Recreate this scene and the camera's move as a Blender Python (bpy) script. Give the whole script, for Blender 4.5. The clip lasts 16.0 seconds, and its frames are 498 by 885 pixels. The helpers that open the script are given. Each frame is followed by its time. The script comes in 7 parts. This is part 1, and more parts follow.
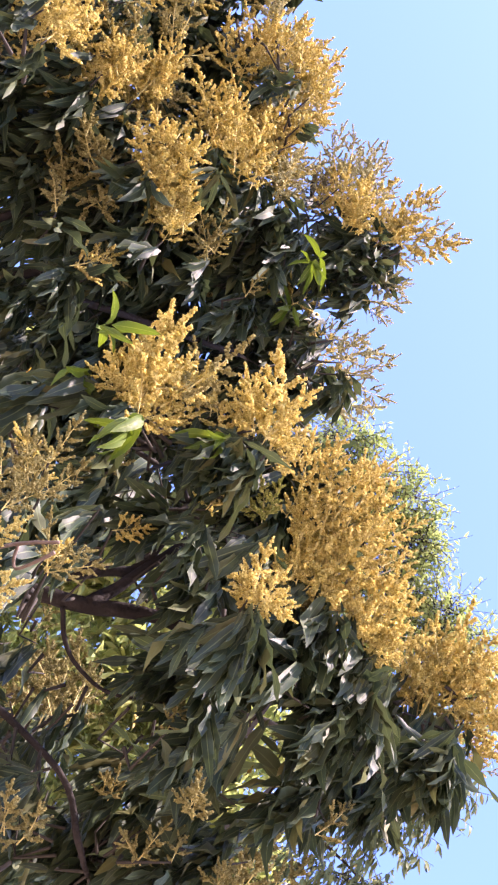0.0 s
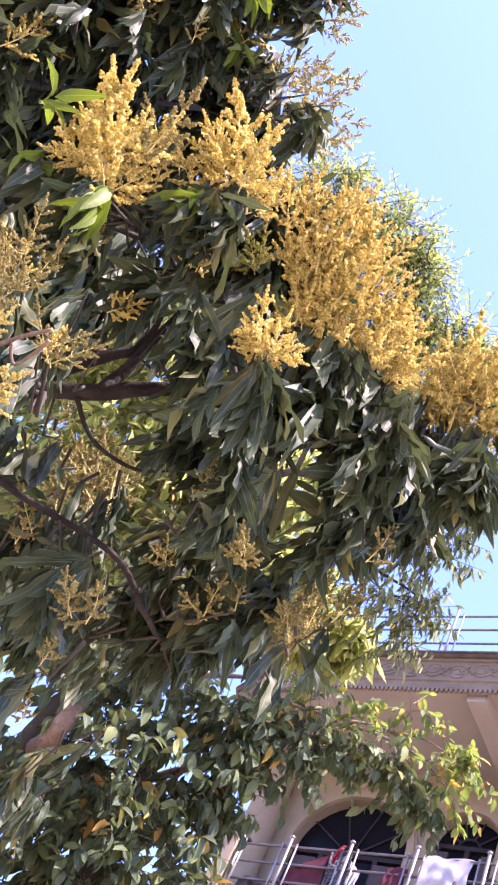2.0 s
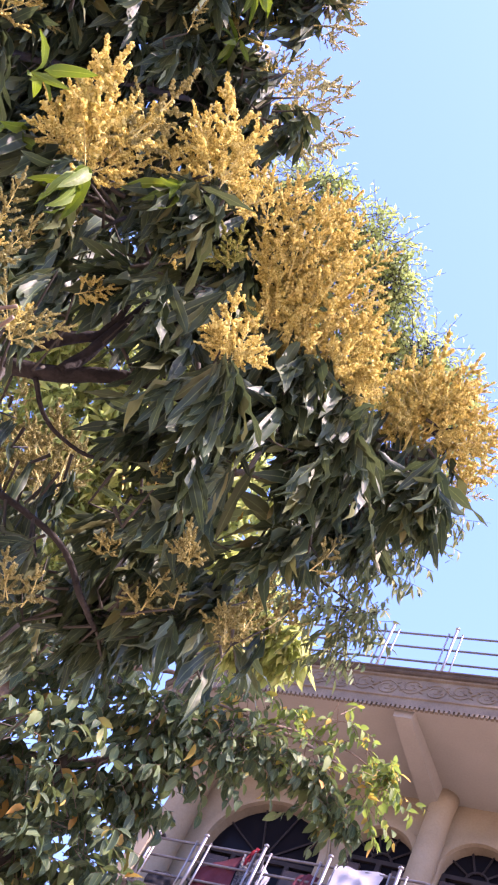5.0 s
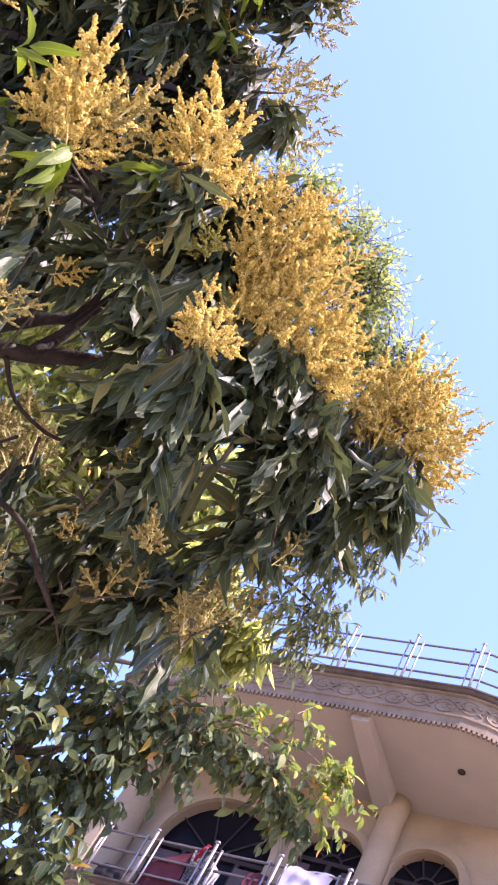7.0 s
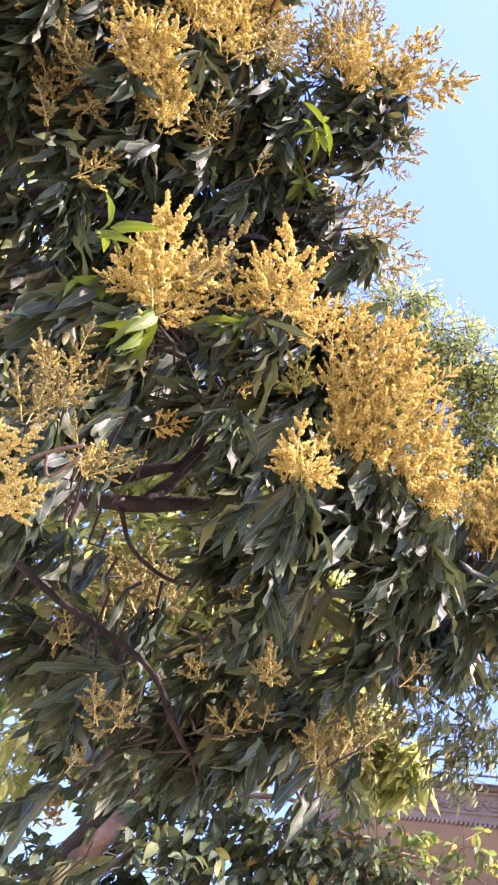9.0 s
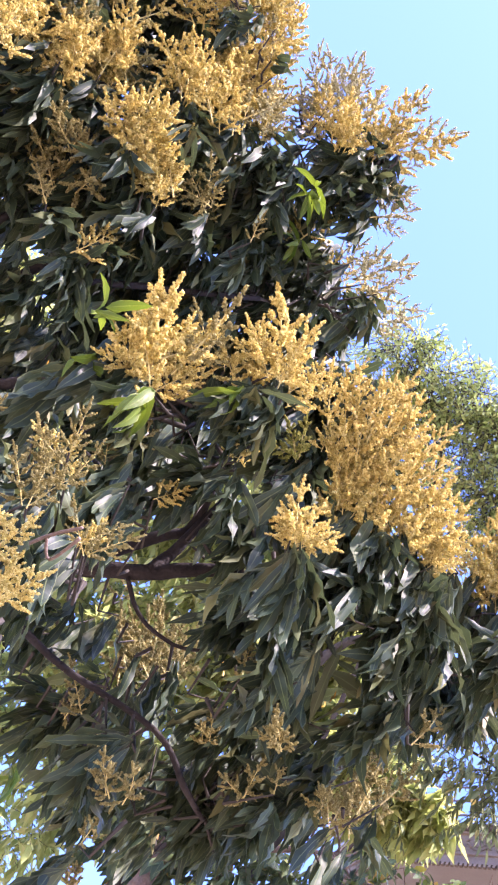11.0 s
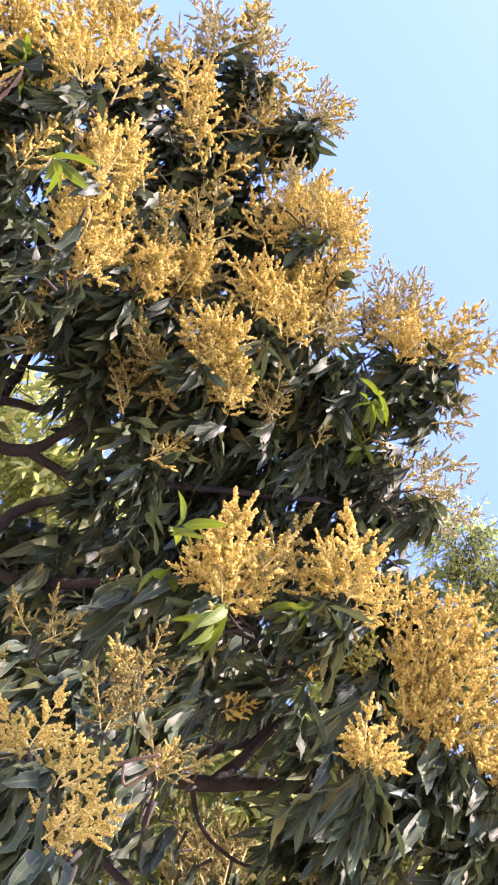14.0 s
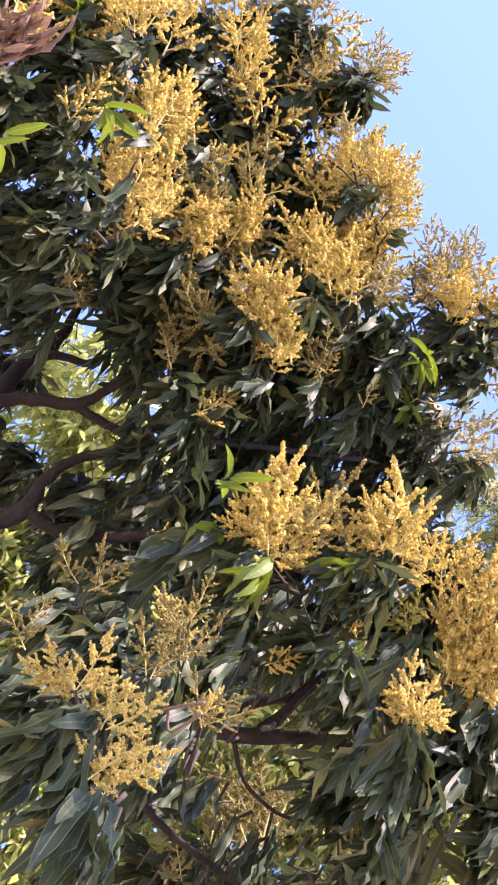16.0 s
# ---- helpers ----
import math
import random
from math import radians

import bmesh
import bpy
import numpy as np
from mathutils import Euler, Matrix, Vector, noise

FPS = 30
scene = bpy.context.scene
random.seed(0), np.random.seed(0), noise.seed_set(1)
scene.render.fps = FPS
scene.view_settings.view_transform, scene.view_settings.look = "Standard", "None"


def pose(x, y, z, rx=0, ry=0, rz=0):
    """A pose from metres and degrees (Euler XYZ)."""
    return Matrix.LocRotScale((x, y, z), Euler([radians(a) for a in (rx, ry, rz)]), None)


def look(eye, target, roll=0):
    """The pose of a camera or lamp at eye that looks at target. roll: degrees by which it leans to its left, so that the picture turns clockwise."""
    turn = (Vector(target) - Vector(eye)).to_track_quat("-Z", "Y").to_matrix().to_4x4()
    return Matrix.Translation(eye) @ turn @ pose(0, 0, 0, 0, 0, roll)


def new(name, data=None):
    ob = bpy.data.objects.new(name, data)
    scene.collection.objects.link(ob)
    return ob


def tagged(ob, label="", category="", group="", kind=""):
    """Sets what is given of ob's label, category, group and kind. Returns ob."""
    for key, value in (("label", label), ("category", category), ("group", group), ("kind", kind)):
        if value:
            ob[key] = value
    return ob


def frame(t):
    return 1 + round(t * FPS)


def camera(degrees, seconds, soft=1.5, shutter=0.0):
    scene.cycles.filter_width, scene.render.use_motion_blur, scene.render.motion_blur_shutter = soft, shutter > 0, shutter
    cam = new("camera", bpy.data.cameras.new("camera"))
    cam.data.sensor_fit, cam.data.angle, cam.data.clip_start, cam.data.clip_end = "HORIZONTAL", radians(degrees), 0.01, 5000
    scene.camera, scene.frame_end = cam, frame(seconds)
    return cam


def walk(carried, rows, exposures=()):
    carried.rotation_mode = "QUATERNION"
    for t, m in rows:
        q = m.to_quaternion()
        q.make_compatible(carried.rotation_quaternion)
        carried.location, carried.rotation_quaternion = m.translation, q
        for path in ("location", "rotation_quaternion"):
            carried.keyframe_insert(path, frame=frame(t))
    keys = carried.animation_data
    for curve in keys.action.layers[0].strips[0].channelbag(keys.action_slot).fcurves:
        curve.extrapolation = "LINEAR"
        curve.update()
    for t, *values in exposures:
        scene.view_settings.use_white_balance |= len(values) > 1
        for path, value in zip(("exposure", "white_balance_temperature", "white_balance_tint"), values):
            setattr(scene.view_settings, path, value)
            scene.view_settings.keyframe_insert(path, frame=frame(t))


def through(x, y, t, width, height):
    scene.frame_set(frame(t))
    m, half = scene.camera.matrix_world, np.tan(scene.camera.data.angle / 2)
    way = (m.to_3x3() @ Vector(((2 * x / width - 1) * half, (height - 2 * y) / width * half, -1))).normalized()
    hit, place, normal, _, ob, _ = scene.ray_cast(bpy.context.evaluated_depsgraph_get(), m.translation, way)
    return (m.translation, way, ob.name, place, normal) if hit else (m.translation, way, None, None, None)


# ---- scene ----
# ---- camera ----
cam = camera(26.42, 16.0, soft=2.2)
walk(cam, [
    (0.0, pose(0.000, 0.000, 1.550, 160.48, -27.67, -33.62)),
    (0.5, pose(0.012, -0.008, 1.556, 153.91, -26.68, -27.05)),
    (1.0, pose(0.037, 0.010, 1.567, 148.74, -25.20, -23.22)),
    (1.5, pose(0.041, 0.025, 1.579, 145.51, -23.92, -21.93)),
    (2.0, pose(0.034, 0.035, 1.572, 143.06, -22.63, -21.96)),
    (2.5, pose(0.047, 0.055, 1.576, 141.47, -21.61, -22.62)),
    (3.0, pose(0.056, 0.076, 1.578, 140.84, -21.10, -23.51)),
    (3.5, pose(0.040, 0.057, 1.584, 141.36, -21.29, -24.42)),
    (4.0, pose(0.015, 0.042, 1.585, 142.79, -22.41, -25.36)),
    (6.5, pose(0.046, 0.059, 1.593, 147.58, -24.92, -32.23)),
    (7.0, pose(0.046, 0.056, 1.585, 146.99, -24.38, -32.21)),
    (7.5, pose(0.039, 0.037, 1.582, 147.24, -24.73, -30.96)),
    (8.0, pose(0.053, 0.010, 1.574, 148.20, -25.96, -27.85)),
    (8.5, pose(0.103, -0.020, 1.567, 148.85, -27.47, -24.22)),
    (11.0, pose(0.127, -0.135, 1.585, 150.10, -27.23, -19.14)),
    (11.5, pose(0.128, -0.163, 1.586, 150.80, -26.58, -21.28)),
    (12.0, pose(0.112, -0.195, 1.579, 152.35, -26.76, -23.31)),
    (12.5, pose(0.088, -0.207, 1.560, 154.24, -27.51, -25.02)),
    (13.0, pose(0.059, -0.218, 1.540, 156.26, -28.52, -25.04)),
    (13.5, pose(0.052, -0.231, 1.542, 157.81, -29.22, -22.97)),
    (14.0, pose(0.043, -0.253, 1.542, 159.07, -30.03, -19.04)),
    (14.5, pose(0.020, -0.270, 1.544, 159.76, -30.98, -15.22)),
    (15.0, pose(0.004, -0.259, 1.536, 159.60, -32.04, -13.62)),
    (15.5, pose(0.022, -0.241, 1.537, 158.78, -32.73, -15.35)),
    (16.0, pose(0.045, -0.225, 1.535, 157.20, -32.59, -19.08)),
], exposures=[(0.0, 2.1, 6500, 45), (0.5, 2.23, 6550, 45), (1.2, 2.32, 6550, 46), (3.0, 2.24, 6400, 48), (6.5, 2.11, 6500, 48), (8.5, 2.25, 6650, 47), (11.0, 2.3, 6000, 47), (12.5, 2.17, 6400, 46), (14.0, 2.2, 6700, 44), (15.5, 2.12, 6650, 43), (16.0, 2.14, 6650, 43)])

# ---- light ----
SUN_TO = Vector((0.42, -0.62, 1.08)).normalized()
sun_elevation = math.asin(SUN_TO.z)
sun_azimuth = math.atan2(SUN_TO.x, SUN_TO.y)
world = bpy.data.worlds.new("sky")
scene.world = world
world.use_nodes = True
wn = world.node_tree
sky = wn.nodes.new("ShaderNodeTexSky")
sky.sky_type = "NISHITA"
sky.sun_disc = False
sky.sun_elevation = sun_elevation
sky.sun_rotation = sun_azimuth
sky.air_density = 1.0
sky.dust_density = 0.8
sky.ozone_density = 9.5
wn.nodes["Background"].inputs["Strength"].default_value = 0.176
wn.links.new(sky.outputs["Color"], wn.nodes["Background"].inputs["Color"])
sun = new("sun", bpy.data.lights.new("sun", "SUN"))
sun.data.energy = 5.0
sun.data.angle = radians(2.0)
sun.data.color = (1.0, 0.92, 0.78)
sun.matrix_world = look(tuple(SUN_TO * 30), (0, 0, 0))


# ---- materials ----
def nodes_of(name):
    m = bpy.data.materials.new(name)
    m.use_nodes = True
    return m, m.node_tree.nodes, m.node_tree.links, m.node_tree.nodes["Principled BSDF"]


def ramp(nodes, stops):
    r = nodes.new("ShaderNodeValToRGB")
    while len(r.color_ramp.elements) < len(stops):
        r.color_ramp.elements.new(0.5)
    for e, (at, c) in zip(r.color_ramp.elements, stops):
        e.position, e.color = at, (*c, 1)
    return r


def math_node(nodes, links, op, a, b):
    n = nodes.new("ShaderNodeMath")
    n.operation = op
    for i, v in enumerate((a, b)):
        if isinstance(v, (int, float)):
            n.inputs[i].default_value = v
        else:
            links.new(v, n.inputs[i])
    return n.outputs[0]


def chance(nodes, links):
    """One random number for each leaf, whether it is an object or an island of a mesh."""
    a = nodes.new("ShaderNodeObjectInfo").outputs["Random"]
    b = nodes.new("ShaderNodeNewGeometry").outputs["Random Per Island"]
    return math_node(nodes, links, "FRACT", math_node(nodes, links, "ADD", a, b), 0)


def leaf_material(name, stops, rough=0.42, through=0.25, glow=(0.35, 0.5, 0.06), rib=(0.14, 0.17, 0.07), spots=0.35, sheen=0.26):
    m, nodes, links, bsdf = nodes_of(name)
    rand = chance(nodes, links)
    base = ramp(nodes, stops)
    links.new(rand, base.inputs[0])
    # blotches and a paler midrib
    coord = nodes.new("ShaderNodeTexCoord")
    noise_a = nodes.new("ShaderNodeTexNoise")
    noise_a.inputs["Scale"].default_value = 14
    noise_a.inputs["Detail"].default_value = 4
    links.new(coord.outputs["Object"], noise_a.inputs["Vector"])
    tone = nodes.new("ShaderNodeMix")
    tone.data_type = "RGBA"
    tone.blend_type = "MULTIPLY"
    tone.inputs[0].default_value = spots
    links.new(base.outputs[0], tone.inputs[6])
    links.new(noise_a.outputs["Color"], tone.inputs[7])
    uv = nodes.new("ShaderNodeUVMap")
    uv.uv_map = "UVMap"
    split = nodes.new("ShaderNodeSeparateXYZ")
    links.new(uv.outputs[0], split.inputs[0])
    off = math_node(nodes, links, "ABSOLUTE", math_node(nodes, links, "SUBTRACT", split.outputs[0], 0.5), 0)
    ribmask = math_node(nodes, links, "MAXIMUM", math_node(nodes, links, "LESS_THAN", off, 0.035), math_node(nodes, links, "GREATER_THAN", off, 0.462))
    ribbed = nodes.new("ShaderNodeMix")
    ribbed.data_type = "RGBA"
    links.new(math_node(nodes, links, "MULTIPLY", ribmask, 0.6), ribbed.inputs[0])
    links.new(tone.outputs[2], ribbed.inputs[6])
    ribbed.inputs[7].default_value = (*rib, 1)
    links.new(ribbed.outputs[2], bsdf.inputs["Base Color"])
    # side veins
    wave = nodes.new("ShaderNodeTexWave")
    wave.inputs["Scale"].default_value = 7.0
    wave.inputs["Distortion"].default_value = 0.6
    wave.bands_direction = "Y"
    shear = nodes.new("ShaderNodeCombineXYZ")
    links.new(split.outputs[0], shear.inputs[0])
    links.new(math_node(nodes, links, "SUBTRACT", split.outputs[1], math_node(nodes, links, "MULTIPLY", off, 0.35)), shear.inputs[1])
    links.new(shear.outputs[0], wave.inputs["Vector"])
    bump = nodes.new("ShaderNodeBump")
    bump.inputs["Strength"].default_value = 0.12
    bump.inputs["Distance"].default_value = 0.003
    ripple = math_node(nodes, links, "ADD", math_node(nodes, links, "MULTIPLY", noise_a.outputs[0], 9.0), math_node(nodes, links, "MULTIPLY", wave.outputs["Fac"], 0.25))
    links.new(ripple, bump.inputs["Height"])
    links.new(bump.outputs[0], bsdf.inputs["Normal"])
    rr = ramp(nodes, [(0.2, (rough - 0.1,) * 3), (0.8, (rough + 0.15,) * 3)])
    links.new(noise_a.outputs[0], rr.inputs[0])
    links.new(rr.outputs[0], bsdf.inputs["Roughness"])
    bsdf.inputs["Specular IOR Level"].default_value = sheen
    lit = nodes.new("ShaderNodeBsdfTranslucent")
    tint = nodes.new("ShaderNodeMix")
    tint.data_type = "RGBA"
    tint.inputs[0].default_value = 0.5
    links.new(base.outputs[0], tint.inputs[6])
    tint.inputs[7].default_value = (*glow, 1)
    links.new(tint.outputs[2], lit.inputs["Color"])
    mix = nodes.new("ShaderNodeMixShader")
    mix.inputs[0].default_value = through
    links.new(bsdf.outputs[0], mix.inputs[1])
    links.new(lit.outputs[0], mix.inputs[2])
    links.new(mix.outputs[0], nodes["Material Output"].inputs["Surface"])
    return m


def rough_material(name, stops, scale=6.0, rough=0.85, bump=0.4, depth=0.02, fine=60.0, metal=0.0, through=0.0):
    """Two scales of noise for colour, and a fine relief."""
    m, nodes, links, bsdf = nodes_of(name)
    coord = nodes.new("ShaderNodeTexCoord")
    big = nodes.new("ShaderNodeTexNoise")
    big.inputs["Scale"].default_value = scale
    big.inputs["Detail"].default_value = 6
    small = nodes.new("ShaderNodeTexNoise")
    small.inputs["Scale"].default_value = fine
    small.inputs["Detail"].default_value = 3
    for n in (big, small):
        links.new(coord.outputs["Object"], n.inputs["Vector"])
    both = math_node(nodes, links, "ADD", math_node(nodes, links, "MULTIPLY", big.outputs[0], 0.7), math_node(nodes, links, "MULTIPLY", small.outputs[0], 0.3))
    c = ramp(nodes, stops)
    links.new(both, c.inputs[0])
    links.new(c.outputs[0], bsdf.inputs["Base Color"])
    b = nodes.new("ShaderNodeBump")
    b.inputs["Strength"].default_value = bump
    b.inputs["Distance"].default_value = depth
    links.new(both, b.inputs["Height"])
    links.new(b.outputs[0], bsdf.inputs["Normal"])
    bsdf.inputs["Roughness"].default_value = rough
    bsdf.inputs["Metallic"].default_value = metal
    bsdf.inputs["Specular IOR Level"].default_value = 0.15 if rough > 0.75 else 0.4
    if through:
        lit = nodes.new("ShaderNodeBsdfTranslucent")
        links.new(c.outputs[0], lit.inputs["Color"])
        mix = nodes.new("ShaderNodeMixShader")
        mix.inputs[0].default_value = through
        links.new(bsdf.outputs[0], mix.inputs[1])
        links.new(lit.outputs[0], mix.inputs[2])
        links.new(mix.outputs[0], nodes["Material Output"].inputs["Surface"])
    return m


def floret_material(name, stops):
    m, nodes, links, bsdf = nodes_of(name)
    rand = chance(nodes, links)
    coord = nodes.new("ShaderNodeTexCoord")
    grain = nodes.new("ShaderNodeTexNoise")
    grain.inputs["Scale"].default_value = 45
    links.new(coord.outputs["Object"], grain.inputs["Vector"])
    mixed = math_node(nodes, links, "ADD", math_node(nodes, links, "MULTIPLY", rand, 0.75), math_node(nodes, links, "MULTIPLY", grain.outputs[0], 0.25))
    c = ramp(nodes, stops)
    links.new(mixed, c.inputs[0])
    links.new(c.outputs[0], bsdf.inputs["Base Color"])
    bsdf.inputs["Roughness"].default_value = 0.8
    bsdf.inputs["Specular IOR Level"].default_value = 0.24
    lit = nodes.new("ShaderNodeBsdfTranslucent")
    links.new(c.outputs[0], lit.inputs["Color"])
    mix = nodes.new("ShaderNodeMixShader")
    mix.inputs[0].default_value = 0.5
    links.new(bsdf.outputs[0], mix.inputs[1])
    links.new(lit.outputs[0], mix.inputs[2])
    links.new(mix.outputs[0], nodes["Material Output"].inputs["Surface"])
    return m


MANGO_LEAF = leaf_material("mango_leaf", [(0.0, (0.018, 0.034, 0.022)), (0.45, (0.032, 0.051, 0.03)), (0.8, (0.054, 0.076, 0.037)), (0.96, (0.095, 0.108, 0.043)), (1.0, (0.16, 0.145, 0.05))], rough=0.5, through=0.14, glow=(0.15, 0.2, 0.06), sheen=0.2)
YOUNG_LEAF = leaf_material("young_mango_leaf", [(0.0, (0.04, 0.085, 0.008)), (1.0, (0.1, 0.15, 0.012))], rough=0.55, through=0.28, glow=(0.3, 0.42, 0.02), rib=(0.2, 0.26, 0.05))
DEAD_LEAF = leaf_material("dead_mango_leaf", [(0.0, (0.12, 0.072, 0.05)), (0.6, (0.2, 0.125, 0.088)), (1.0, (0.29, 0.2, 0.145))], rough=0.6, through=0.15, glow=(0.35, 0.2, 0.15), rib=(0.36, 0.26, 0.21))
YELLOW_LEAF = leaf_material("yellowed_leaf", [(0.0, (0.5, 0.28, 0.03)), (1.0, (0.6, 0.36, 0.06))], rough=0.5, through=0.35, glow=(0.8, 0.5, 0.05))
BROAD_LEAF = leaf_material("broad_leaf", [(0.0, (0.03, 0.052, 0.032)), (0.5, (0.055, 0.085, 0.046)), (0.8, (0.09, 0.126, 0.056)), (0.95, (0.15, 0.19, 0.07)), (0.98, (0.34, 0.23, 0.05)), (1.0, (0.42, 0.2, 0.06))], rough=0.58, through=0.2, glow=(0.2, 0.28, 0.07), sheen=0.16)
SPRAY_LEAF = leaf_material("fresh_spray_leaf", [(0.0, (0.065, 0.1, 0.04)), (0.55, (0.115, 0.165, 0.045)), (0.8, (0.19, 0.23, 0.05)), (0.9, (0.42, 0.28, 0.05)), (1.0, (0.5, 0.26, 0.06))], rough=0.55, through=0.35, sheen=0.16)
HANG_LEAF = leaf_material("narrow_hanging_leaf", [(0.0, (0.075, 0.108, 0.05)), (0.6, (0.145, 0.185, 0.08)), (0.93, (0.22, 0.24, 0.085)), (1.0, (0.36, 0.29, 0.08))], rough=0.55, through=0.2, glow=(0.16, 0.21, 0.1), sheen=0.14)
FEATHER_LEAF = leaf_material("feathery_leaf", [(0.0, (0.19, 0.25, 0.07)), (0.6, (0.31, 0.38, 0.11)), (1.0, (0.46, 0.48, 0.17))], rough=0.6, through=0.42, glow=(0.35, 0.48, 0.14))
# yellow-green leaves with a raised base colour that stands in for sunlight
BRIGHT_LEAF = leaf_material("sun_toned_bush_leaf", [(0.0, (0.16, 0.2, 0.065)), (0.5, (0.34, 0.4, 0.115)), (1.0, (0.56, 0.55, 0.2))], rough=0.5, through=0.45, glow=(0.5, 0.58, 0.14))
FLORET = floret_material("cream_florets", [(0.15, (0.43, 0.345, 0.088)), (0.5, (0.67, 0.56, 0.175)), (0.85, (0.83, 0.735, 0.3))])
FLORET_FINE = floret_material("golden_florets", [(0.2, (0.43, 0.345, 0.09)), (0.5, (0.64, 0.53, 0.16)), (0.8, (0.8, 0.685, 0.27))])
FLORET_PINK = floret_material("rosy_florets", [(0.2, (0.29, 0.275, 0.125)), (0.5, (0.45, 0.42, 0.205)), (0.8, (0.62, 0.58, 0.32))])
# tan florets, darkened so that the colour itself carries the crown's shade
FLORET_TAN = floret_material("shaded_tan_florets", [(0.2, (0.2, 0.175, 0.06)), (0.5, (0.3, 0.265, 0.095)), (0.8, (0.41, 0.36, 0.14))])
FRUITLET = floret_material("green_fruitlets", [(0.2, (0.19, 0.21, 0.05)), (0.5, (0.33, 0.34, 0.08)), (0.8, (0.48, 0.46, 0.13))])
STALK = rough_material("panicle_stalk", [(0.2, (0.42, 0.36, 0.1)), (0.8, (0.56, 0.45, 0.16))], scale=30, rough=0.6)
# bark toned down to near black: the inner crown's shadow is in its colour
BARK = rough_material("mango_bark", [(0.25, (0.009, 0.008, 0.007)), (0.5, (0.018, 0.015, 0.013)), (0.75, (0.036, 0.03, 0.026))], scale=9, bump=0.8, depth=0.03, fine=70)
TWIG = rough_material("twig_bark", [(0.2, (0.024, 0.022, 0.017)), (0.8, (0.06, 0.051, 0.039))], scale=20, rough=0.8)
PALE_BARK = rough_material("pale_bark", [(0.25, (0.07, 0.048, 0.035)), (0.5, (0.14, 0.1, 0.072)), (0.75, (0.23, 0.175, 0.13))], scale=7, bump=0.8, depth=0.03)
PLASTER = rough_material("beige_plaster", [(0.22, (0.145, 0.112, 0.072)), (0.5, (0.215, 0.171, 0.114)), (0.78, (0.275, 0.223, 0.155))], scale=1.8, bump=0.25, depth=0.01, fine=40)
CEILING_PAINT = rough_material("soffit_paint", [(0.25, (0.205, 0.187, 0.16)), (0.5, (0.24, 0.22, 0.19)), (0.75, (0.275, 0.252, 0.22))], scale=1.2, bump=0.12, depth=0.006, fine=40)
CARVED = rough_material("carved_stone_fascia", [(0.2, (0.07, 0.056, 0.04)), (0.45, (0.125, 0.1, 0.073)), (0.6, (0.16, 0.13, 0.094)), (0.8, (0.22, 0.18, 0.13))], scale=3.2, bump=0.5, depth=0.015, fine=50)
COPING = rough_material("weathered_coping", [(0.2, (0.03, 0.025, 0.022)), (0.5, (0.06, 0.05, 0.043)), (0.8, (0.11, 0.09, 0.078))], scale=5, bump=0.5)
ORNAMENT = rough_material("blackened_ornament", [(0.2, (0.018, 0.015, 0.013)), (0.8, (0.05, 0.042, 0.035))], scale=14, bump=0.6)
STEEL = rough_material("dull_steel", [(0.2, (0.15, 0.145, 0.15)), (0.8, (0.3, 0.29, 0.3))], scale=12, rough=0.45, bump=0.1, metal=0.8)
RAIL = rough_material("dark_rail_steel", [(0.2, (0.07, 0.062, 0.062)), (0.8, (0.15, 0.14, 0.14))], scale=14, rough=0.5, bump=0.1, metal=0.6)
DOOR_WOOD = rough_material("dark_door_wood", [(0.2, (0.02, 0.012, 0.011)), (0.8, (0.055, 0.032, 0.027))], scale=5, rough=0.55)
FRAME_PAINT = rough_material("grey_brown_frame", [(0.2, (0.014, 0.011, 0.012)), (0.8, (0.032, 0.027, 0.027))], scale=8, rough=0.8)
RED_CLOTH = rough_material("faded_red_cloth", [(0.2, (0.055, 0.014, 0.02)), (0.8, (0.1, 0.026, 0.034))], scale=9, rough=0.9, through=0.15)
WHITE_CLOTH = rough_material("white_cloth", [(0.2, (0.3, 0.29, 0.31)), (0.8, (0.4, 0.39, 0.41))], scale=7, rough=0.9, through=0.2)
BEIGE_CLOTH = rough_material("beige_cloth", [(0.2, (0.36, 0.27, 0.24)), (0.8, (0.55, 0.44, 0.38))], scale=9, rough=0.9, through=0.15)
PRINT_CLOTH = rough_material("printed_cloth", [(0.36, (0.015, 0.015, 0.018)), (0.5, (0.04, 0.04, 0.045)), (0.55, (0.15, 0.15, 0.16)), (0.6, (0.03, 0.034, 0.04))], scale=26, rough=0.9)
GREY_CLOTH = rough_material("pale_grey_cloth", [(0.2, (0.19, 0.19, 0.2)), (0.8, (0.3, 0.3, 0.32))], scale=9, rough=0.9)
DARK_CLOTH = rough_material("black_cloth", [(0.2, (0.01, 0.01, 0.012)), (0.8, (0.025, 0.024, 0.028))], scale=9, rough=0.9)
SCARF_CLOTH = rough_material("bright_red_cloth", [(0.2, (0.11, 0.008, 0.014)), (0.8, (0.18, 0.014, 0.02))], scale=9, rough=0.85)
EARTH = rough_material("dry_earth", [(0.25, (0.26, 0.21, 0.155)), (0.5, (0.34, 0.285, 0.21)), (0.75, (0.42, 0.35, 0.265))], scale=0.7, bump=0.6, depth=0.05, fine=12)
glass, gn, gl, gb = nodes_of("dark_window_glass")
gb.inputs["Base Color"].default_value = (0.006, 0.006, 0.008, 1)
gb.inputs["Roughness"].default_value = 0.14
gb.inputs["Specular IOR Level"].default_value = 0.04
gnoise = gn.new("ShaderNodeTexNoise")
gnoise.inputs["Scale"].default_value = 2.5
gbump = gn.new("ShaderNodeBump")
gbump.inputs["Strength"].default_value = 0.04
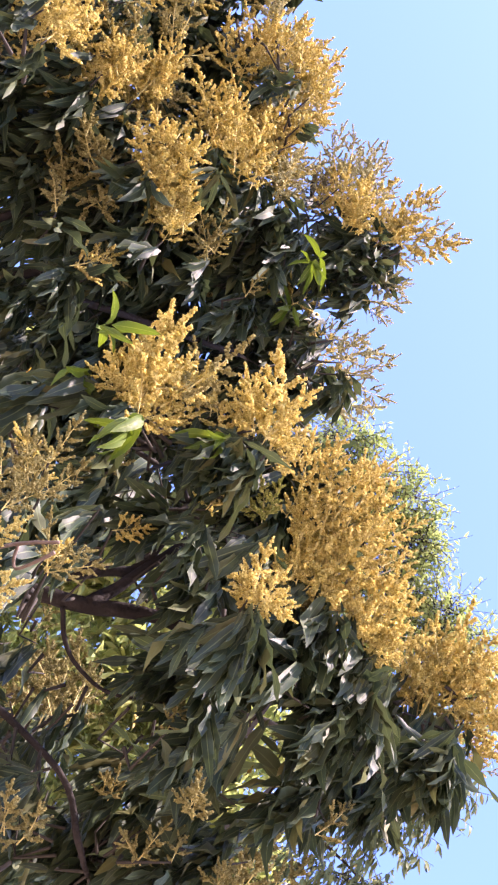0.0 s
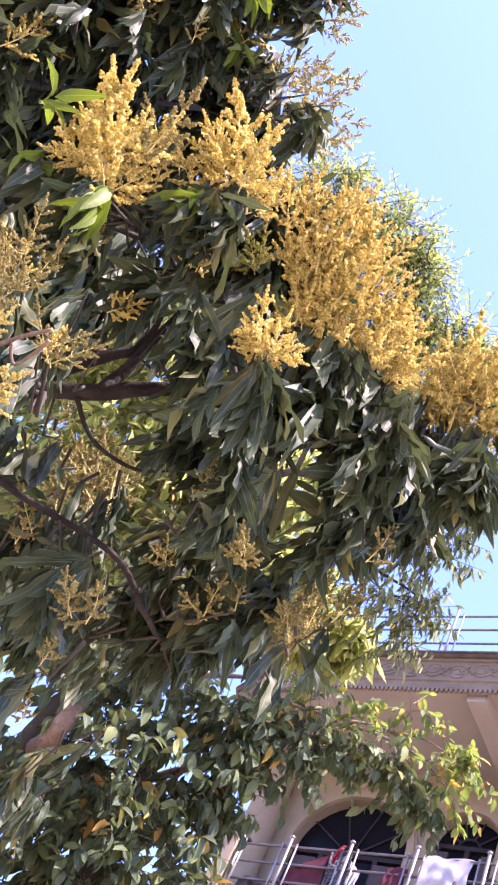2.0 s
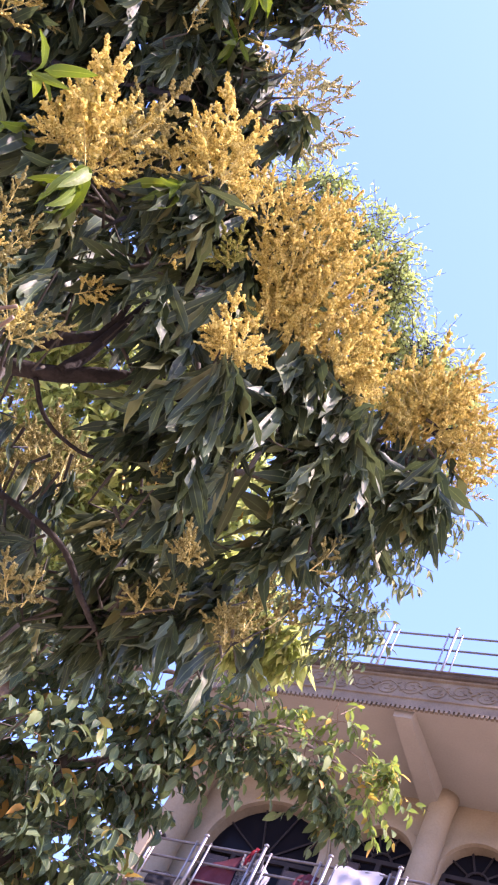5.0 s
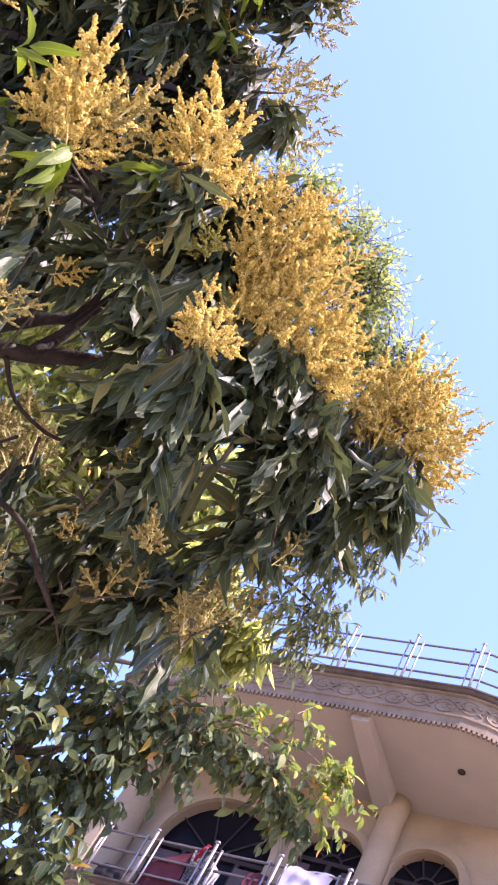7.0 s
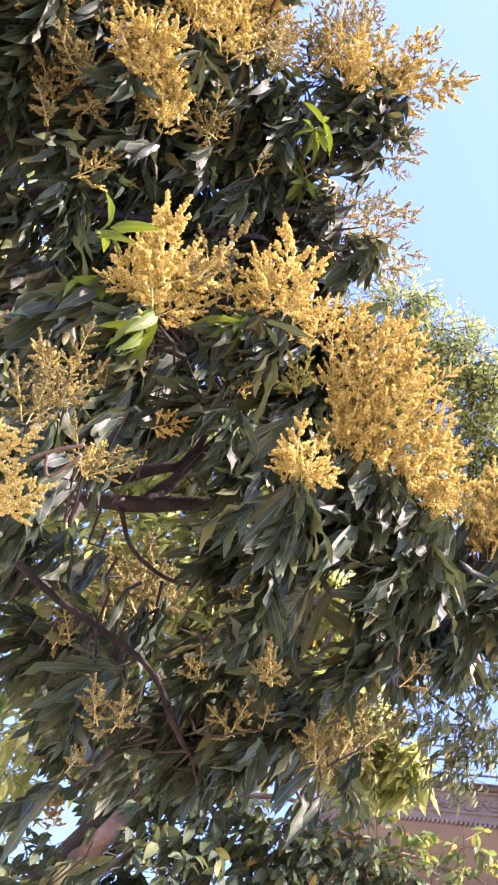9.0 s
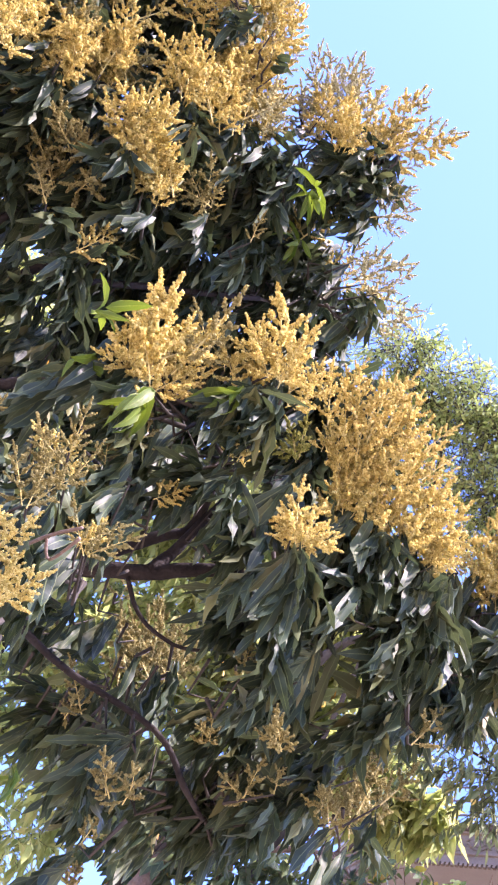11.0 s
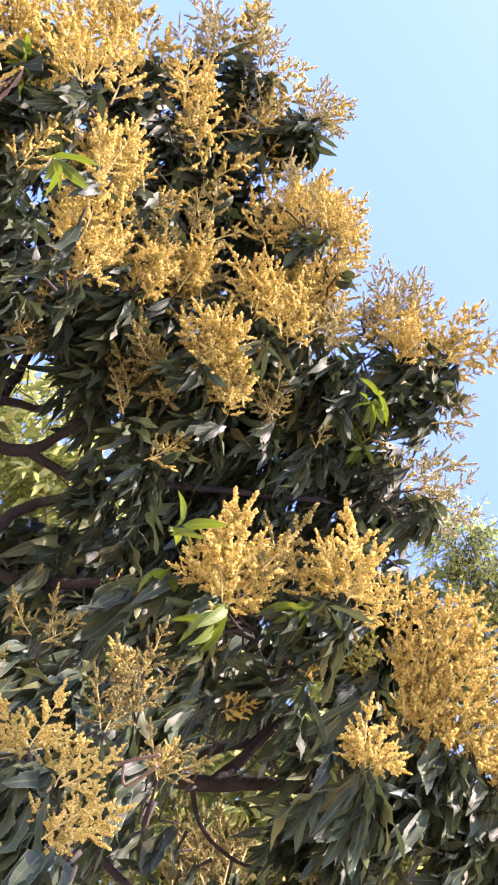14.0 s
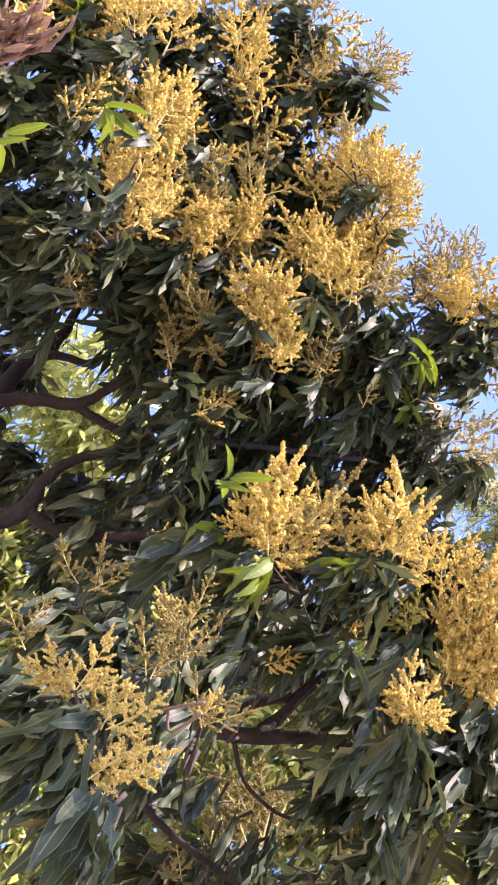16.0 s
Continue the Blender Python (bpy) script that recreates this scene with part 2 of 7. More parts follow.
gl.new(gnoise.outputs[0], gbump.inputs["Height"])
gl.new(gbump.outputs[0], gb.inputs["Normal"])


# ---- mesh helpers ----
class Geo:
    """Vertices and faces of one mesh, with a material slot and leaf coordinates where they are wanted."""

    def __init__(self):
        self.v, self.f, self.m, self.uv, self.n = [], [], [], [], 0

    def add(self, verts, faces, slot=0, uv=None):
        verts = np.asarray(verts, float)
        faces = np.asarray(faces, int)
        self.v.append(verts)
        self.f.extend((faces + self.n).tolist())
        self.m.extend([slot] * len(faces))
        if uv is not None:
            self.uv.append(np.asarray(uv, float)[faces.ravel()])
        self.n += len(verts)

    def tube(self, pts, radii, sides=6, slot=0, cap=True):
        pts = [Vector(p) for p in pts]
        if isinstance(radii, (int, float)):
            radii = [radii] * len(pts)
        verts, faces = [], []
        up = Vector((0.3, 0.2, 1)).normalized()
        for i, p in enumerate(pts):
            d = (pts[min(i + 1, len(pts) - 1)] - pts[max(i - 1, 0)]).normalized()
            a = d.cross(up)
            if a.length < 0.05:
                a = d.cross(Vector((1, 0.2, 0)))
            a.normalize()
            b = d.cross(a)
            for k in range(sides):
                w = 2 * math.pi * k / sides
                verts.append(p + (a * math.cos(w) + b * math.sin(w)) * radii[i])
        for i in range(len(pts) - 1):
            for k in range(sides):
                q = (k + 1) % sides
                faces.append((i * sides + k, i * sides + q, (i + 1) * sides + q, (i + 1) * sides + k))
        self.add(verts, faces, slot)
        if cap:
            for base, turn in ((0, -1), ((len(pts) - 1) * sides, 1)):
                ring = list(range(sides))[::turn]
                self.f.append([self.n - len(verts) + base + k for k in ring])
                self.m.append(slot)

    def box(self, a, b, slot=0, bevel=0.0):
        (x0, y0, z0), (x1, y1, z1) = a, b
        if bevel:
            c = bevel
            v, f = [], []
            for z, o in ((z0, c), (z0 + c, 0), (z1 - c, 0), (z1, c)):
                v += [(x0 + o, y0 + o, z), (x1 - o, y0 + o, z), (x1 - o, y1 - o, z), (x0 + o, y1 - o, z)]
            for i in range(3):
                for k in range(4):
                    q = (k + 1) % 4
                    f.append((i * 4 + k, i * 4 + q, i * 4 + 4 + q, i * 4 + 4 + k))
            f += [(3, 2, 1, 0), (12, 13, 14, 15)]
            self.add(v, f, slot)
        else:
            v = [(x, y, z) for z in (z0, z1) for x, y in ((x0, y0), (x1, y0), (x1, y1), (x0, y1))]
            self.add(v, [(3, 2, 1, 0), (4, 5, 6, 7), (0, 1, 5, 4), (1, 2, 6, 5), (2, 3, 7, 6), (3, 0, 4, 7)], slot)

    def append(self, other, matrix):
        """Adds a turned and moved copy of another set."""
        m = np.array(matrix)
        v = np.concatenate(other.v) @ m[:3, :3].T + m[:3, 3]
        self.v.append(v)
        self.f.extend([[i + self.n for i in f] for f in other.f])
        self.m.extend(other.m)
        self.n += len(v)

    def mesh(self, name, materials, smooth=True):
        me = bpy.data.meshes.new(name)
        v = np.concatenate(self.v)
        me.from_pydata(v.tolist(), [], self.f)
        for m in materials:
            me.materials.append(m)
        if len(materials) > 1:
            me.polygons.foreach_set("material_index", self.m)
        me.polygons.foreach_set("use_smooth", [smooth] * len(me.polygons))
        if self.uv:
            layer = me.uv_layers.new(name="UVMap")
            layer.data.foreach_set("uv", np.concatenate(self.uv).ravel())
        me.update()
        return me


def part(name, geo, material, parent, label="", smooth=True):
    """Links geo as one mesh under a thing or a part."""
    data = geo.mesh(name, material if isinstance(material, (list, tuple)) else [material], smooth) if isinstance(geo, Geo) else geo
    ob = new(name, data)
    ob.parent = parent
    if label:
        tagged(ob, label)
    return ob


def thing(name, label, category, at=(0, 0, 0), turn=0.0, group="", kind=""):
    ob = new(name)
    ob.matrix_world = pose(*at, 0, 0, turn)
    ob.empty_display_size = 0.2
    return tagged(ob, label, category, group, kind)


def smooth_line(pts, steps=5):
    """A soft curve through the given points (with radii as a fourth number)."""
    pts = [np.array(p, float) for p in pts]
    out = []
    for i in range(len(pts) - 1):
        p0, p1, p2, p3 = pts[max(i - 1, 0)], pts[i], pts[i + 1], pts[min(i + 2, len(pts) - 1)]
        for k in range(steps):
            t = k / steps
            out.append(0.5 * (2 * p1 + (p2 - p0) * t + (2 * p0 - 5 * p1 + 4 * p2 - p3) * t * t + (3 * p1 - p0 - 3 * p2 + p3) * t ** 3))
    out.append(pts[-1])
    return out


rng = np.random.RandomState(7)


def unit(v):
    v = np.asarray(v, float)
    return v / (np.linalg.norm(v) + 1e-9)


# ---- leaves ----
def leaf_shape(width, droop, fold, wave, phase, segments=8, peak=0.42):
    """One leaf, 1 long along y, its face up: a lance-shaped, softly folded blade with a wavy edge and a drawn-out tip."""
    verts, uv = [], []
    rise = peak / (1 - peak)
    for i in range(segments + 1):
        s = i / segments
        w = width * 0.5 * (s / peak) ** (0.9 * rise) * ((1 - s) / (1 - peak)) ** 0.9 + 0.004 if s < 1 else 0.003
        ang = droop * s
        y = math.sin(ang) / droop if droop else s
        z = -(1 - math.cos(ang)) / droop if droop else 0
        for side in (-1, 0, 1):
            lift = fold * w * abs(side) + wave * math.sin(s * 13 + phase + side * 1.6) * abs(side) * s * (1 - s) * 2
            verts.append((side * w, y, z + lift))
            uv.append((0.5 + side * 0.5, s))
    faces = []
    for i in range(segments):
        for k in range(2):
            a = i * 3 + k
            faces.append((a, a + 1, a + 4, a + 3))
    return np.array(verts), np.array(faces), np.array(uv)


LONG_LEAVES = [leaf_shape(0.128 + 0.015 * (k % 4), 0.25 + 0.3 * (k % 4), 0.12 + 0.18 * (k % 3), 0.115, k * 1.3, 7, 0.44 + 0.03 * (k % 3)) for k in range(8)]
HIGH_LEAVES = [leaf_shape(0.128 + 0.015 * (k % 4), 0.25 + 0.3 * (k % 4), 0.12 + 0.18 * (k % 3), 0.115, k * 1.3, 4, 0.44 + 0.03 * (k % 3)) for k in range(8)]


def leaf_basis(direction, twist):
    """Columns x, y (along the leaf) and z (its face), the face turned upwards as far as the twist allows."""
    y = unit(direction)
    z = np.array([0, 0, 1.0]) - y * y[2]
    if np.linalg.norm(z) < 0.08:
        z = np.array([1.0, 0.3, 0]) - y * (y[0] + 0.3 * y[1])
    z = unit(z)
    x = np.cross(y, z)
    c, s = math.cos(twist), math.sin(twist)
    return np.stack([x * c + z * s, y, z * c - x * s], 1)


def rosette(base, axis, count, size, droop=(-0.9, 0.25), loose=1.0, push=(0.36, 0.34)):
    """Leaves of a whorl round a twig's end: rows of (variant, 3x3 basis, length, base)."""
    axis = unit(axis)
    side = unit(np.cross(axis, (0.2, 0.9, 0.1)))
    other = np.cross(axis, side)
    rows, start = [], rng.uniform(0, 6.28)
    sway = np.array([rng.normal(0, 0.42), rng.normal(0, 0.42), rng.normal(0, 0.2)])
    for k in range(count):
        a = start + k * 2.4 + rng.uniform(-0.3, 0.3)
        out = side * math.cos(a) + other * math.sin(a)
        d = out * rng.uniform(0.16, 0.55) * loose + axis * rng.uniform(-0.1, 0.2) + (sway + np.array([push[0], push[1], 0])) / loose + np.array([0, 0, rng.uniform(*droop)])
        rows.append((rng.randint(len(LONG_LEAVES)), leaf_basis(d, rng.normal(0, 0.4)), size * rng.uniform(0.6, 1.12), np.asarray(base) - axis * 0.012 * k * 0.4 + rng.normal(0, 0.006, 3)))
    return rows


def leaves_mesh(rows, shapes):
    geo = Geo()
    for variant, basis, size, base in rows:
        v, f, uv = shapes[variant]
        geo.add((v * size) @ basis.T + base, f, 0, uv)
    return geo


def matrix_of(basis, size, base):
    m = Matrix([[*(basis[r] * size), base[r]] for r in range(3)] + [[0, 0, 0, 1]])
    return m


# ---- flower panicles ----


def panicle_mesh(name, seed, fingers, thick, bead, materials, beads=12, reach=0.42, close=0.85):
    """A flower panicle 1 long along z: a stalk with tapering side spikes, each furred with small pointed florets."""
    r = np.random.RandomState(seed)
    geo = Geo()
    bend = r.uniform(-0.1, 0.1, 2)
    axis = lambda s: np.array([bend[0] * math.sin(s * 2.5), bend[1] * math.sin(s * 2.5), s])
    geo.tube([axis(k / 6) for k in range(7)], [0.014 * (1 - 0.7 * k / 6) for k in range(7)], 5, 1)

    def spike(path, fat):
        """A soft spike of florets along a short path: a thin core and many florets that stand off it."""
        path = [np.asarray(p, float) for p in path]
        length = sum(np.linalg.norm(b - a) for a, b in zip(path, path[1:]))
        steps = max(3, int(length / (fat * close)))
        for i in range(steps):
            u = (i + r.uniform(0.1, 0.9)) / steps
            k = min(int(u * (len(path) - 1)), len(path) - 2)
            w = u * (len(path) - 1) - k
            along = unit(path[k + 1] - path[k])
            c = path[k] + (path[k + 1] - path[k]) * w
            radius = fat * (0.62 + 0.5 * math.sin(math.pi * min(0.2 + u * 0.75, 1.0))) * r.uniform(0.75, 1.15)
            for j in range(beads):
                d = unit(np.cross(along, r.normal(0, 1, 3)) + along * r.uniform(-0.4, 0.9))
                size = bead * r.uniform(0.75, 1.35)
                top = c + d * radius * r.uniform(0.55, 1.1) + along * r.uniform(-0.6, 0.6) * radius
                x = unit(np.cross(d, r.normal(0, 1, 3)))
                y = np.cross(d, x)
                foot = top - d * size * 0.9
                geo.add([top + d * size * 0.35, foot + x * size, foot - x * size * 0.5 + y * size * 0.87, foot - x * size * 0.5 - y * size * 0.87], PETALS, 0)

    for k in range(fingers):
        s = 0.04 + 0.86 * (k + r.uniform(0, 0.9)) / fingers
        length = (reach * (1 - s) ** 0.8 + 0.07) * r.uniform(0.8, 1.25)
        a = k * 2.39996 + r.uniform(-0.4, 0.4)
        d = unit((math.cos(a), math.sin(a), r.uniform(0.25, 0.75) + 0.5 * s * s))
        p0 = axis(s)
        mid = p0 + d * length * 0.5 + np.array([0, 0, -0.02 * length])
        p1 = mid + unit(d + np.array([0, 0, r.uniform(0.1, 0.5)])) * length * 0.5
        geo.tube([p0, mid, p1], [0.008, 0.006, 0.003], 4, 1, cap=False)
        spike([p0 + (mid - p0) * 0.45, mid, p1], thick * r.uniform(0.8, 1.1) * (1.0 - 0.2 * s))
        # short spurs from the lower half of the longer spikes
        for q in range(2 if length > 0.24 else (1 if length > 0.17 else 0)):
            u = r.uniform(0.35, 0.75)
            out = unit(d + unit(np.cross(d, r.normal(0, 1, 3))) * 1.1)
            b = p0 + (mid - p0) * u * 1.6
            spike([b, b + out * length * r.uniform(0.2, 0.34)], thick * 0.72)
    spike([axis(0.78), axis(0.9), axis(1.02), axis(1.12)], thick * 0.85)
    SETS[name, seed] = geo
    return geo.mesh(name, materials, False)


PETALS = np.array([(0, 1, 2), (0, 2, 3), (0, 3, 1)])
SETS = {}


PANICLES = {
    0: [panicle_mesh("flower_panicle", 10 + k, 12 + k, 0.047, 0.0226, [FLORET, STALK], 7, 0.44 + 0.03 * (k % 3), 0.67) for k in range(5)],
    1: [panicle_mesh("fine_panicle", 30 + k, 11 + k, 0.037, 0.0272, [FLORET_FINE, STALK], 4, 0.42 + 0.03 * (k % 3), 0.92) for k in range(5)],
    2: [panicle_mesh("shaded_tan_panicle", 50 + k, 10 + k, 0.043, 0.021, [FLORET_TAN, STALK], 7, 0.4, 0.7) for k in range(3)],
    3: [panicle_mesh("fruiting_panicle", 70 + k, 14, 0.05, 0.027, [FRUITLET, STALK], 8, 0.34, 0.65) for k in range(2)],
    5: [panicle_mesh("small_panicle", 120 + k, 7 + k, 0.055, 0.023, [FLORET, STALK], 9, 0.4, 0.6) for k in range(3)],
    4: [panicle_mesh("sparse_panicle", 90 + k, 11 + k, 0.03, 0.0195, [FLORET_PINK, STALK], 4, 0.44, 0.8) for k in range(4)],
}

FLOWERS_NEAR = [
    (-0.66, 1.34, 3.44, -0.77, 1.12, 3.57, 0),
    (-0.70, 1.38, 3.50, -0.83, 1.26, 3.51, 0),
    (-0.67, 1.34, 3.46, -0.71, 1.11, 3.59, 0),
    (-0.68, 1.32, 3.49, -0.62, 1.20, 3.67, 0),
    (-0.64, 1.31, 3.51, -0.61, 1.13, 3.71, 2),
    (-0.65, 1.34, 3.45, -0.60, 1.31, 3.60, 0),
    (-0.70, 1.32, 3.45, -0.81, 1.30, 3.43, 0),
    (-0.69, 1.36, 3.48, -0.83, 1.27, 3.60, 0),
    (-0.66, 1.38, 3.52, -0.72, 1.29, 3.69, 0),
    (-0.63, 1.38, 3.53, -0.58, 1.32, 3.63, 0),
    (-0.68, 1.30, 3.52, -0.69, 1.22, 3.65, 0),
    (-0.72, 1.31, 3.48, -0.79, 1.22, 3.62, 0),
    (-0.45, 1.37, 3.73, -0.59, 1.19, 3.89, 0),
]
FLOWERS_NEAR_B = [
    (-0.46, 1.32, 3.70, -0.59, 1.21, 3.74, 0),
    (-0.43, 1.31, 3.68, -0.41, 1.16, 3.80, 0),
    (-0.43, 1.30, 3.69, -0.45, 1.21, 3.79, 0),
    (-0.48, 1.30, 3.71, -0.60, 1.27, 3.71, 0),
    (-0.42, 1.35, 3.73, -0.38, 1.31, 3.84, 0),
    (-0.48, 1.33, 3.73, -0.56, 1.22, 3.80, 0),
    (-0.58, 1.36, 3.70, -0.65, 1.31, 3.78, 2),
    (-0.61, 1.36, 3.69, -0.74, 1.26, 3.76, 2),
    (-0.17, 1.50, 3.42, -0.25, 1.41, 3.56, 0),
    (-0.18, 1.50, 3.43, -0.27, 1.47, 3.50, 0),
    (-0.17, 1.49, 3.43, -0.11, 1.49, 3.55, 0),
    (-0.20, 1.48, 3.43, -0.28, 1.52, 3.50, 0),
    (-0.17, 1.48, 3.42, -0.18, 1.41, 3.53, 0),
]
FLOWERS_MASS = [
    (-0.14, 1.65, 3.71, -0.18, 1.45, 3.87, 0),
    (-0.09, 1.65, 3.78, -0.08, 1.44, 3.91, 0),
    (-0.03, 1.64, 3.78, 0.04, 1.46, 3.94, 0),
    (0.04, 1.65, 3.81, 0.10, 1.53, 3.99, 0),
    (-0.20, 1.60, 3.82, -0.28, 1.49, 3.98, 0),
    (-0.16, 1.56, 3.82, -0.16, 1.41, 3.99, 0),
    (-0.11, 1.51, 3.85, -0.09, 1.37, 4.01, 1),
    (-0.25, 1.48, 3.86, -0.34, 1.37, 3.96, 1),
    (-0.20, 1.44, 3.86, -0.26, 1.29, 3.96, 1),
    (-0.17, 1.47, 3.96, -0.18, 1.31, 4.08, 1),
    (-0.38, 1.43, 3.92, -0.41, 1.37, 4.03, 0),
    (-0.33, 1.43, 3.94, -0.32, 1.33, 4.05, 1),
    (0.04, 1.61, 3.82, 0.01, 1.48, 3.91, 0),
]
FLOWERS_MASS_B = [
    (-0.06, 1.40, 3.89, -0.02, 1.33, 3.95, 1),
    (-0.09, 1.56, 3.79, -0.16, 1.44, 3.86, 0),
    (-0.06, 1.53, 3.81, -0.05, 1.41, 3.95, 0),
    (-0.16, 1.60, 3.75, -0.25, 1.58, 3.88, 0),
    (-0.30, 1.54, 3.86, -0.34, 1.48, 3.95, 0),
    (-0.09, 1.49, 3.93, -0.18, 1.37, 4.01, 1),
    (0.01, 1.72, 3.79, 0.09, 1.67, 3.93, 0),
    (0.09, 1.76, 3.72, 0.05, 1.68, 3.83, 0),
    (0.11, 1.65, 3.83, 0.12, 1.59, 3.96, 0),
    (-0.04, 1.54, 3.89, 0.03, 1.48, 4.03, 1),
    (-0.27, 1.45, 3.93, -0.28, 1.38, 3.99, 1),
    (0.07, 1.71, 3.73, 0.12, 1.64, 3.80, 0),
    (-0.17, 1.50, 3.84, -0.25, 1.44, 3.95, 0),
]
FLOWERS_RIGHT = [
    (0.33, 2.05, 4.24, 0.23, 1.96, 4.43, 0),
    (0.32, 2.04, 4.26, 0.32, 1.87, 4.43, 0),
    (0.34, 1.97, 4.20, 0.24, 1.70, 4.43, 1),
    (0.39, 2.00, 4.29, 0.42, 1.82, 4.50, 0),
    (0.41, 1.97, 4.25, 0.51, 1.78, 4.40, 1),
    (0.48, 1.95, 4.21, 0.56, 1.80, 4.30, 1),
    (0.52, 1.96, 4.18, 0.63, 1.89, 4.31, 1),
    (0.55, 2.02, 4.21, 0.63, 1.97, 4.23, 4),
    (0.22, 1.97, 4.26, 0.16, 1.85, 4.32, 0),
    (0.26, 1.94, 4.24, 0.24, 1.84, 4.39, 0),
    (0.30, 1.99, 4.27, 0.42, 1.86, 4.39, 0),
    (0.39, 1.89, 4.27, 0.37, 1.71, 4.46, 1),
    (0.38, 1.88, 4.38, 0.45, 1.77, 4.48, 1),
]
FLOWERS_RIGHT_B = [
    (0.48, 1.88, 4.24, 0.55, 1.71, 4.32, 1),
    (0.29, 1.84, 4.29, 0.23, 1.81, 4.43, 1),
    (0.30, 1.93, 4.29, 0.29, 1.82, 4.47, 0),
    (0.35, 1.92, 4.24, 0.36, 1.75, 4.36, 0),
    (0.47, 1.99, 4.26, 0.49, 1.89, 4.42, 0),
    (0.22, 1.90, 4.29, 0.18, 1.81, 4.34, 1),
    (0.44, 1.89, 4.35, 0.49, 1.81, 4.42, 1),
    (0.45, 1.93, 4.31, 0.45, 1.82, 4.38, 1),
    (0.26, 2.02, 4.25, 0.22, 2.01, 4.37, 0),
    (0.13, 1.97, 4.30, 0.11, 1.91, 4.38, 0),
    (0.13, 2.03, 4.26, 0.12, 1.95, 4.32, 0),
]
FLOWERS_FRONT = [
    (-0.58, 1.11, 2.61, -0.60, 1.04, 2.70, 0),
    (-0.59, 1.17, 2.65, -0.65, 1.12, 2.65, 0),
    (-0.60, 1.17, 2.65, -0.57, 1.18, 2.71, 0),
    (-0.61, 1.18, 2.65, -0.64, 1.18, 2.65, 0),
    (-0.50, 1.13, 2.60, -0.46, 1.07, 2.69, 0),
    (-0.53, 1.19, 2.64, -0.55, 1.19, 2.72, 0),
    (-0.46, 1.19, 2.56, -0.46, 1.16, 2.64, 0),
    (-0.43, 1.15, 2.54, -0.39, 1.13, 2.66, 0),
    (-0.44, 1.22, 2.56, -0.46, 1.20, 2.56, 0),
    (-0.57, 1.25, 2.85, -0.60, 1.20, 2.95, 2),
    (-0.59, 1.29, 2.90, -0.54, 1.23, 2.99, 2),
    (-0.58, 1.25, 2.85, -0.62, 1.22, 2.88, 2),
    (-0.58, 1.30, 3.00, -0.56, 1.21, 3.07, 2),
]
FLOWERS_FRONT_B = [
    (-0.86, 1.37, 2.83, -0.87, 1.33, 2.90, 2),
    (-0.84, 1.37, 2.82, -0.89, 1.33, 2.83, 2),
    (-0.77, 1.42, 2.66, -0.83, 1.42, 2.69, 2),
    (-0.74, 1.35, 2.64, -0.76, 1.37, 2.70, 2),
    (-0.50, 1.38, 2.97, -0.47, 1.38, 3.05, 2),
    (-0.46, 1.34, 2.91, -0.49, 1.29, 2.92, 2),
    (-0.48, 1.40, 2.97, -0.44, 1.37, 3.01, 2),
    (-0.64, 1.31, 3.10, -0.65, 1.26, 3.14, 2),
    (-0.89, 1.40, 3.12, -0.93, 1.36, 3.17, 2),
    (-0.92, 1.40, 3.08, -0.95, 1.36, 3.08, 2),
    (-0.88, 1.38, 3.06, -0.85, 1.32, 3.11, 2),
]
FLOWERS_UPPER_C = [
    (-1.76, 0.71, 5.52, -1.75, 0.52, 5.54, 4),
    (-1.77, 0.70, 5.55, -1.69, 0.60, 5.68, 4),
    (-1.76, 0.72, 5.55, -1.64, 0.72, 5.64, 4),
    (-1.77, 0.68, 5.50, -1.84, 0.59, 5.53, 4),
    (-1.79, 0.72, 5.60, -1.78, 0.58, 5.73, 4),
    (-2.05, 0.55, 5.49, -2.13, 0.31, 5.48, 4),
    (-2.05, 0.55, 5.51, -2.04, 0.42, 5.63, 4),
    (-1.88, 0.78, 5.32, -1.91, 0.62, 5.41, 1),
    (-1.85, 0.75, 5.33, -1.80, 0.65, 5.37, 1),
    (-1.58, 1.01, 5.19, -1.71, 0.88, 5.17, 1),
    (-1.55, 1.00, 5.26, -1.66, 0.86, 5.35, 1),
    (-1.47, 0.97, 5.25, -1.54, 0.81, 5.29, 1),
    (-1.44, 0.99, 5.22, -1.40, 0.82, 5.28, 1),
]
FLOWERS_UPPER_C_B = [
    (-1.42, 1.06, 5.29, -1.36, 0.94, 5.41, 4),
    (-1.36, 1.11, 5.20, -1.29, 1.03, 5.30, 4),
    (-1.36, 1.34, 5.15, -1.54, 1.26, 5.21, 1),
    (-1.36, 1.39, 5.18, -1.36, 1.22, 5.31, 1),
    (-1.43, 1.41, 5.12, -1.60, 1.33, 5.19, 1),
    (-1.29, 1.38, 5.25, -1.28, 1.21, 5.34, 1),
]
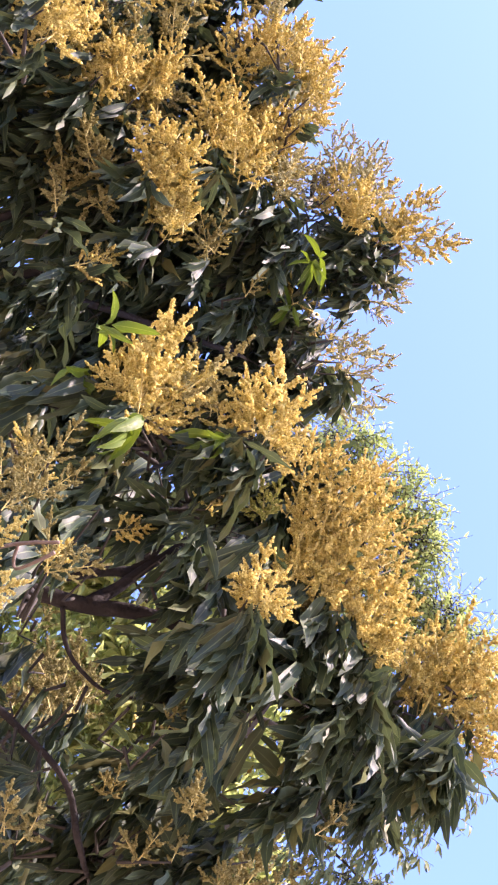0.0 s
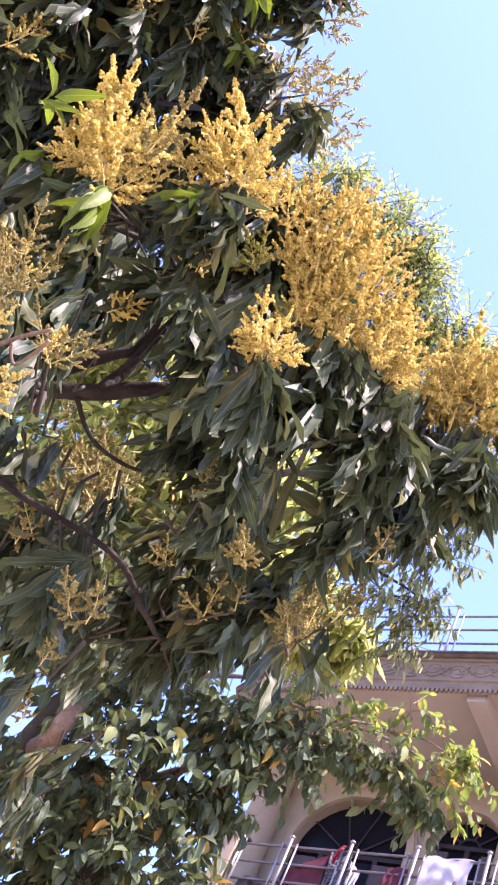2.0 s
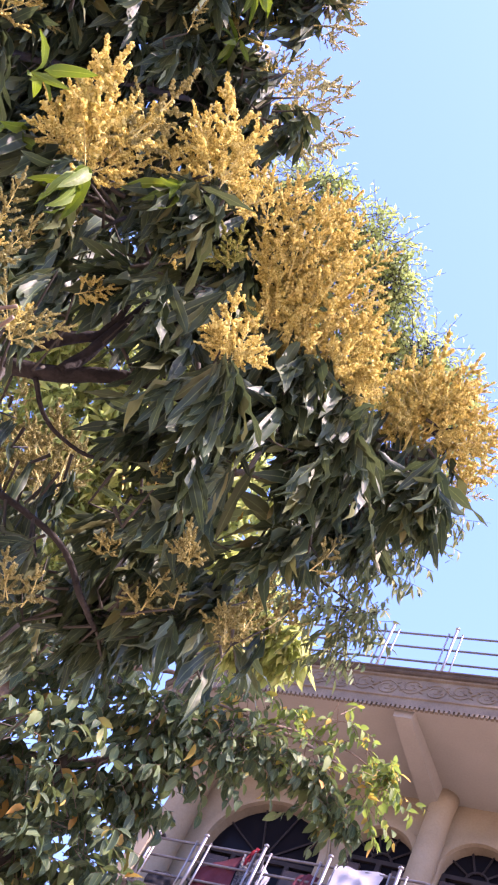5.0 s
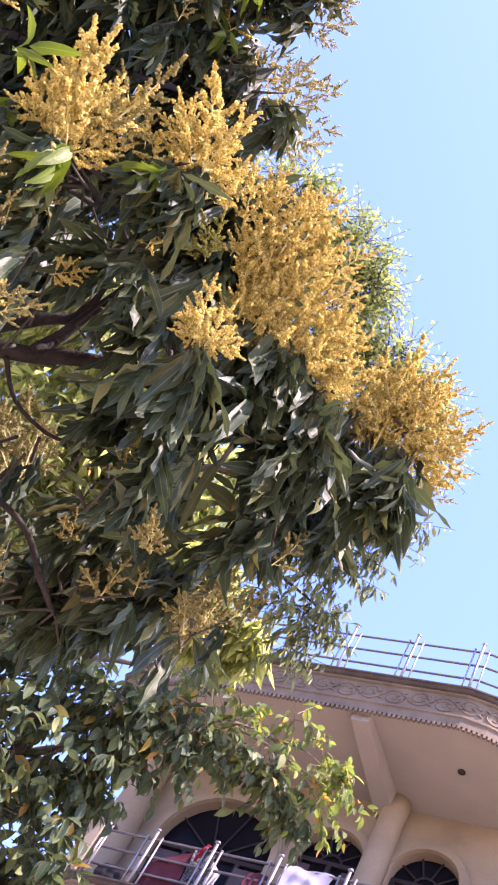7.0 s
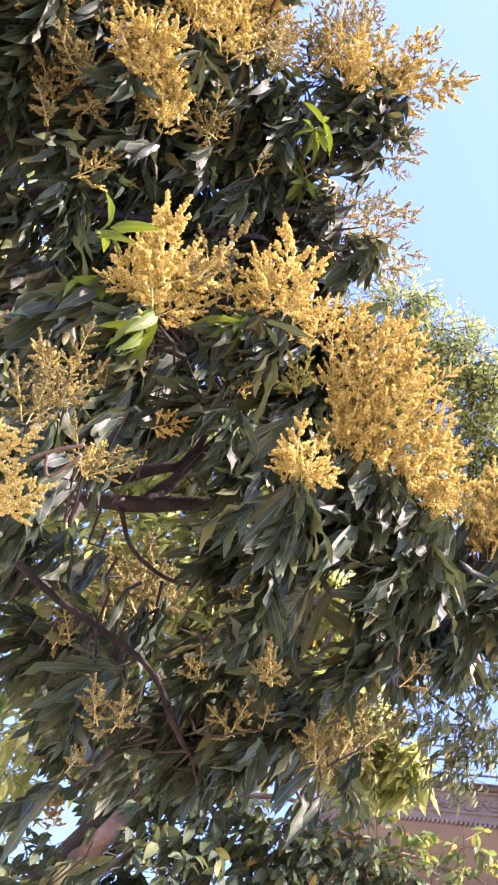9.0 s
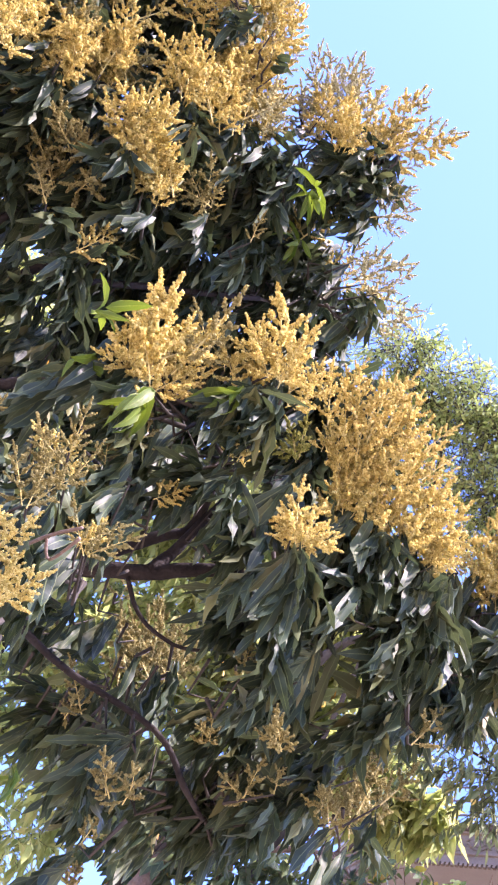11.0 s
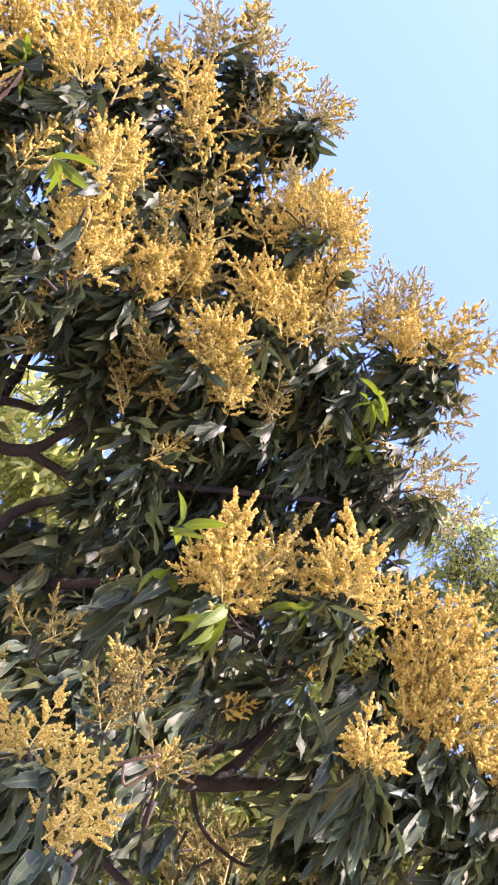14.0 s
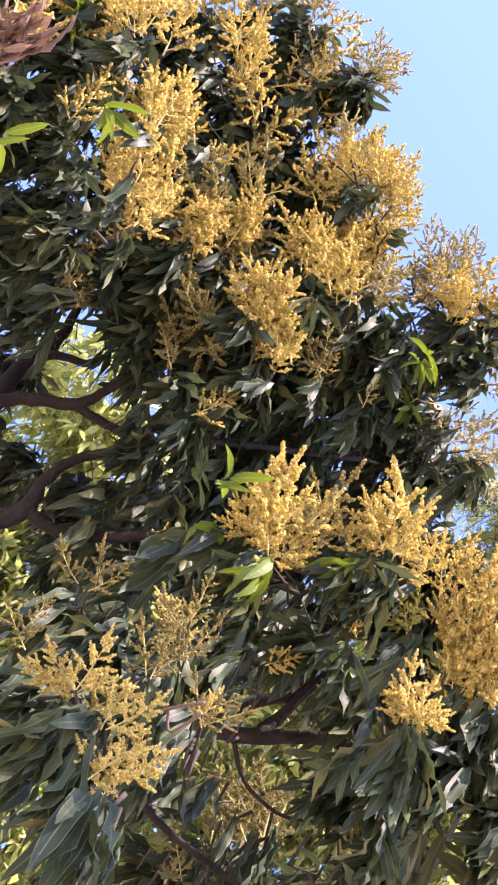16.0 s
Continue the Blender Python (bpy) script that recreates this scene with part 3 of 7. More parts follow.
FLOWERS_UPPER_E = [
    (-1.95, 0.89, 4.44, -2.04, 0.74, 4.53, 1),
    (-1.90, 0.85, 4.46, -1.89, 0.73, 4.54, 1),
    (-1.96, 0.98, 4.37, -1.92, 0.87, 4.47, 1),
    (-1.90, 0.95, 4.42, -1.84, 0.82, 4.53, 1),
    (-1.97, 1.14, 4.40, -2.06, 1.01, 4.51, 1),
    (-1.90, 1.16, 4.44, -2.04, 1.08, 4.44, 1),
    (-1.87, 1.23, 4.39, -1.83, 1.10, 4.52, 1),
    (-1.87, 1.25, 4.31, -1.93, 1.14, 4.38, 1),
    (-1.61, 1.24, 4.56, -1.70, 1.10, 4.56, 1),
    (-1.58, 1.17, 4.51, -1.56, 1.02, 4.67, 1),
    (-1.67, 1.21, 4.48, -1.78, 1.13, 4.53, 1),
    (-1.57, 1.25, 4.57, -1.64, 1.17, 4.69, 1),
    (-1.42, 1.34, 4.56, -1.46, 1.19, 4.64, 1),
]
FLOWERS_UPPER_E_B = [
    (-1.46, 1.36, 4.59, -1.56, 1.28, 4.67, 1),
    (-1.32, 1.47, 4.57, -1.40, 1.36, 4.69, 1),
    (-1.33, 1.52, 4.53, -1.46, 1.46, 4.63, 1),
    (-1.26, 1.50, 4.53, -1.31, 1.40, 4.65, 1),
    (-1.54, 1.55, 4.46, -1.63, 1.40, 4.53, 2),
    (-1.55, 1.51, 4.42, -1.67, 1.44, 4.43, 2),
    (-1.52, 1.48, 4.44, -1.54, 1.30, 4.51, 2),
    (-1.49, 1.57, 4.33, -1.52, 1.52, 4.44, 2),
    (-1.57, 1.59, 4.34, -1.67, 1.51, 4.41, 2),
    (-1.13, 1.52, 4.63, -1.16, 1.43, 4.70, 2),
    (-0.96, 1.51, 4.64, -0.96, 1.42, 4.69, 2),
    (-1.96, 1.43, 4.24, -2.03, 1.36, 4.34, 2),
    (-1.98, 1.42, 4.23, -2.09, 1.38, 4.29, 2),
]
FLOWERS_FILL = [
    (-0.11, 1.67, 3.75, -0.10, 1.55, 3.92, 0),
    (-0.05, 1.61, 3.73, 0.01, 1.50, 3.91, 0),
    (0.01, 1.61, 3.75, 0.05, 1.51, 3.88, 0),
    (-0.18, 1.60, 3.75, -0.20, 1.49, 3.89, 0),
    (-0.16, 1.61, 3.79, -0.15, 1.46, 3.96, 0),
    (-0.12, 1.53, 3.81, -0.11, 1.38, 3.92, 0),
    (-0.07, 1.53, 3.89, -0.03, 1.41, 4.00, 1),
    (-0.23, 1.53, 3.81, -0.29, 1.41, 3.88, 0),
    (-0.20, 1.49, 3.83, -0.23, 1.34, 3.92, 1),
    (-0.16, 1.46, 3.86, -0.20, 1.34, 4.02, 1),
    (-0.13, 1.46, 3.95, -0.15, 1.36, 4.09, 1),
    (-0.31, 1.44, 3.84, -0.38, 1.36, 3.95, 1),
    (-0.27, 1.42, 3.92, -0.34, 1.36, 4.04, 1),
]
FLOWERS_FILL_B = [
    (-0.22, 1.39, 3.93, -0.24, 1.33, 4.07, 1),
    (-0.07, 1.65, 3.73, -0.09, 1.56, 3.82, 0),
    (0.01, 1.57, 3.82, 0.06, 1.51, 3.97, 0),
    (-0.20, 1.64, 3.77, -0.23, 1.56, 3.89, 0),
    (-0.03, 1.47, 3.88, 0.01, 1.43, 3.99, 1),
    (-0.20, 1.47, 3.86, -0.19, 1.38, 3.99, 1),
    (0.05, 1.67, 3.81, 0.06, 1.63, 3.95, 0),
    (0.09, 1.66, 3.79, 0.14, 1.59, 3.84, 0),
    (-0.40, 1.43, 3.88, -0.41, 1.35, 3.96, 0),
]
FLOWERS_EDGE = [
    (-0.32, 1.50, 3.71, -0.40, 1.43, 3.75, 3),
    (-0.32, 1.49, 3.72, -0.35, 1.42, 3.77, 3),
    (-0.33, 1.49, 3.72, -0.41, 1.47, 3.71, 3),
    (0.34, 2.01, 4.23, 0.28, 1.88, 4.35, 0),
    (0.38, 1.98, 4.24, 0.42, 1.83, 4.36, 0),
    (0.43, 1.94, 4.19, 0.52, 1.84, 4.36, 1),
    (0.51, 1.97, 4.19, 0.58, 1.89, 4.34, 1),
    (0.28, 1.93, 4.23, 0.27, 1.82, 4.32, 0),
    (0.36, 1.91, 4.27, 0.33, 1.77, 4.41, 1),
    (0.40, 1.88, 4.25, 0.39, 1.71, 4.36, 1),
    (0.45, 1.85, 4.21, 0.54, 1.78, 4.35, 1),
    (0.29, 2.01, 4.24, 0.21, 1.96, 4.40, 0),
    (0.38, 1.91, 4.21, 0.44, 1.83, 4.24, 0),
    (0.48, 1.97, 4.19, 0.58, 1.94, 4.27, 1),
    (0.31, 1.90, 4.27, 0.27, 1.77, 4.34, 1),
    (0.16, 1.91, 4.21, 0.13, 1.87, 4.32, 0),
]
FLOWERS_RIM = [
    (-1.09, 1.23, 5.34, -1.22, 1.07, 5.45, 4),
    (-1.03, 1.22, 5.36, -1.09, 1.05, 5.51, 4),
    (-1.00, 1.26, 5.40, -1.02, 1.10, 5.51, 4),
    (-0.95, 1.28, 5.44, -0.95, 1.14, 5.54, 4),
    (-0.84, 1.27, 5.41, -0.79, 1.06, 5.49, 4),
    (-0.78, 1.28, 5.39, -0.72, 1.15, 5.53, 4),
    (-0.78, 1.27, 5.44, -0.60, 1.15, 5.52, 4),
    (-0.83, 1.38, 5.45, -0.70, 1.31, 5.51, 4),
    (-1.05, 1.33, 5.35, -1.18, 1.19, 5.37, 1),
    (-0.98, 1.35, 5.39, -1.06, 1.21, 5.47, 1),
    (-0.87, 1.32, 5.42, -0.82, 1.18, 5.50, 1),
    (-1.06, 1.38, 5.31, -1.17, 1.27, 5.32, 1),
    (-0.99, 1.37, 5.33, -1.05, 1.24, 5.37, 1),
]
FLOWERS_RIM_B = [
    (-0.87, 1.35, 5.35, -0.94, 1.25, 5.48, 1),
    (-0.75, 1.39, 5.30, -0.61, 1.41, 5.32, 4),
    (-0.74, 1.38, 5.19, -0.63, 1.33, 5.23, 4),
    (-0.71, 1.50, 5.23, -0.62, 1.52, 5.32, 4),
    (-0.62, 1.62, 4.98, -0.63, 1.51, 5.09, 4),
    (-0.56, 1.63, 4.98, -0.50, 1.51, 5.11, 4),
    (-0.55, 1.70, 5.04, -0.41, 1.70, 5.17, 4),
    (-0.55, 1.73, 4.97, -0.44, 1.77, 5.05, 4),
    (-0.70, 1.70, 5.04, -0.76, 1.65, 5.16, 1),
    (-0.59, 1.69, 4.95, -0.54, 1.59, 5.05, 4),
    (-0.76, 1.66, 5.06, -0.83, 1.62, 5.10, 1),
    (-0.71, 1.61, 5.07, -0.66, 1.59, 5.15, 4),
    (-0.64, 1.75, 5.01, -0.65, 1.66, 5.10, 1),
]
FLOWERS_CREST = [
    (-2.02, 0.58, 5.46, -2.12, 0.31, 5.45, 4),
    (-2.02, 0.60, 5.46, -1.95, 0.44, 5.52, 4),
    (-1.45, 0.98, 5.11, -1.50, 0.83, 5.12, 1),
    (-1.39, 0.95, 5.15, -1.46, 0.80, 5.18, 1),
    (-1.35, 1.03, 5.25, -1.39, 0.86, 5.35, 1),
    (-1.31, 1.10, 5.23, -1.30, 0.94, 5.34, 1),
    (-1.28, 1.17, 5.19, -1.26, 1.06, 5.32, 4),
    (-1.41, 1.12, 5.20, -1.50, 1.01, 5.30, 1),
    (-1.58, 0.99, 5.16, -1.61, 0.87, 5.17, 1),
    (-1.44, 1.30, 5.03, -1.53, 1.16, 5.03, 1),
    (-1.38, 1.32, 5.08, -1.47, 1.20, 5.18, 1),
    (-1.28, 1.29, 5.06, -1.35, 1.14, 5.10, 1),
    (-1.22, 1.29, 5.13, -1.24, 1.16, 5.18, 4),
    (-1.51, 1.30, 5.06, -1.61, 1.21, 5.08, 1),
    (-1.38, 1.24, 5.12, -1.45, 1.12, 5.19, 1),
]
FLOWERS_TIPS = [
    (-0.79, 1.92, 5.39, -0.61, 1.83, 5.75, 4),
    (-0.70, 2.00, 5.42, -0.50, 2.00, 5.73, 4),
    (-0.78, 1.82, 5.27, -0.70, 1.66, 5.49, 4),
    (-0.85, 1.79, 5.27, -0.77, 1.66, 5.43, 4),
    (-0.73, 1.45, 5.13, -0.62, 1.42, 5.34, 4),
    (-0.74, 1.39, 5.15, -0.65, 1.36, 5.34, 4),
    (-0.83, 1.30, 5.36, -0.61, 1.15, 5.52, 1),
    (-0.87, 1.30, 5.37, -0.82, 1.07, 5.53, 1),
    (-1.00, 1.34, 5.38, -1.01, 1.19, 5.70, 1),
    (-1.14, 1.35, 5.50, -1.17, 1.13, 5.77, 4),
    (-1.21, 1.34, 5.59, -1.32, 1.14, 5.72, 4),
    (-1.10, 1.36, 5.29, -1.06, 1.25, 5.42, 1),
    (-0.94, 1.33, 5.24, -0.84, 1.22, 5.41, 1),
]
FLOWERS_UPPER = [
    (-1.25, 1.34, 5.02, -1.35, 1.12, 5.40, 1),
    (-1.33, 1.33, 4.98, -1.34, 1.11, 5.24, 1),
    (-1.42, 1.31, 4.95, -1.49, 1.12, 5.19, 1),
    (-1.46, 1.27, 5.53, -1.51, 1.10, 5.87, 1),
    (-1.53, 1.24, 5.63, -1.59, 1.02, 5.84, 1),
    (-1.58, 1.22, 5.50, -1.63, 1.01, 5.73, 1),
    (-1.39, 1.31, 5.43, -1.38, 1.15, 5.62, 1),
    (-1.32, 1.36, 4.86, -1.30, 1.20, 5.13, 1),
    (-1.23, 1.36, 4.31, -1.22, 1.24, 4.42, 1),
    (-1.32, 1.23, 4.34, -1.41, 1.12, 4.58, 1),
    (-1.37, 1.23, 4.35, -1.39, 1.14, 4.44, 1),
    (-1.17, 1.38, 4.30, -1.20, 1.30, 4.37, 0),
    (-1.12, 1.44, 4.60, -1.12, 1.37, 4.66, 1),
]
FLOWERS_UPLEFT = [
    (-1.59, 1.25, 4.59, -1.63, 1.06, 4.79, 2),
    (-1.62, 1.24, 4.58, -1.75, 1.14, 4.65, 2),
    (-1.75, 1.15, 4.48, -1.79, 1.01, 4.63, 2),
    (-1.30, 1.55, 4.26, -1.31, 1.50, 4.31, 2),
    (-0.97, 1.62, 4.97, -1.01, 1.55, 5.08, 2),
    (-1.39, 1.40, 4.04, -1.51, 1.36, 4.14, 2),
    (-1.57, 1.24, 4.66, -1.58, 1.17, 4.85, 2),
    (-1.78, 1.06, 4.37, -1.84, 0.99, 4.53, 1),
    (-1.29, 1.57, 4.26, -1.21, 1.61, 4.36, 2),
    (-0.42, 1.46, 3.54, -0.45, 1.42, 3.64, 0),
    (-0.65, 1.41, 3.12, -0.67, 1.37, 3.19, 0),
    (-0.49, 1.40, 2.97, -0.51, 1.40, 3.08, 0),
    (-0.55, 1.60, 3.42, -0.49, 1.59, 3.52, 0),
]
# low panicles in kind 2, whose dull tan has shade painted in
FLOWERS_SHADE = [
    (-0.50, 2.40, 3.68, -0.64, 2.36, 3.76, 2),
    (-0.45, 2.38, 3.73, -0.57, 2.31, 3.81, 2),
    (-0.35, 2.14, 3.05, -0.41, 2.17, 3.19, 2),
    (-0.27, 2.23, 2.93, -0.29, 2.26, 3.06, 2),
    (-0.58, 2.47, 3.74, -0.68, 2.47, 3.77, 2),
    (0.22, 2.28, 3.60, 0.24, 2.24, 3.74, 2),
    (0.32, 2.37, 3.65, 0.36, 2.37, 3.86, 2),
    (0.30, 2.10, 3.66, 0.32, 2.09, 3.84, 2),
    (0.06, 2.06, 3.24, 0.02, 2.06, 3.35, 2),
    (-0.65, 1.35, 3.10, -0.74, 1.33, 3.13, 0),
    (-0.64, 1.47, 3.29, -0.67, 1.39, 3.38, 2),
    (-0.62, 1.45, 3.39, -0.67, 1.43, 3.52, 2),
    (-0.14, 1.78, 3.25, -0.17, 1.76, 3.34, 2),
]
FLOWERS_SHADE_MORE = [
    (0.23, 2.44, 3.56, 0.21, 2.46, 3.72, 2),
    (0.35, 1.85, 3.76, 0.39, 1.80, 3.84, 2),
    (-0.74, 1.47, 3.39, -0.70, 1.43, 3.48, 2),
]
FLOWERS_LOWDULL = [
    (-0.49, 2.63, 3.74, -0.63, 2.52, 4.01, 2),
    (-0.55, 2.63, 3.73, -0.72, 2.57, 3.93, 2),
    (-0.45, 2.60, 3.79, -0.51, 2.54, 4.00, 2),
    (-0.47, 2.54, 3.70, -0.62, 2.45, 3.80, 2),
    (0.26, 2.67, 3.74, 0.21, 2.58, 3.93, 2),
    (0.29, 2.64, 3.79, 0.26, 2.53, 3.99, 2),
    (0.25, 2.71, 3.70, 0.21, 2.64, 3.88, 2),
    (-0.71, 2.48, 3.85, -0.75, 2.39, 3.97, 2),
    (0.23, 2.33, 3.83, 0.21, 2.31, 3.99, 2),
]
FLOWERS_TOP = [
    (-2.55, 0.81, 5.08, -2.74, 0.34, 5.39, 1),
    (-2.52, 0.77, 4.72, -2.74, 0.46, 4.90, 4),
    (-2.62, 0.69, 4.66, -2.67, 0.50, 4.74, 4),
    (-2.28, 0.64, 5.42, -2.25, 0.43, 5.55, 4),
    (-2.11, 0.59, 5.53, -2.30, 0.35, 5.79, 1),
    (-1.77, 0.74, 5.66, -1.87, 0.57, 5.80, 4),
    (-1.77, 0.76, 5.65, -1.74, 0.62, 5.85, 4),
    (-1.79, 0.76, 5.64, -1.72, 0.76, 5.84, 4),
    (-1.94, 0.82, 5.44, -1.96, 0.66, 5.63, 1),
    (-2.34, 0.67, 5.14, -2.48, 0.50, 5.35, 4),
    (-2.26, 0.68, 5.31, -2.36, 0.49, 5.35, 4),
    (-2.52, 0.66, 5.14, -2.59, 0.39, 5.39, 1),
    (-2.59, 0.57, 4.45, -2.74, 0.42, 4.55, 4),
]
FLOWERS_TOPMID = [
    (-1.89, 0.53, 4.11, -2.12, 0.43, 4.18, 0),
    (-1.86, 0.55, 4.13, -1.98, 0.37, 4.16, 0),
    (-1.85, 0.54, 4.14, -1.88, 0.37, 4.26, 0),
    (-2.00, 0.56, 4.15, -2.24, 0.48, 4.20, 0),
    (-2.04, 0.52, 4.13, -2.13, 0.55, 4.09, 0),
    (-1.93, 0.55, 4.33, -1.92, 0.43, 4.44, 1),
    (-2.00, 0.78, 5.07, -2.05, 0.54, 5.18, 1),
    (-1.94, 0.88, 4.95, -2.03, 0.70, 5.06, 4),
    (-1.62, 0.72, 3.98, -1.67, 0.58, 4.17, 0),
    (-1.57, 0.76, 3.87, -1.60, 0.61, 3.95, 0),
    (-1.55, 0.87, 3.83, -1.62, 0.74, 3.96, 0),
    (-1.48, 0.91, 3.79, -1.50, 0.85, 3.98, 0),
    (-1.57, 0.88, 3.81, -1.65, 0.78, 3.86, 0),
]
FLOWERS_CORNER = [
    (-1.76, 0.15, 3.40, -1.76, 0.07, 3.58, 1),
    (-1.79, 0.12, 3.38, -1.76, 0.15, 3.51, 1),
    (-1.93, 0.57, 3.67, -2.12, 0.33, 3.90, 1),
    (-2.03, 0.62, 3.85, -2.17, 0.46, 4.07, 1),
    (-2.24, 0.68, 4.19, -2.31, 0.55, 4.28, 1),
    (-1.95, 0.65, 4.42, -2.04, 0.43, 4.58, 1),
    (-1.92, 0.57, 4.21, -2.08, 0.39, 4.27, 0),
    (-2.21, 0.72, 4.97, -2.30, 0.50, 5.18, 1),
    (-2.10, 0.84, 5.12, -2.21, 0.64, 5.31, 1),
]
FLOWERS_TOPLOW = [
    (-1.69, 1.17, 4.36, -1.63, 1.08, 4.80, 1),
    (-1.61, 1.09, 4.33, -1.58, 0.98, 4.44, 1),
    (-1.65, 1.06, 4.31, -1.63, 1.02, 4.36, 1),
    (-1.66, 1.20, 3.84, -1.75, 1.15, 3.89, 2),
    (-1.83, 0.88, 5.37, -1.82, 0.74, 5.48, 1),
    (-1.69, 1.07, 5.37, -1.46, 1.02, 5.62, 1),
    (-1.64, 1.15, 5.36, -1.68, 0.92, 5.74, 1),
    (-1.68, 1.06, 5.49, -1.60, 0.97, 5.77, 1),
    (-1.77, 0.95, 4.54, -1.72, 0.87, 4.68, 1),
    (-1.46, 1.26, 4.93, -1.37, 1.16, 5.26, 1),
]
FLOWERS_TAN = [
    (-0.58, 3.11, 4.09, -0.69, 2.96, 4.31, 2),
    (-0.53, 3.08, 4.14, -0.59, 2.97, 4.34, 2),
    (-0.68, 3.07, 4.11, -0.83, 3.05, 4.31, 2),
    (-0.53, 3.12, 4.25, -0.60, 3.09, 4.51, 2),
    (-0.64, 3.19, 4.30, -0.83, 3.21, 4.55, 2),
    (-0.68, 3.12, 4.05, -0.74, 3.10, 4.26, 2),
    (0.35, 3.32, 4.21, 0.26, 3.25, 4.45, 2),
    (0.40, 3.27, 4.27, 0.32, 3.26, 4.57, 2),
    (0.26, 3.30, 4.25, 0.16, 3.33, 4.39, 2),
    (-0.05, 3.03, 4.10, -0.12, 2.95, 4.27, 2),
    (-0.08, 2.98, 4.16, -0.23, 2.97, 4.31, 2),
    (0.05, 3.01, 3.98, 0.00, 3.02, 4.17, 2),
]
CROWN_E = [
    (-1.42, 2.15, 4.44, 0.21),
    (-1.23, 2.13, 4.68, 0.21),
    (-0.99, 2.12, 4.90, 0.19),
    (-0.77, 2.07, 5.00, 0.16),
    (-1.15, 2.29, 4.45, 0.20),
    (-0.90, 2.29, 4.68, 0.20),
    (-0.64, 2.23, 4.80, 0.15),
    (-0.63, 2.19, 5.20, 0.11),
    (-1.04, 2.40, 4.11, 0.16),
    (-0.92, 2.35, 4.35, 0.15),
    (-1.53, 2.40, 4.14, 0.26),
    (-1.38, 2.37, 4.69, 0.21),
    (-1.15, 2.36, 4.93, 0.21),
    (-0.86, 2.32, 5.06, 0.19),
    (-1.39, 2.14, 5.00, 0.19),
    (-0.95, 1.95, 5.39, 0.14),
]
CROWN_F = [
    (-2.30, 1.62, 4.35, 0.16),
    (-2.27, 2.00, 4.39, 0.11),
    (-1.97, 2.20, 4.14, 0.13),
    (-1.83, 2.29, 4.31, 0.10),
    (-1.54, 2.24, 4.25, 0.15),
    (-1.39, 2.13, 4.41, 0.16),
    (-1.42, 2.08, 4.71, 0.18),
    (-2.42, 1.97, 4.12, 0.27),
    (-1.63, 1.89, 4.75, 0.18),
]
CROWN_A = [
    (-1.70, 1.40, 4.45, 0.22),
    (-1.42, 1.43, 4.53, 0.20),
    (-1.25, 1.40, 4.81, 0.19),
    (-1.10, 1.41, 4.98, 0.16),
    (-0.89, 1.40, 5.22, 0.14),
    (-0.96, 1.68, 5.18, 0.17),
    (-1.12, 1.67, 4.77, 0.20),
    (-1.34, 1.68, 4.48, 0.19),
    (-1.36, 1.62, 4.05, 0.15),
    (-0.93, 1.90, 5.07, 0.18),
    (-0.80, 2.05, 5.37, 0.12),
    (-1.11, 1.89, 4.77, 0.16),
    (-1.99, 1.21, 4.81, 0.24),
    (-1.77, 1.21, 5.18, 0.23),
    (-1.68, 1.21, 5.58, 0.15),
    (-1.32, 1.87, 4.43, 0.16),
    (-1.13, 1.58, 4.94, 0.17),
    (-1.31, 1.57, 4.69, 0.18),
    (-1.49, 1.33, 4.79, 0.17),
    (-1.62, 1.30, 5.22, 0.18),
]
CROWN_B = [
    (-0.70, 1.64, 3.46, 0.11),
    (-0.44, 1.62, 3.64, 0.10),
    (-0.30, 1.65, 3.64, 0.09),
    (-0.02, 1.67, 3.66, 0.12),
    (0.09, 1.70, 3.78, 0.11),
    (0.21, 1.74, 3.74, 0.12),
    (0.38, 1.76, 3.84, 0.06),
    (0.08, 1.78, 3.57, 0.13),
    (-0.04, 1.83, 3.43, 0.12),
    (-0.25, 1.89, 3.56, 0.07),
    (0.20, 1.90, 3.58, 0.12),
    (0.08, 2.08, 3.54, 0.13),
    (-0.13, 2.20, 3.53, 0.10),
    (0.05, 2.19, 3.39, 0.11),
    (0.17, 2.15, 3.45, 0.07),
    (-0.05, 2.42, 3.42, 0.12),
    (-0.54, 2.28, 3.33, 0.11),
    (-0.33, 2.01, 3.08, 0.08),
    (-0.65, 1.61, 3.72, 0.11),
    (-0.13, 1.72, 3.54, 0.10),
]
CROWN_C = [
    (-2.12, 0.74, 4.12, 0.15),
    (-2.14, 0.72, 4.38, 0.14),
    (-2.19, 0.78, 5.08, 0.21),
    (-2.06, 0.82, 5.50, 0.15),
    (-1.87, 0.83, 5.59, 0.07),
    (-1.86, 1.09, 5.28, 0.20),
    (-1.96, 0.88, 4.06, 0.17),
    (-1.89, 1.12, 3.99, 0.20),
    (-1.76, 1.23, 4.29, 0.18),
    (-1.84, 1.09, 4.69, 0.19),
    (-1.89, 1.44, 4.07, 0.13),
    (-1.71, 1.51, 4.36, 0.18),
    (-0.74, 1.43, 3.06, 0.10),
    (-0.67, 1.25, 2.64, 0.11),
    (-0.55, 1.38, 2.88, 0.09),
    (-0.56, 1.50, 3.22, 0.11),
    (-0.86, 1.49, 3.08, 0.09),
    (-2.13, 1.17, 3.75, 0.25),
    (-2.33, 0.81, 3.90, 0.26),
    (-0.89, 1.41, 2.63, 0.14),
]
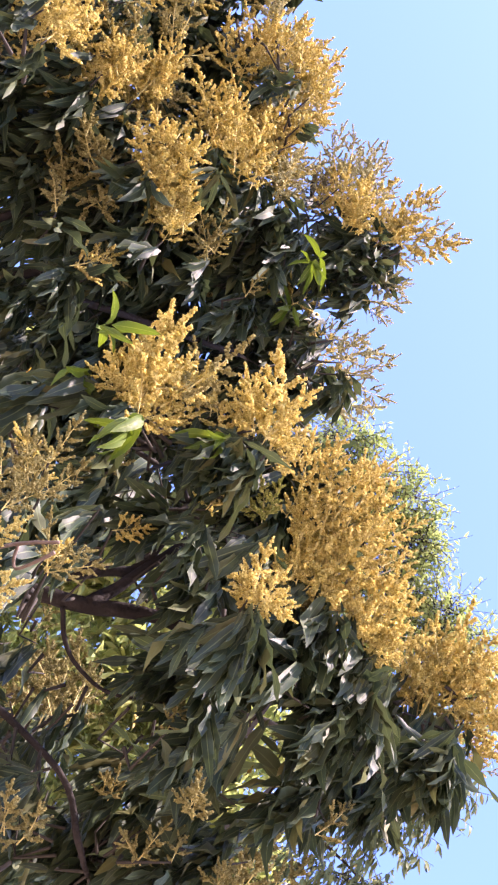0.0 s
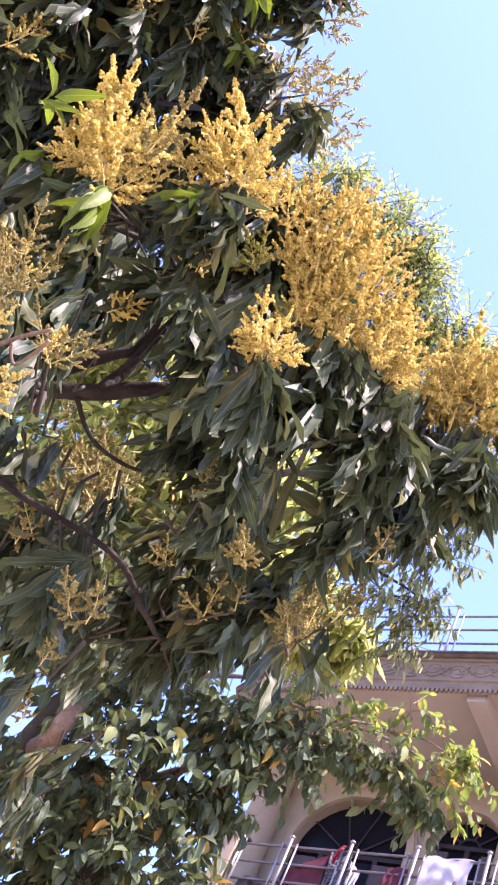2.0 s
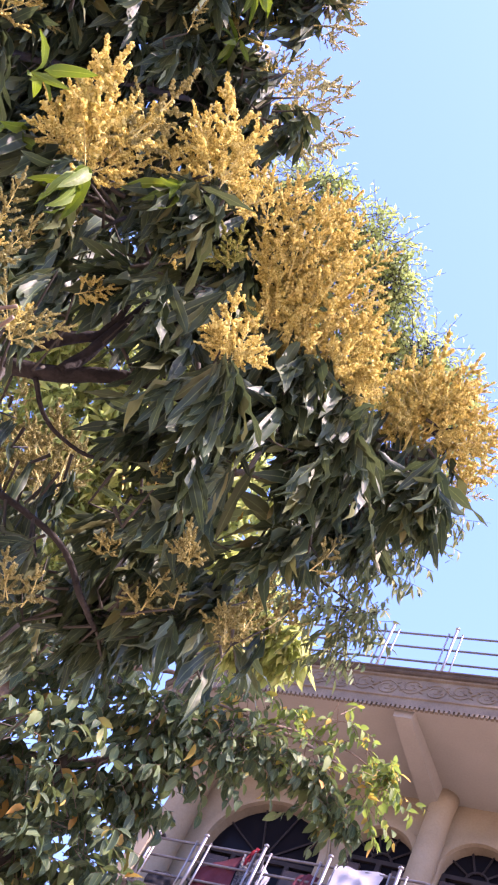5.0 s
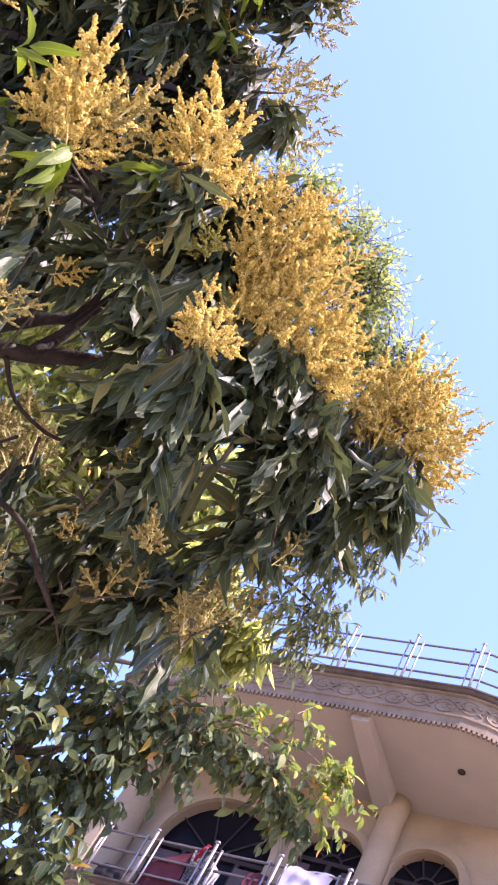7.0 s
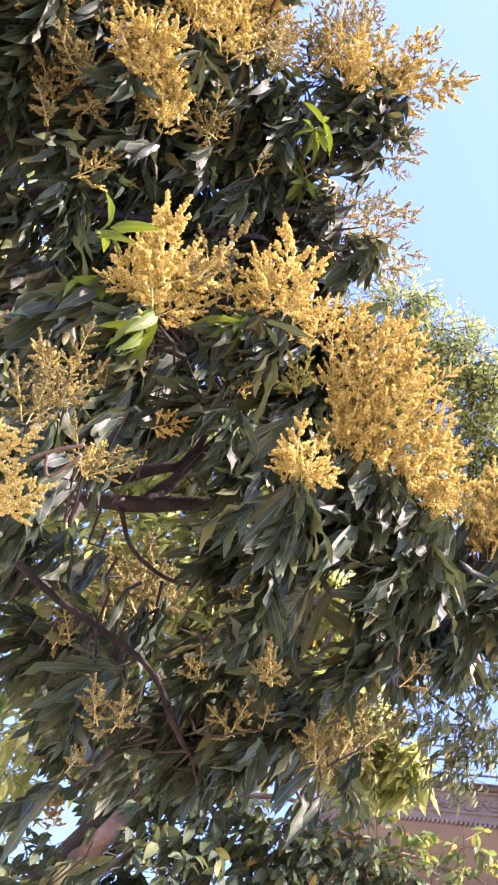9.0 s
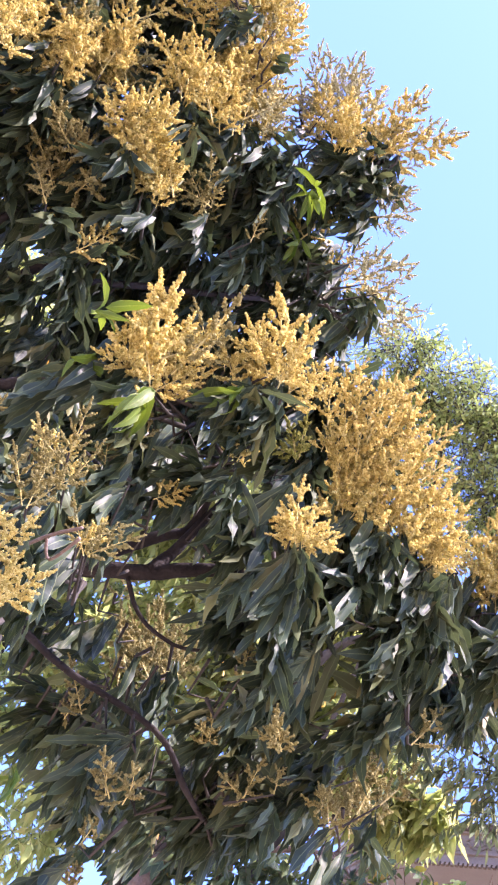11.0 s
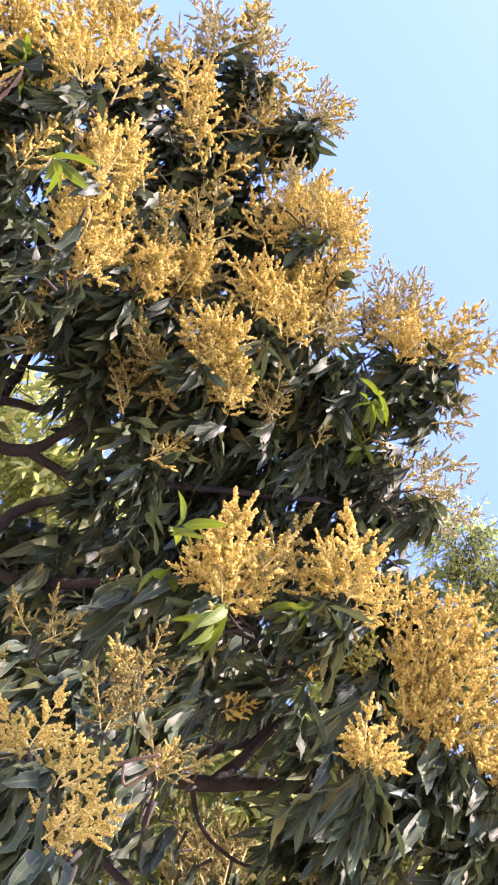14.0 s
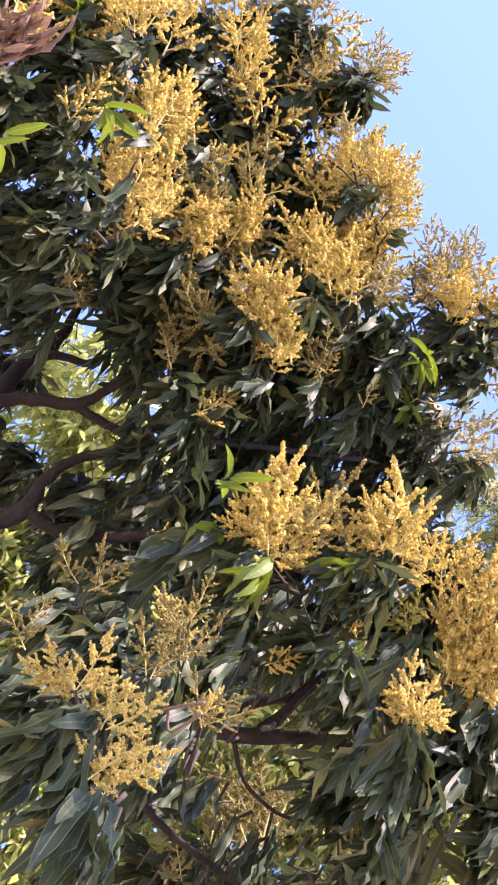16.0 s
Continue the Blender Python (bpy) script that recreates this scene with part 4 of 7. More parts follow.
CROWN_G = [
    (-2.23, 2.12, 4.18, 0.12),
    (-2.22, 1.91, 4.20, 0.10),
    (-2.41, 2.02, 4.11, 0.20),
    (-2.11, 2.32, 4.08, 0.10),
    (-2.22, 0.63, 4.22, 0.11),
    (-2.42, 0.72, 4.82, 0.12),
    (-2.30, 0.74, 5.03, 0.11),
    (-2.20, 0.67, 5.35, 0.11),
    (-2.06, 0.65, 5.55, 0.06),
    (-1.81, 0.77, 5.63, 0.06),
    (-2.19, 0.54, 4.01, 0.09),
    (-1.72, 2.32, 3.73, 0.14),
    (-1.25, 1.93, 3.16, 0.10),
    (-2.09, 0.91, 4.98, 0.13),
    (-2.06, 0.89, 5.25, 0.12),
    (-2.21, 0.85, 4.93, 0.11),
    (-2.11, 0.95, 4.71, 0.10),
    (-1.89, 1.01, 5.30, 0.12),
    (-2.00, 1.06, 5.10, 0.14),
    (-1.68, 1.23, 5.43, 0.11),
] + [
    (-1.81, 1.13, 5.41, 0.12),
    (-2.25, 1.03, 4.03, 0.11),
    (-2.16, 1.19, 4.03, 0.11),
    (-2.03, 0.76, 3.78, 0.09),
    (-1.49, 2.17, 3.39, 0.11),
    (-1.34, 2.10, 3.23, 0.09),
    (-1.52, 2.20, 3.31, 0.14),
    (-2.11, 2.45, 4.12, 0.09),
]
CROWN_D = [
    (-0.14, 2.47, 3.52, 0.13),
    (0.04, 2.49, 3.51, 0.10),
    (0.13, 2.39, 3.62, 0.10),
    (-0.46, 2.41, 3.37, 0.19),
    (-0.73, 2.32, 3.55, 0.18),
    (-0.33, 2.77, 3.43, 0.16),
    (-0.96, 2.01, 3.62, 0.21),
    (-1.25, 1.86, 3.89, 0.22),
    (-0.29, 2.56, 3.55, 0.12),
    (-0.04, 2.30, 3.58, 0.11),
    (-0.24, 3.21, 3.29, 0.21),
]
# where the crown is open: a line and the radius kept clear round it
OPENINGS = [
    (-0.23, 1.00, 2.59, -1.26, 4.65, 5.69, 0.106),
    (-0.26, 0.99, 2.58, -1.41, 4.64, 5.65, 0.076),
    (-0.18, 0.99, 2.61, -1.06, 4.64, 5.77, 0.062),
    (-0.29, 1.01, 2.55, -1.39, 4.32, 5.24, 0.066),
    (-0.34, 1.28, 3.15, -1.22, 4.16, 6.22, 0.046),
    (0.05, 1.10, 2.83, -0.12, 4.47, 6.10, 0.069),
    (0.23, 1.17, 2.74, 0.52, 4.75, 5.78, 0.077),
    (-0.32, 1.04, 2.66, -0.61, 1.88, 3.39, 0.039),
    (-0.25, 1.03, 2.70, -0.50, 1.86, 3.46, 0.039),
    (-0.19, 1.01, 2.74, -0.39, 1.81, 3.50, 0.034),
    (-0.30, 1.00, 2.72, -0.59, 1.84, 3.53, 0.032),
    (-0.25, 0.98, 2.75, -0.50, 1.82, 3.57, 0.028),
    (-0.19, 0.89, 2.98, -0.32, 1.35, 3.56, 0.050),
]
OPENINGS_B = [
    (-0.19, 1.02, 2.58, -0.43, 1.97, 3.36, 0.028),
    (-0.14, 1.02, 2.59, -0.33, 1.97, 3.38, 0.025),
    (-0.14, 1.08, 2.51, -0.31, 2.00, 3.17, 0.024),
    (-0.08, 1.11, 2.49, -0.22, 2.08, 3.18, 0.024),
    (-1.12, 1.04, 3.21, -3.28, 3.54, 6.42, 0.056),
    (-1.06, 1.11, 3.19, -3.10, 3.74, 6.37, 0.051),
    (-1.18, 0.98, 3.22, -3.44, 3.36, 6.44, 0.040),
    (-1.25, 0.95, 3.19, -3.64, 3.26, 6.37, 0.034),
    (-1.20, 0.87, 3.28, -3.51, 3.03, 6.62, 0.027),
    (-1.19, 1.17, 3.04, -3.49, 3.92, 5.93, 0.046),
    (-1.05, 1.30, 3.03, -2.84, 3.96, 5.58, 0.035),
    (-0.41, 1.44, 3.18, -1.12, 4.34, 5.99, 0.067),
    (-0.43, 1.48, 3.13, -1.17, 4.45, 5.86, 0.054),
]
OPENINGS_C = [
    (-0.98, 0.96, 3.08, -1.56, 1.68, 3.99, 0.038),
    (-1.00, 1.08, 2.97, -1.59, 1.87, 3.81, 0.038),
    (-0.90, 0.98, 3.11, -1.44, 1.72, 4.04, 0.032),
    (-1.09, 0.95, 3.01, -1.74, 1.66, 3.89, 0.034),
    (-1.14, 0.97, 2.96, -1.82, 1.70, 3.79, 0.032),
    (-0.86, 1.14, 3.00, -1.30, 1.84, 3.73, 0.026),
    (-0.23, 0.82, 2.90, -0.39, 1.30, 3.52, 0.062),
    (-0.49, 0.86, 2.77, -0.77, 1.36, 3.33, 0.062),
    (-0.07, 1.00, 2.78, -0.15, 1.50, 3.29, 0.066),
    (0.04, 0.92, 2.86, 0.00, 1.57, 3.62, 0.054),
    (0.15, 0.93, 2.85, 0.17, 1.62, 3.64, 0.059),
    (0.25, 0.92, 2.86, 0.35, 1.67, 3.72, 0.046),
    (-0.24, 1.31, 2.69, -0.63, 3.01, 4.20, 0.086),
]
OPENINGS_D = [
    (0.17, 1.58, 2.87, 0.30, 3.18, 4.22, 0.076),
    (-0.03, 1.40, 2.78, -0.11, 2.96, 4.18, 0.042),
    (-0.36, 0.85, 2.83, -0.60, 1.41, 3.50, 0.068),
    (-0.54, 0.73, 2.85, -0.83, 1.14, 3.41, 0.027),
    (-0.45, 0.72, 3.50, -0.84, 1.35, 4.83, 0.063),
    (-0.96, 0.25, 2.71, -1.56, 0.57, 3.44, 0.043),
    (0.02, 1.27, 2.91, -0.02, 4.45, 6.37, 0.061),
    (0.17, 1.54, 2.92, 0.45, 4.73, 5.79, 0.083),
    (-0.11, 1.79, 2.57, -0.41, 5.43, 4.65, 0.061),
    (-0.10, 1.76, 2.62, -0.38, 5.34, 4.80, 0.048),
    (-0.31, 1.18, 2.66, -1.39, 4.63, 5.97, 0.088),
    (-0.26, 1.18, 2.68, -1.17, 4.62, 6.05, 0.073),
]
OPENINGS_E = [
    (0.31, 1.44, 3.01, 0.70, 3.51, 5.14, 0.115),
    (0.25, 1.42, 3.03, 0.56, 3.46, 5.21, 0.061),
    (0.33, 1.37, 3.06, 0.77, 3.34, 5.28, 0.061),
    (0.28, 1.50, 2.94, 0.63, 3.68, 4.98, 0.105),
    (0.36, 1.32, 3.10, 0.84, 3.21, 5.38, 0.042),
    (-0.08, 1.78, 2.59, -0.29, 4.80, 4.36, 0.088),
    (0.00, 1.75, 2.65, -0.07, 4.71, 4.51, 0.088),
    (0.08, 1.71, 2.70, 0.15, 4.61, 4.67, 0.088),
    (0.15, 1.67, 2.76, 0.35, 4.50, 4.82, 0.080),
    (0.20, 1.62, 2.82, 0.48, 4.36, 4.98, 0.072),
    (-0.01, 1.83, 2.51, -0.08, 4.93, 4.14, 0.112),
    (0.10, 1.78, 2.59, 0.22, 4.81, 4.35, 0.112),
    (0.10, 1.86, 2.44, 0.20, 5.03, 3.93, 0.112),
]
OPENINGS_F = [
    (-0.95, 0.65, 2.89, -3.82, 3.35, 6.87, 0.071),
    (-0.97, 0.68, 2.85, -3.90, 3.50, 6.71, 0.054),
    (-0.91, 0.67, 2.91, -3.64, 3.45, 6.93, 0.046),
    (-0.89, 0.73, 2.88, -3.57, 3.69, 6.81, 0.054),
    (-0.84, 0.80, 2.86, -3.36, 3.94, 6.75, 0.058),
    (-0.85, 0.84, 2.81, -3.42, 4.12, 6.56, 0.054),
    (-0.81, 0.81, 2.87, -3.25, 3.99, 6.78, 0.042),
    (-0.99, 0.72, 2.81, -3.96, 3.65, 6.55, 0.050),
]
OPENINGS_G = [
    (-0.08, 0.76, 2.69, -0.25, 1.69, 3.79, 0.057),
    (-0.06, 0.73, 2.72, -0.21, 1.64, 3.84, 0.075),
    (-0.02, 0.73, 2.73, -0.12, 1.63, 3.86, 0.075),
    (0.03, 0.72, 2.74, -0.03, 1.61, 3.88, 0.075),
    (0.07, 0.71, 2.75, 0.05, 1.59, 3.90, 0.071),
    (-0.09, 0.69, 2.75, -0.27, 1.55, 3.90, 0.075),
    (-0.05, 0.67, 2.77, -0.19, 1.51, 3.94, 0.078),
    (-0.00, 0.66, 2.78, -0.09, 1.51, 3.95, 0.078),
    (0.05, 0.67, 2.78, 0.01, 1.51, 3.96, 0.063),
]
OPENINGS_H = [
    (-0.12, 1.16, 3.32, -0.21, 1.65, 3.95, 0.045),
    (-0.26, 1.25, 3.27, -0.36, 1.63, 3.79, 0.040),
    (-0.21, 1.40, 3.16, -0.29, 1.82, 3.65, 0.035),
    (0.17, 1.53, 3.19, 0.22, 2.07, 3.78, 0.030),
    (0.05, 1.35, 3.35, 0.06, 1.82, 3.99, 0.030),
    (0.20, 1.65, 2.77, 0.27, 2.45, 3.37, 0.030),
    (-0.13, 0.64, 2.78, -0.34, 1.46, 3.96, 0.071),
    (-0.09, 0.62, 2.80, -0.26, 1.42, 3.99, 0.078),
    (-0.04, 0.62, 2.81, -0.16, 1.42, 4.01, 0.071),
    (-0.14, 0.69, 2.74, -0.36, 1.56, 3.88, 0.060),
    (0.14, 0.97, 2.90, 0.23, 1.91, 4.25, 0.073),
    (0.18, 0.94, 2.91, 0.31, 1.85, 4.28, 0.086),
    (0.22, 0.92, 2.92, 0.41, 1.82, 4.29, 0.086),
    (0.20, 0.98, 2.88, 0.35, 1.93, 4.22, 0.078),
    (0.24, 0.96, 2.89, 0.45, 1.90, 4.23, 0.078),
    (0.29, 0.95, 2.89, 0.53, 1.87, 4.24, 0.073),
    (0.17, 1.00, 2.87, 0.30, 1.97, 4.20, 0.061),
]
OPENINGS = OPENINGS + OPENINGS_B + OPENINGS_C + OPENINGS_D + OPENINGS_E + OPENINGS_F + OPENINGS_G + OPENINGS_H
FOUNTAIN_A = [
    (-0.453, 1.281, 3.618, -0.517, 1.352, 3.557),
    (-0.464, 1.287, 3.611, -0.485, 1.390, 3.549),
    (-0.464, 1.289, 3.609, -0.443, 1.458, 3.581),
    (-0.463, 1.288, 3.611, -0.386, 1.442, 3.561),
    (-0.469, 1.286, 3.610, -0.372, 1.423, 3.603),
    (-0.462, 1.292, 3.608, -0.352, 1.339, 3.594),
    (-0.454, 1.291, 3.611, -0.328, 1.265, 3.608),
    (-0.478, 1.290, 3.605, -0.378, 1.318, 3.697),
    (-0.454, 1.291, 3.611, -0.530, 1.317, 3.603),
    (-0.758, 1.321, 3.436, -0.898, 1.417, 3.368),
    (-0.752, 1.320, 3.439, -0.826, 1.384, 3.290),
    (-0.753, 1.322, 3.438, -0.784, 1.428, 3.316),
    (-0.749, 1.322, 3.439, -0.756, 1.493, 3.371),
    (-0.736, 1.322, 3.444, -0.792, 1.403, 3.349),
    (-0.754, 1.317, 3.441, -0.740, 1.463, 3.395),
]
FOUNTAIN_B = [
    (-0.751, 1.327, 3.434, -0.704, 1.437, 3.428),
    (-0.748, 1.322, 3.440, -0.893, 1.367, 3.335),
    (-0.163, 1.471, 3.396, -0.231, 1.608, 3.330),
    (-0.160, 1.474, 3.393, -0.181, 1.616, 3.306),
    (-0.167, 1.476, 3.390, -0.154, 1.608, 3.338),
    (-0.167, 1.477, 3.389, -0.096, 1.608, 3.321),
    (-0.177, 1.469, 3.395, -0.076, 1.535, 3.290),
    (-0.158, 1.467, 3.399, -0.079, 1.563, 3.393),
    (-0.181, 1.475, 3.388, -0.162, 1.518, 3.314),
    (-0.163, 1.475, 3.391, -0.245, 1.577, 3.353),
    (-0.034, 1.565, 3.726, -0.052, 1.681, 3.688),
    (-0.037, 1.558, 3.732, -0.002, 1.672, 3.631),
    (-0.052, 1.565, 3.724, 0.044, 1.689, 3.662),
    (-0.027, 1.567, 3.725, 0.060, 1.632, 3.666),
    (-0.037, 1.559, 3.731, -0.093, 1.626, 3.659),
]
FOUNTAIN_C = [
    (-0.044, 1.564, 3.726, 0.066, 1.586, 3.703),
    (0.152, 1.602, 3.752, 0.082, 1.710, 3.725),
    (0.156, 1.604, 3.750, 0.136, 1.694, 3.656),
    (0.167, 1.605, 3.749, 0.199, 1.766, 3.694),
    (0.161, 1.601, 3.753, 0.214, 1.692, 3.683),
    (0.150, 1.596, 3.757, 0.254, 1.732, 3.740),
    (0.160, 1.610, 3.745, 0.245, 1.654, 3.730),
    (0.157, 1.613, 3.743, 0.128, 1.695, 3.708),
    (0.362, 1.653, 3.800, 0.310, 1.788, 3.791),
    (0.374, 1.640, 3.809, 0.342, 1.732, 3.711),
    (0.375, 1.641, 3.809, 0.385, 1.748, 3.759),
    (0.375, 1.645, 3.805, 0.406, 1.678, 3.749),
    (0.379, 1.649, 3.802, 0.325, 1.718, 3.775),
    (-1.183, 1.135, 4.428, -1.198, 1.195, 4.339),
    (-1.170, 1.130, 4.435, -1.191, 1.258, 4.412),
]
FOUNTAIN_D = [
    (-1.184, 1.134, 4.427, -1.151, 1.268, 4.459),
    (-1.180, 1.142, 4.425, -1.110, 1.192, 4.453),
    (-1.183, 1.137, 4.427, -1.225, 1.162, 4.344),
]
FOUNTAIN = FOUNTAIN_A + FOUNTAIN_B + FOUNTAIN_C + FOUNTAIN_D
HANG = [
    (-0.80, 1.35, 3.46, 14),
    (-0.85, 1.38, 3.41, 10),
    (-0.50, 1.31, 3.67, 14),
    (-0.48, 1.36, 3.64, 10),
    (-0.40, 1.30, 3.64, 7),
    (-0.17, 1.49, 3.41, 14),
    (-0.21, 1.53, 3.39, 12),
    (-0.05, 1.61, 3.78, 14),
    (0.15, 1.63, 3.76, 14),
    (0.19, 1.62, 3.77, 10),
    (0.39, 1.68, 3.84, 10),
    (-0.11, 1.70, 3.34, 10),
    (-0.09, 1.66, 3.80, 10),
    (-0.43, 1.53, 3.59, 8),
    (-0.27, 1.43, 3.57, 6),
    (-0.41, 1.61, 3.58, 8),
    (-0.74, 1.35, 5.28, 8),
    (-0.82, 1.81, 5.03, 8),
]
ALL_FLOWERS = FLOWERS_NEAR + FLOWERS_NEAR_B + FLOWERS_MASS + FLOWERS_MASS_B + FLOWERS_RIGHT + FLOWERS_RIGHT_B + FLOWERS_FRONT + FLOWERS_FRONT_B + FLOWERS_UPPER_C + FLOWERS_UPPER_C_B + FLOWERS_UPPER_E + FLOWERS_UPPER_E_B + FLOWERS_TIPS + FLOWERS_UPPER + FLOWERS_UPLEFT + FLOWERS_SHADE + FLOWERS_LOWDULL + FLOWERS_TOP + FLOWERS_TOPMID + FLOWERS_CORNER + FLOWERS_TOPLOW + FLOWERS_TAN + FLOWERS_SHADE_MORE + FLOWERS_FILL + FLOWERS_FILL_B + FLOWERS_EDGE + FLOWERS_RIM + FLOWERS_RIM_B + FLOWERS_CREST
# masses of bloom on the upper crown: middle, radius, number and kind of panicles
BLOOM_A = [
    (-2.36, 0.56, 4.74, 0.14, 9, 1),
    (-2.15, 0.47, 4.16, 0.08, 5, 1),
    (-2.46, 0.58, 5.14, 0.11, 5, 1),
    (-2.96, 0.59, 4.74, 0.09, 4, 4),
    (-2.78, 0.52, 4.91, 0.07, 3, 4),
    (-2.50, 0.41, 5.14, 0.09, 4, 4),
    (-2.06, 0.86, 4.57, 0.09, 6, 1),
    (-1.91, 0.89, 4.56, 0.08, 5, 1),
    (-1.84, 0.94, 4.19, 0.07, 6, 1),
    (-1.75, 0.99, 4.24, 0.07, 5, 1),
    (-1.77, 1.13, 4.15, 0.06, 4, 1),
    (-1.60, 1.08, 4.37, 0.09, 6, 1),
    (-1.60, 1.14, 4.63, 0.08, 5, 1),
]
BLOOM_B = [
    (-2.18, 0.51, 5.27, 0.10, 5, 4),
    (-1.97, 0.65, 4.96, 0.08, 4, 1),
    (-1.92, 0.82, 5.01, 0.05, 2, 1),
    (-1.92, 0.68, 5.39, 0.08, 4, 4),
    (-1.64, 0.97, 5.34, 0.11, 6, 4),
    (-1.54, 1.05, 5.52, 0.11, 7, 1),
    (-1.57, 1.01, 5.07, 0.08, 4, 1),
    (-1.39, 1.12, 4.76, 0.08, 6, 1),
    (-1.40, 1.21, 5.15, 0.11, 8, 1),
    (-1.49, 1.18, 5.46, 0.09, 4, 1),
    (-1.23, 1.16, 4.70, 0.07, 4, 1),
    (-1.18, 1.21, 4.95, 0.06, 3, 4),
    (-1.21, 1.36, 5.50, 0.09, 4, 4),
]
BLOOM_C = [
    (-1.15, 1.24, 5.57, 0.10, 5, 4),
    (-0.95, 1.21, 5.18, 0.09, 6, 1),
    (-1.50, 1.41, 4.24, 0.08, 5, 2),
    (-1.47, 1.31, 4.28, 0.05, 3, 2),
    (-1.35, 1.19, 4.42, 0.06, 5, 0),
    (-1.22, 1.30, 4.38, 0.06, 4, 0),
    (-1.28, 1.25, 4.37, 0.05, 3, 0),
    (-1.14, 1.39, 4.57, 0.04, 3, 2),
    (-1.80, 1.30, 4.03, 0.06, 4, 2),
    (-2.03, 0.86, 4.08, 0.06, 4, 2),
    (-2.21, 0.76, 3.97, 0.05, 2, 2),
    (-1.65, 1.00, 4.52, 0.06, 3, 2),
    (-1.64, 0.92, 4.66, 0.06, 3, 2),
]
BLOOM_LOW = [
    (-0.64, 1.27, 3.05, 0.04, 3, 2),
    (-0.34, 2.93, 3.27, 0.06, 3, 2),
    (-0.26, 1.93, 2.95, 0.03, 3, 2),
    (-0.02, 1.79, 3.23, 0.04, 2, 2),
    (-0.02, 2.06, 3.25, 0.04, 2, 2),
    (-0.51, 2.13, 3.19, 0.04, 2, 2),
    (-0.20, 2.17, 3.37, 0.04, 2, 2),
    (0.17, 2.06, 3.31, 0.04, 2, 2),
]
BLOOMS = BLOOM_LOW + BLOOM_A + BLOOM_B + BLOOM_C
# added leaf clumps overhead, out of view, to shade the lower left crown
UNSEEN_SHADE_CLUMPS = [(0.15, -0.12, 4.5, 0.3), (-0.15, -0.3, 4.4, 0.3), (0.35, -0.35, 4.7, 0.28)]
CROWN_BACK = [
    (-3.08, 1.32, 4.99, 0.26),
    (-2.81, 1.51, 5.14, 0.28),
    (-2.87, 1.79, 4.93, 0.26),
    (-2.61, 1.84, 5.11, 0.24),
    (-2.53, 1.41, 5.38, 0.28),
    (-2.29, 1.83, 5.20, 0.26),
    (-2.46, 1.16, 5.64, 0.24),
    (-2.07, 1.70, 5.52, 0.26),
    (-1.69, 1.82, 5.52, 0.24),
    (-1.90, 2.04, 5.17, 0.24),
    (-1.71, 1.57, 5.63, 0.20),
    (-1.31, 1.79, 5.56, 0.20),
    (-2.21, 1.35, 5.72, 0.24),
    (-2.81, 1.09, 5.43, 0.22),
    (-1.57, 1.99, 5.11, 0.22),
    (-1.14, 1.92, 5.31, 0.20),
]
CROWN_MID = [
    (0.30, 2.14, 4.05, 0.11),
    (0.29, 2.25, 4.09, 0.11),
    (0.38, 2.18, 4.07, 0.11),
    (-0.40, 1.77, 4.16, 0.12),
    (-0.46, 1.68, 4.27, 0.12),
    (-0.39, 1.65, 4.37, 0.12),
    (-0.26, 1.84, 4.13, 0.12),
    (-0.33, 1.80, 4.02, 0.10),
    (-0.27, 1.72, 4.34, 0.12),
    (-0.24, 1.80, 4.22, 0.12),
]
ALL_CLUMPS = CROWN_MID + CROWN_BACK + UNSEEN_SHADE_CLUMPS + CROWN_E + CROWN_F + CROWN_A + CROWN_B + CROWN_C + CROWN_D + CROWN_G


# ---- ground ----
g = Geo()
R_GROUND = 600.0
g.add([(-R_GROUND, -R_GROUND, 0), (R_GROUND, -R_GROUND, 0), (R_GROUND, R_GROUND, 0), (-R_GROUND, R_GROUND, 0)], [(0, 1, 2, 3)])
ground = new("ground", g.mesh("ground", [EARTH], False))
tagged(ground, "dry bare earth under the trees", "ground", kind="structure")

# ---- mango tree ----
mango = thing("mango_tree", "mango tree in full yellow bloom with drooping dark leaves", "tree", (-2.3, 2.9, 0))
MANGO_AT = Vector((-2.3, 2.9, 0))


def under(geo_points):
    return [tuple(Vector(p[:3]) - MANGO_AT) for p in geo_points]


def limb(name, pts, parent=None, mat=None):
    line = smooth_line(pts)
    geo = Geo()
    wob = [(p[0] + 0.12 * p[3] * math.sin(i * 1.7), p[1] + 0.12 * p[3] * math.cos(i * 2.1), p[2]) for i, p in enumerate(line)]
    geo.tube(under(wob), [p[3] for p in line], 10)
    return part(name, geo, mat or BARK, parent or mango)


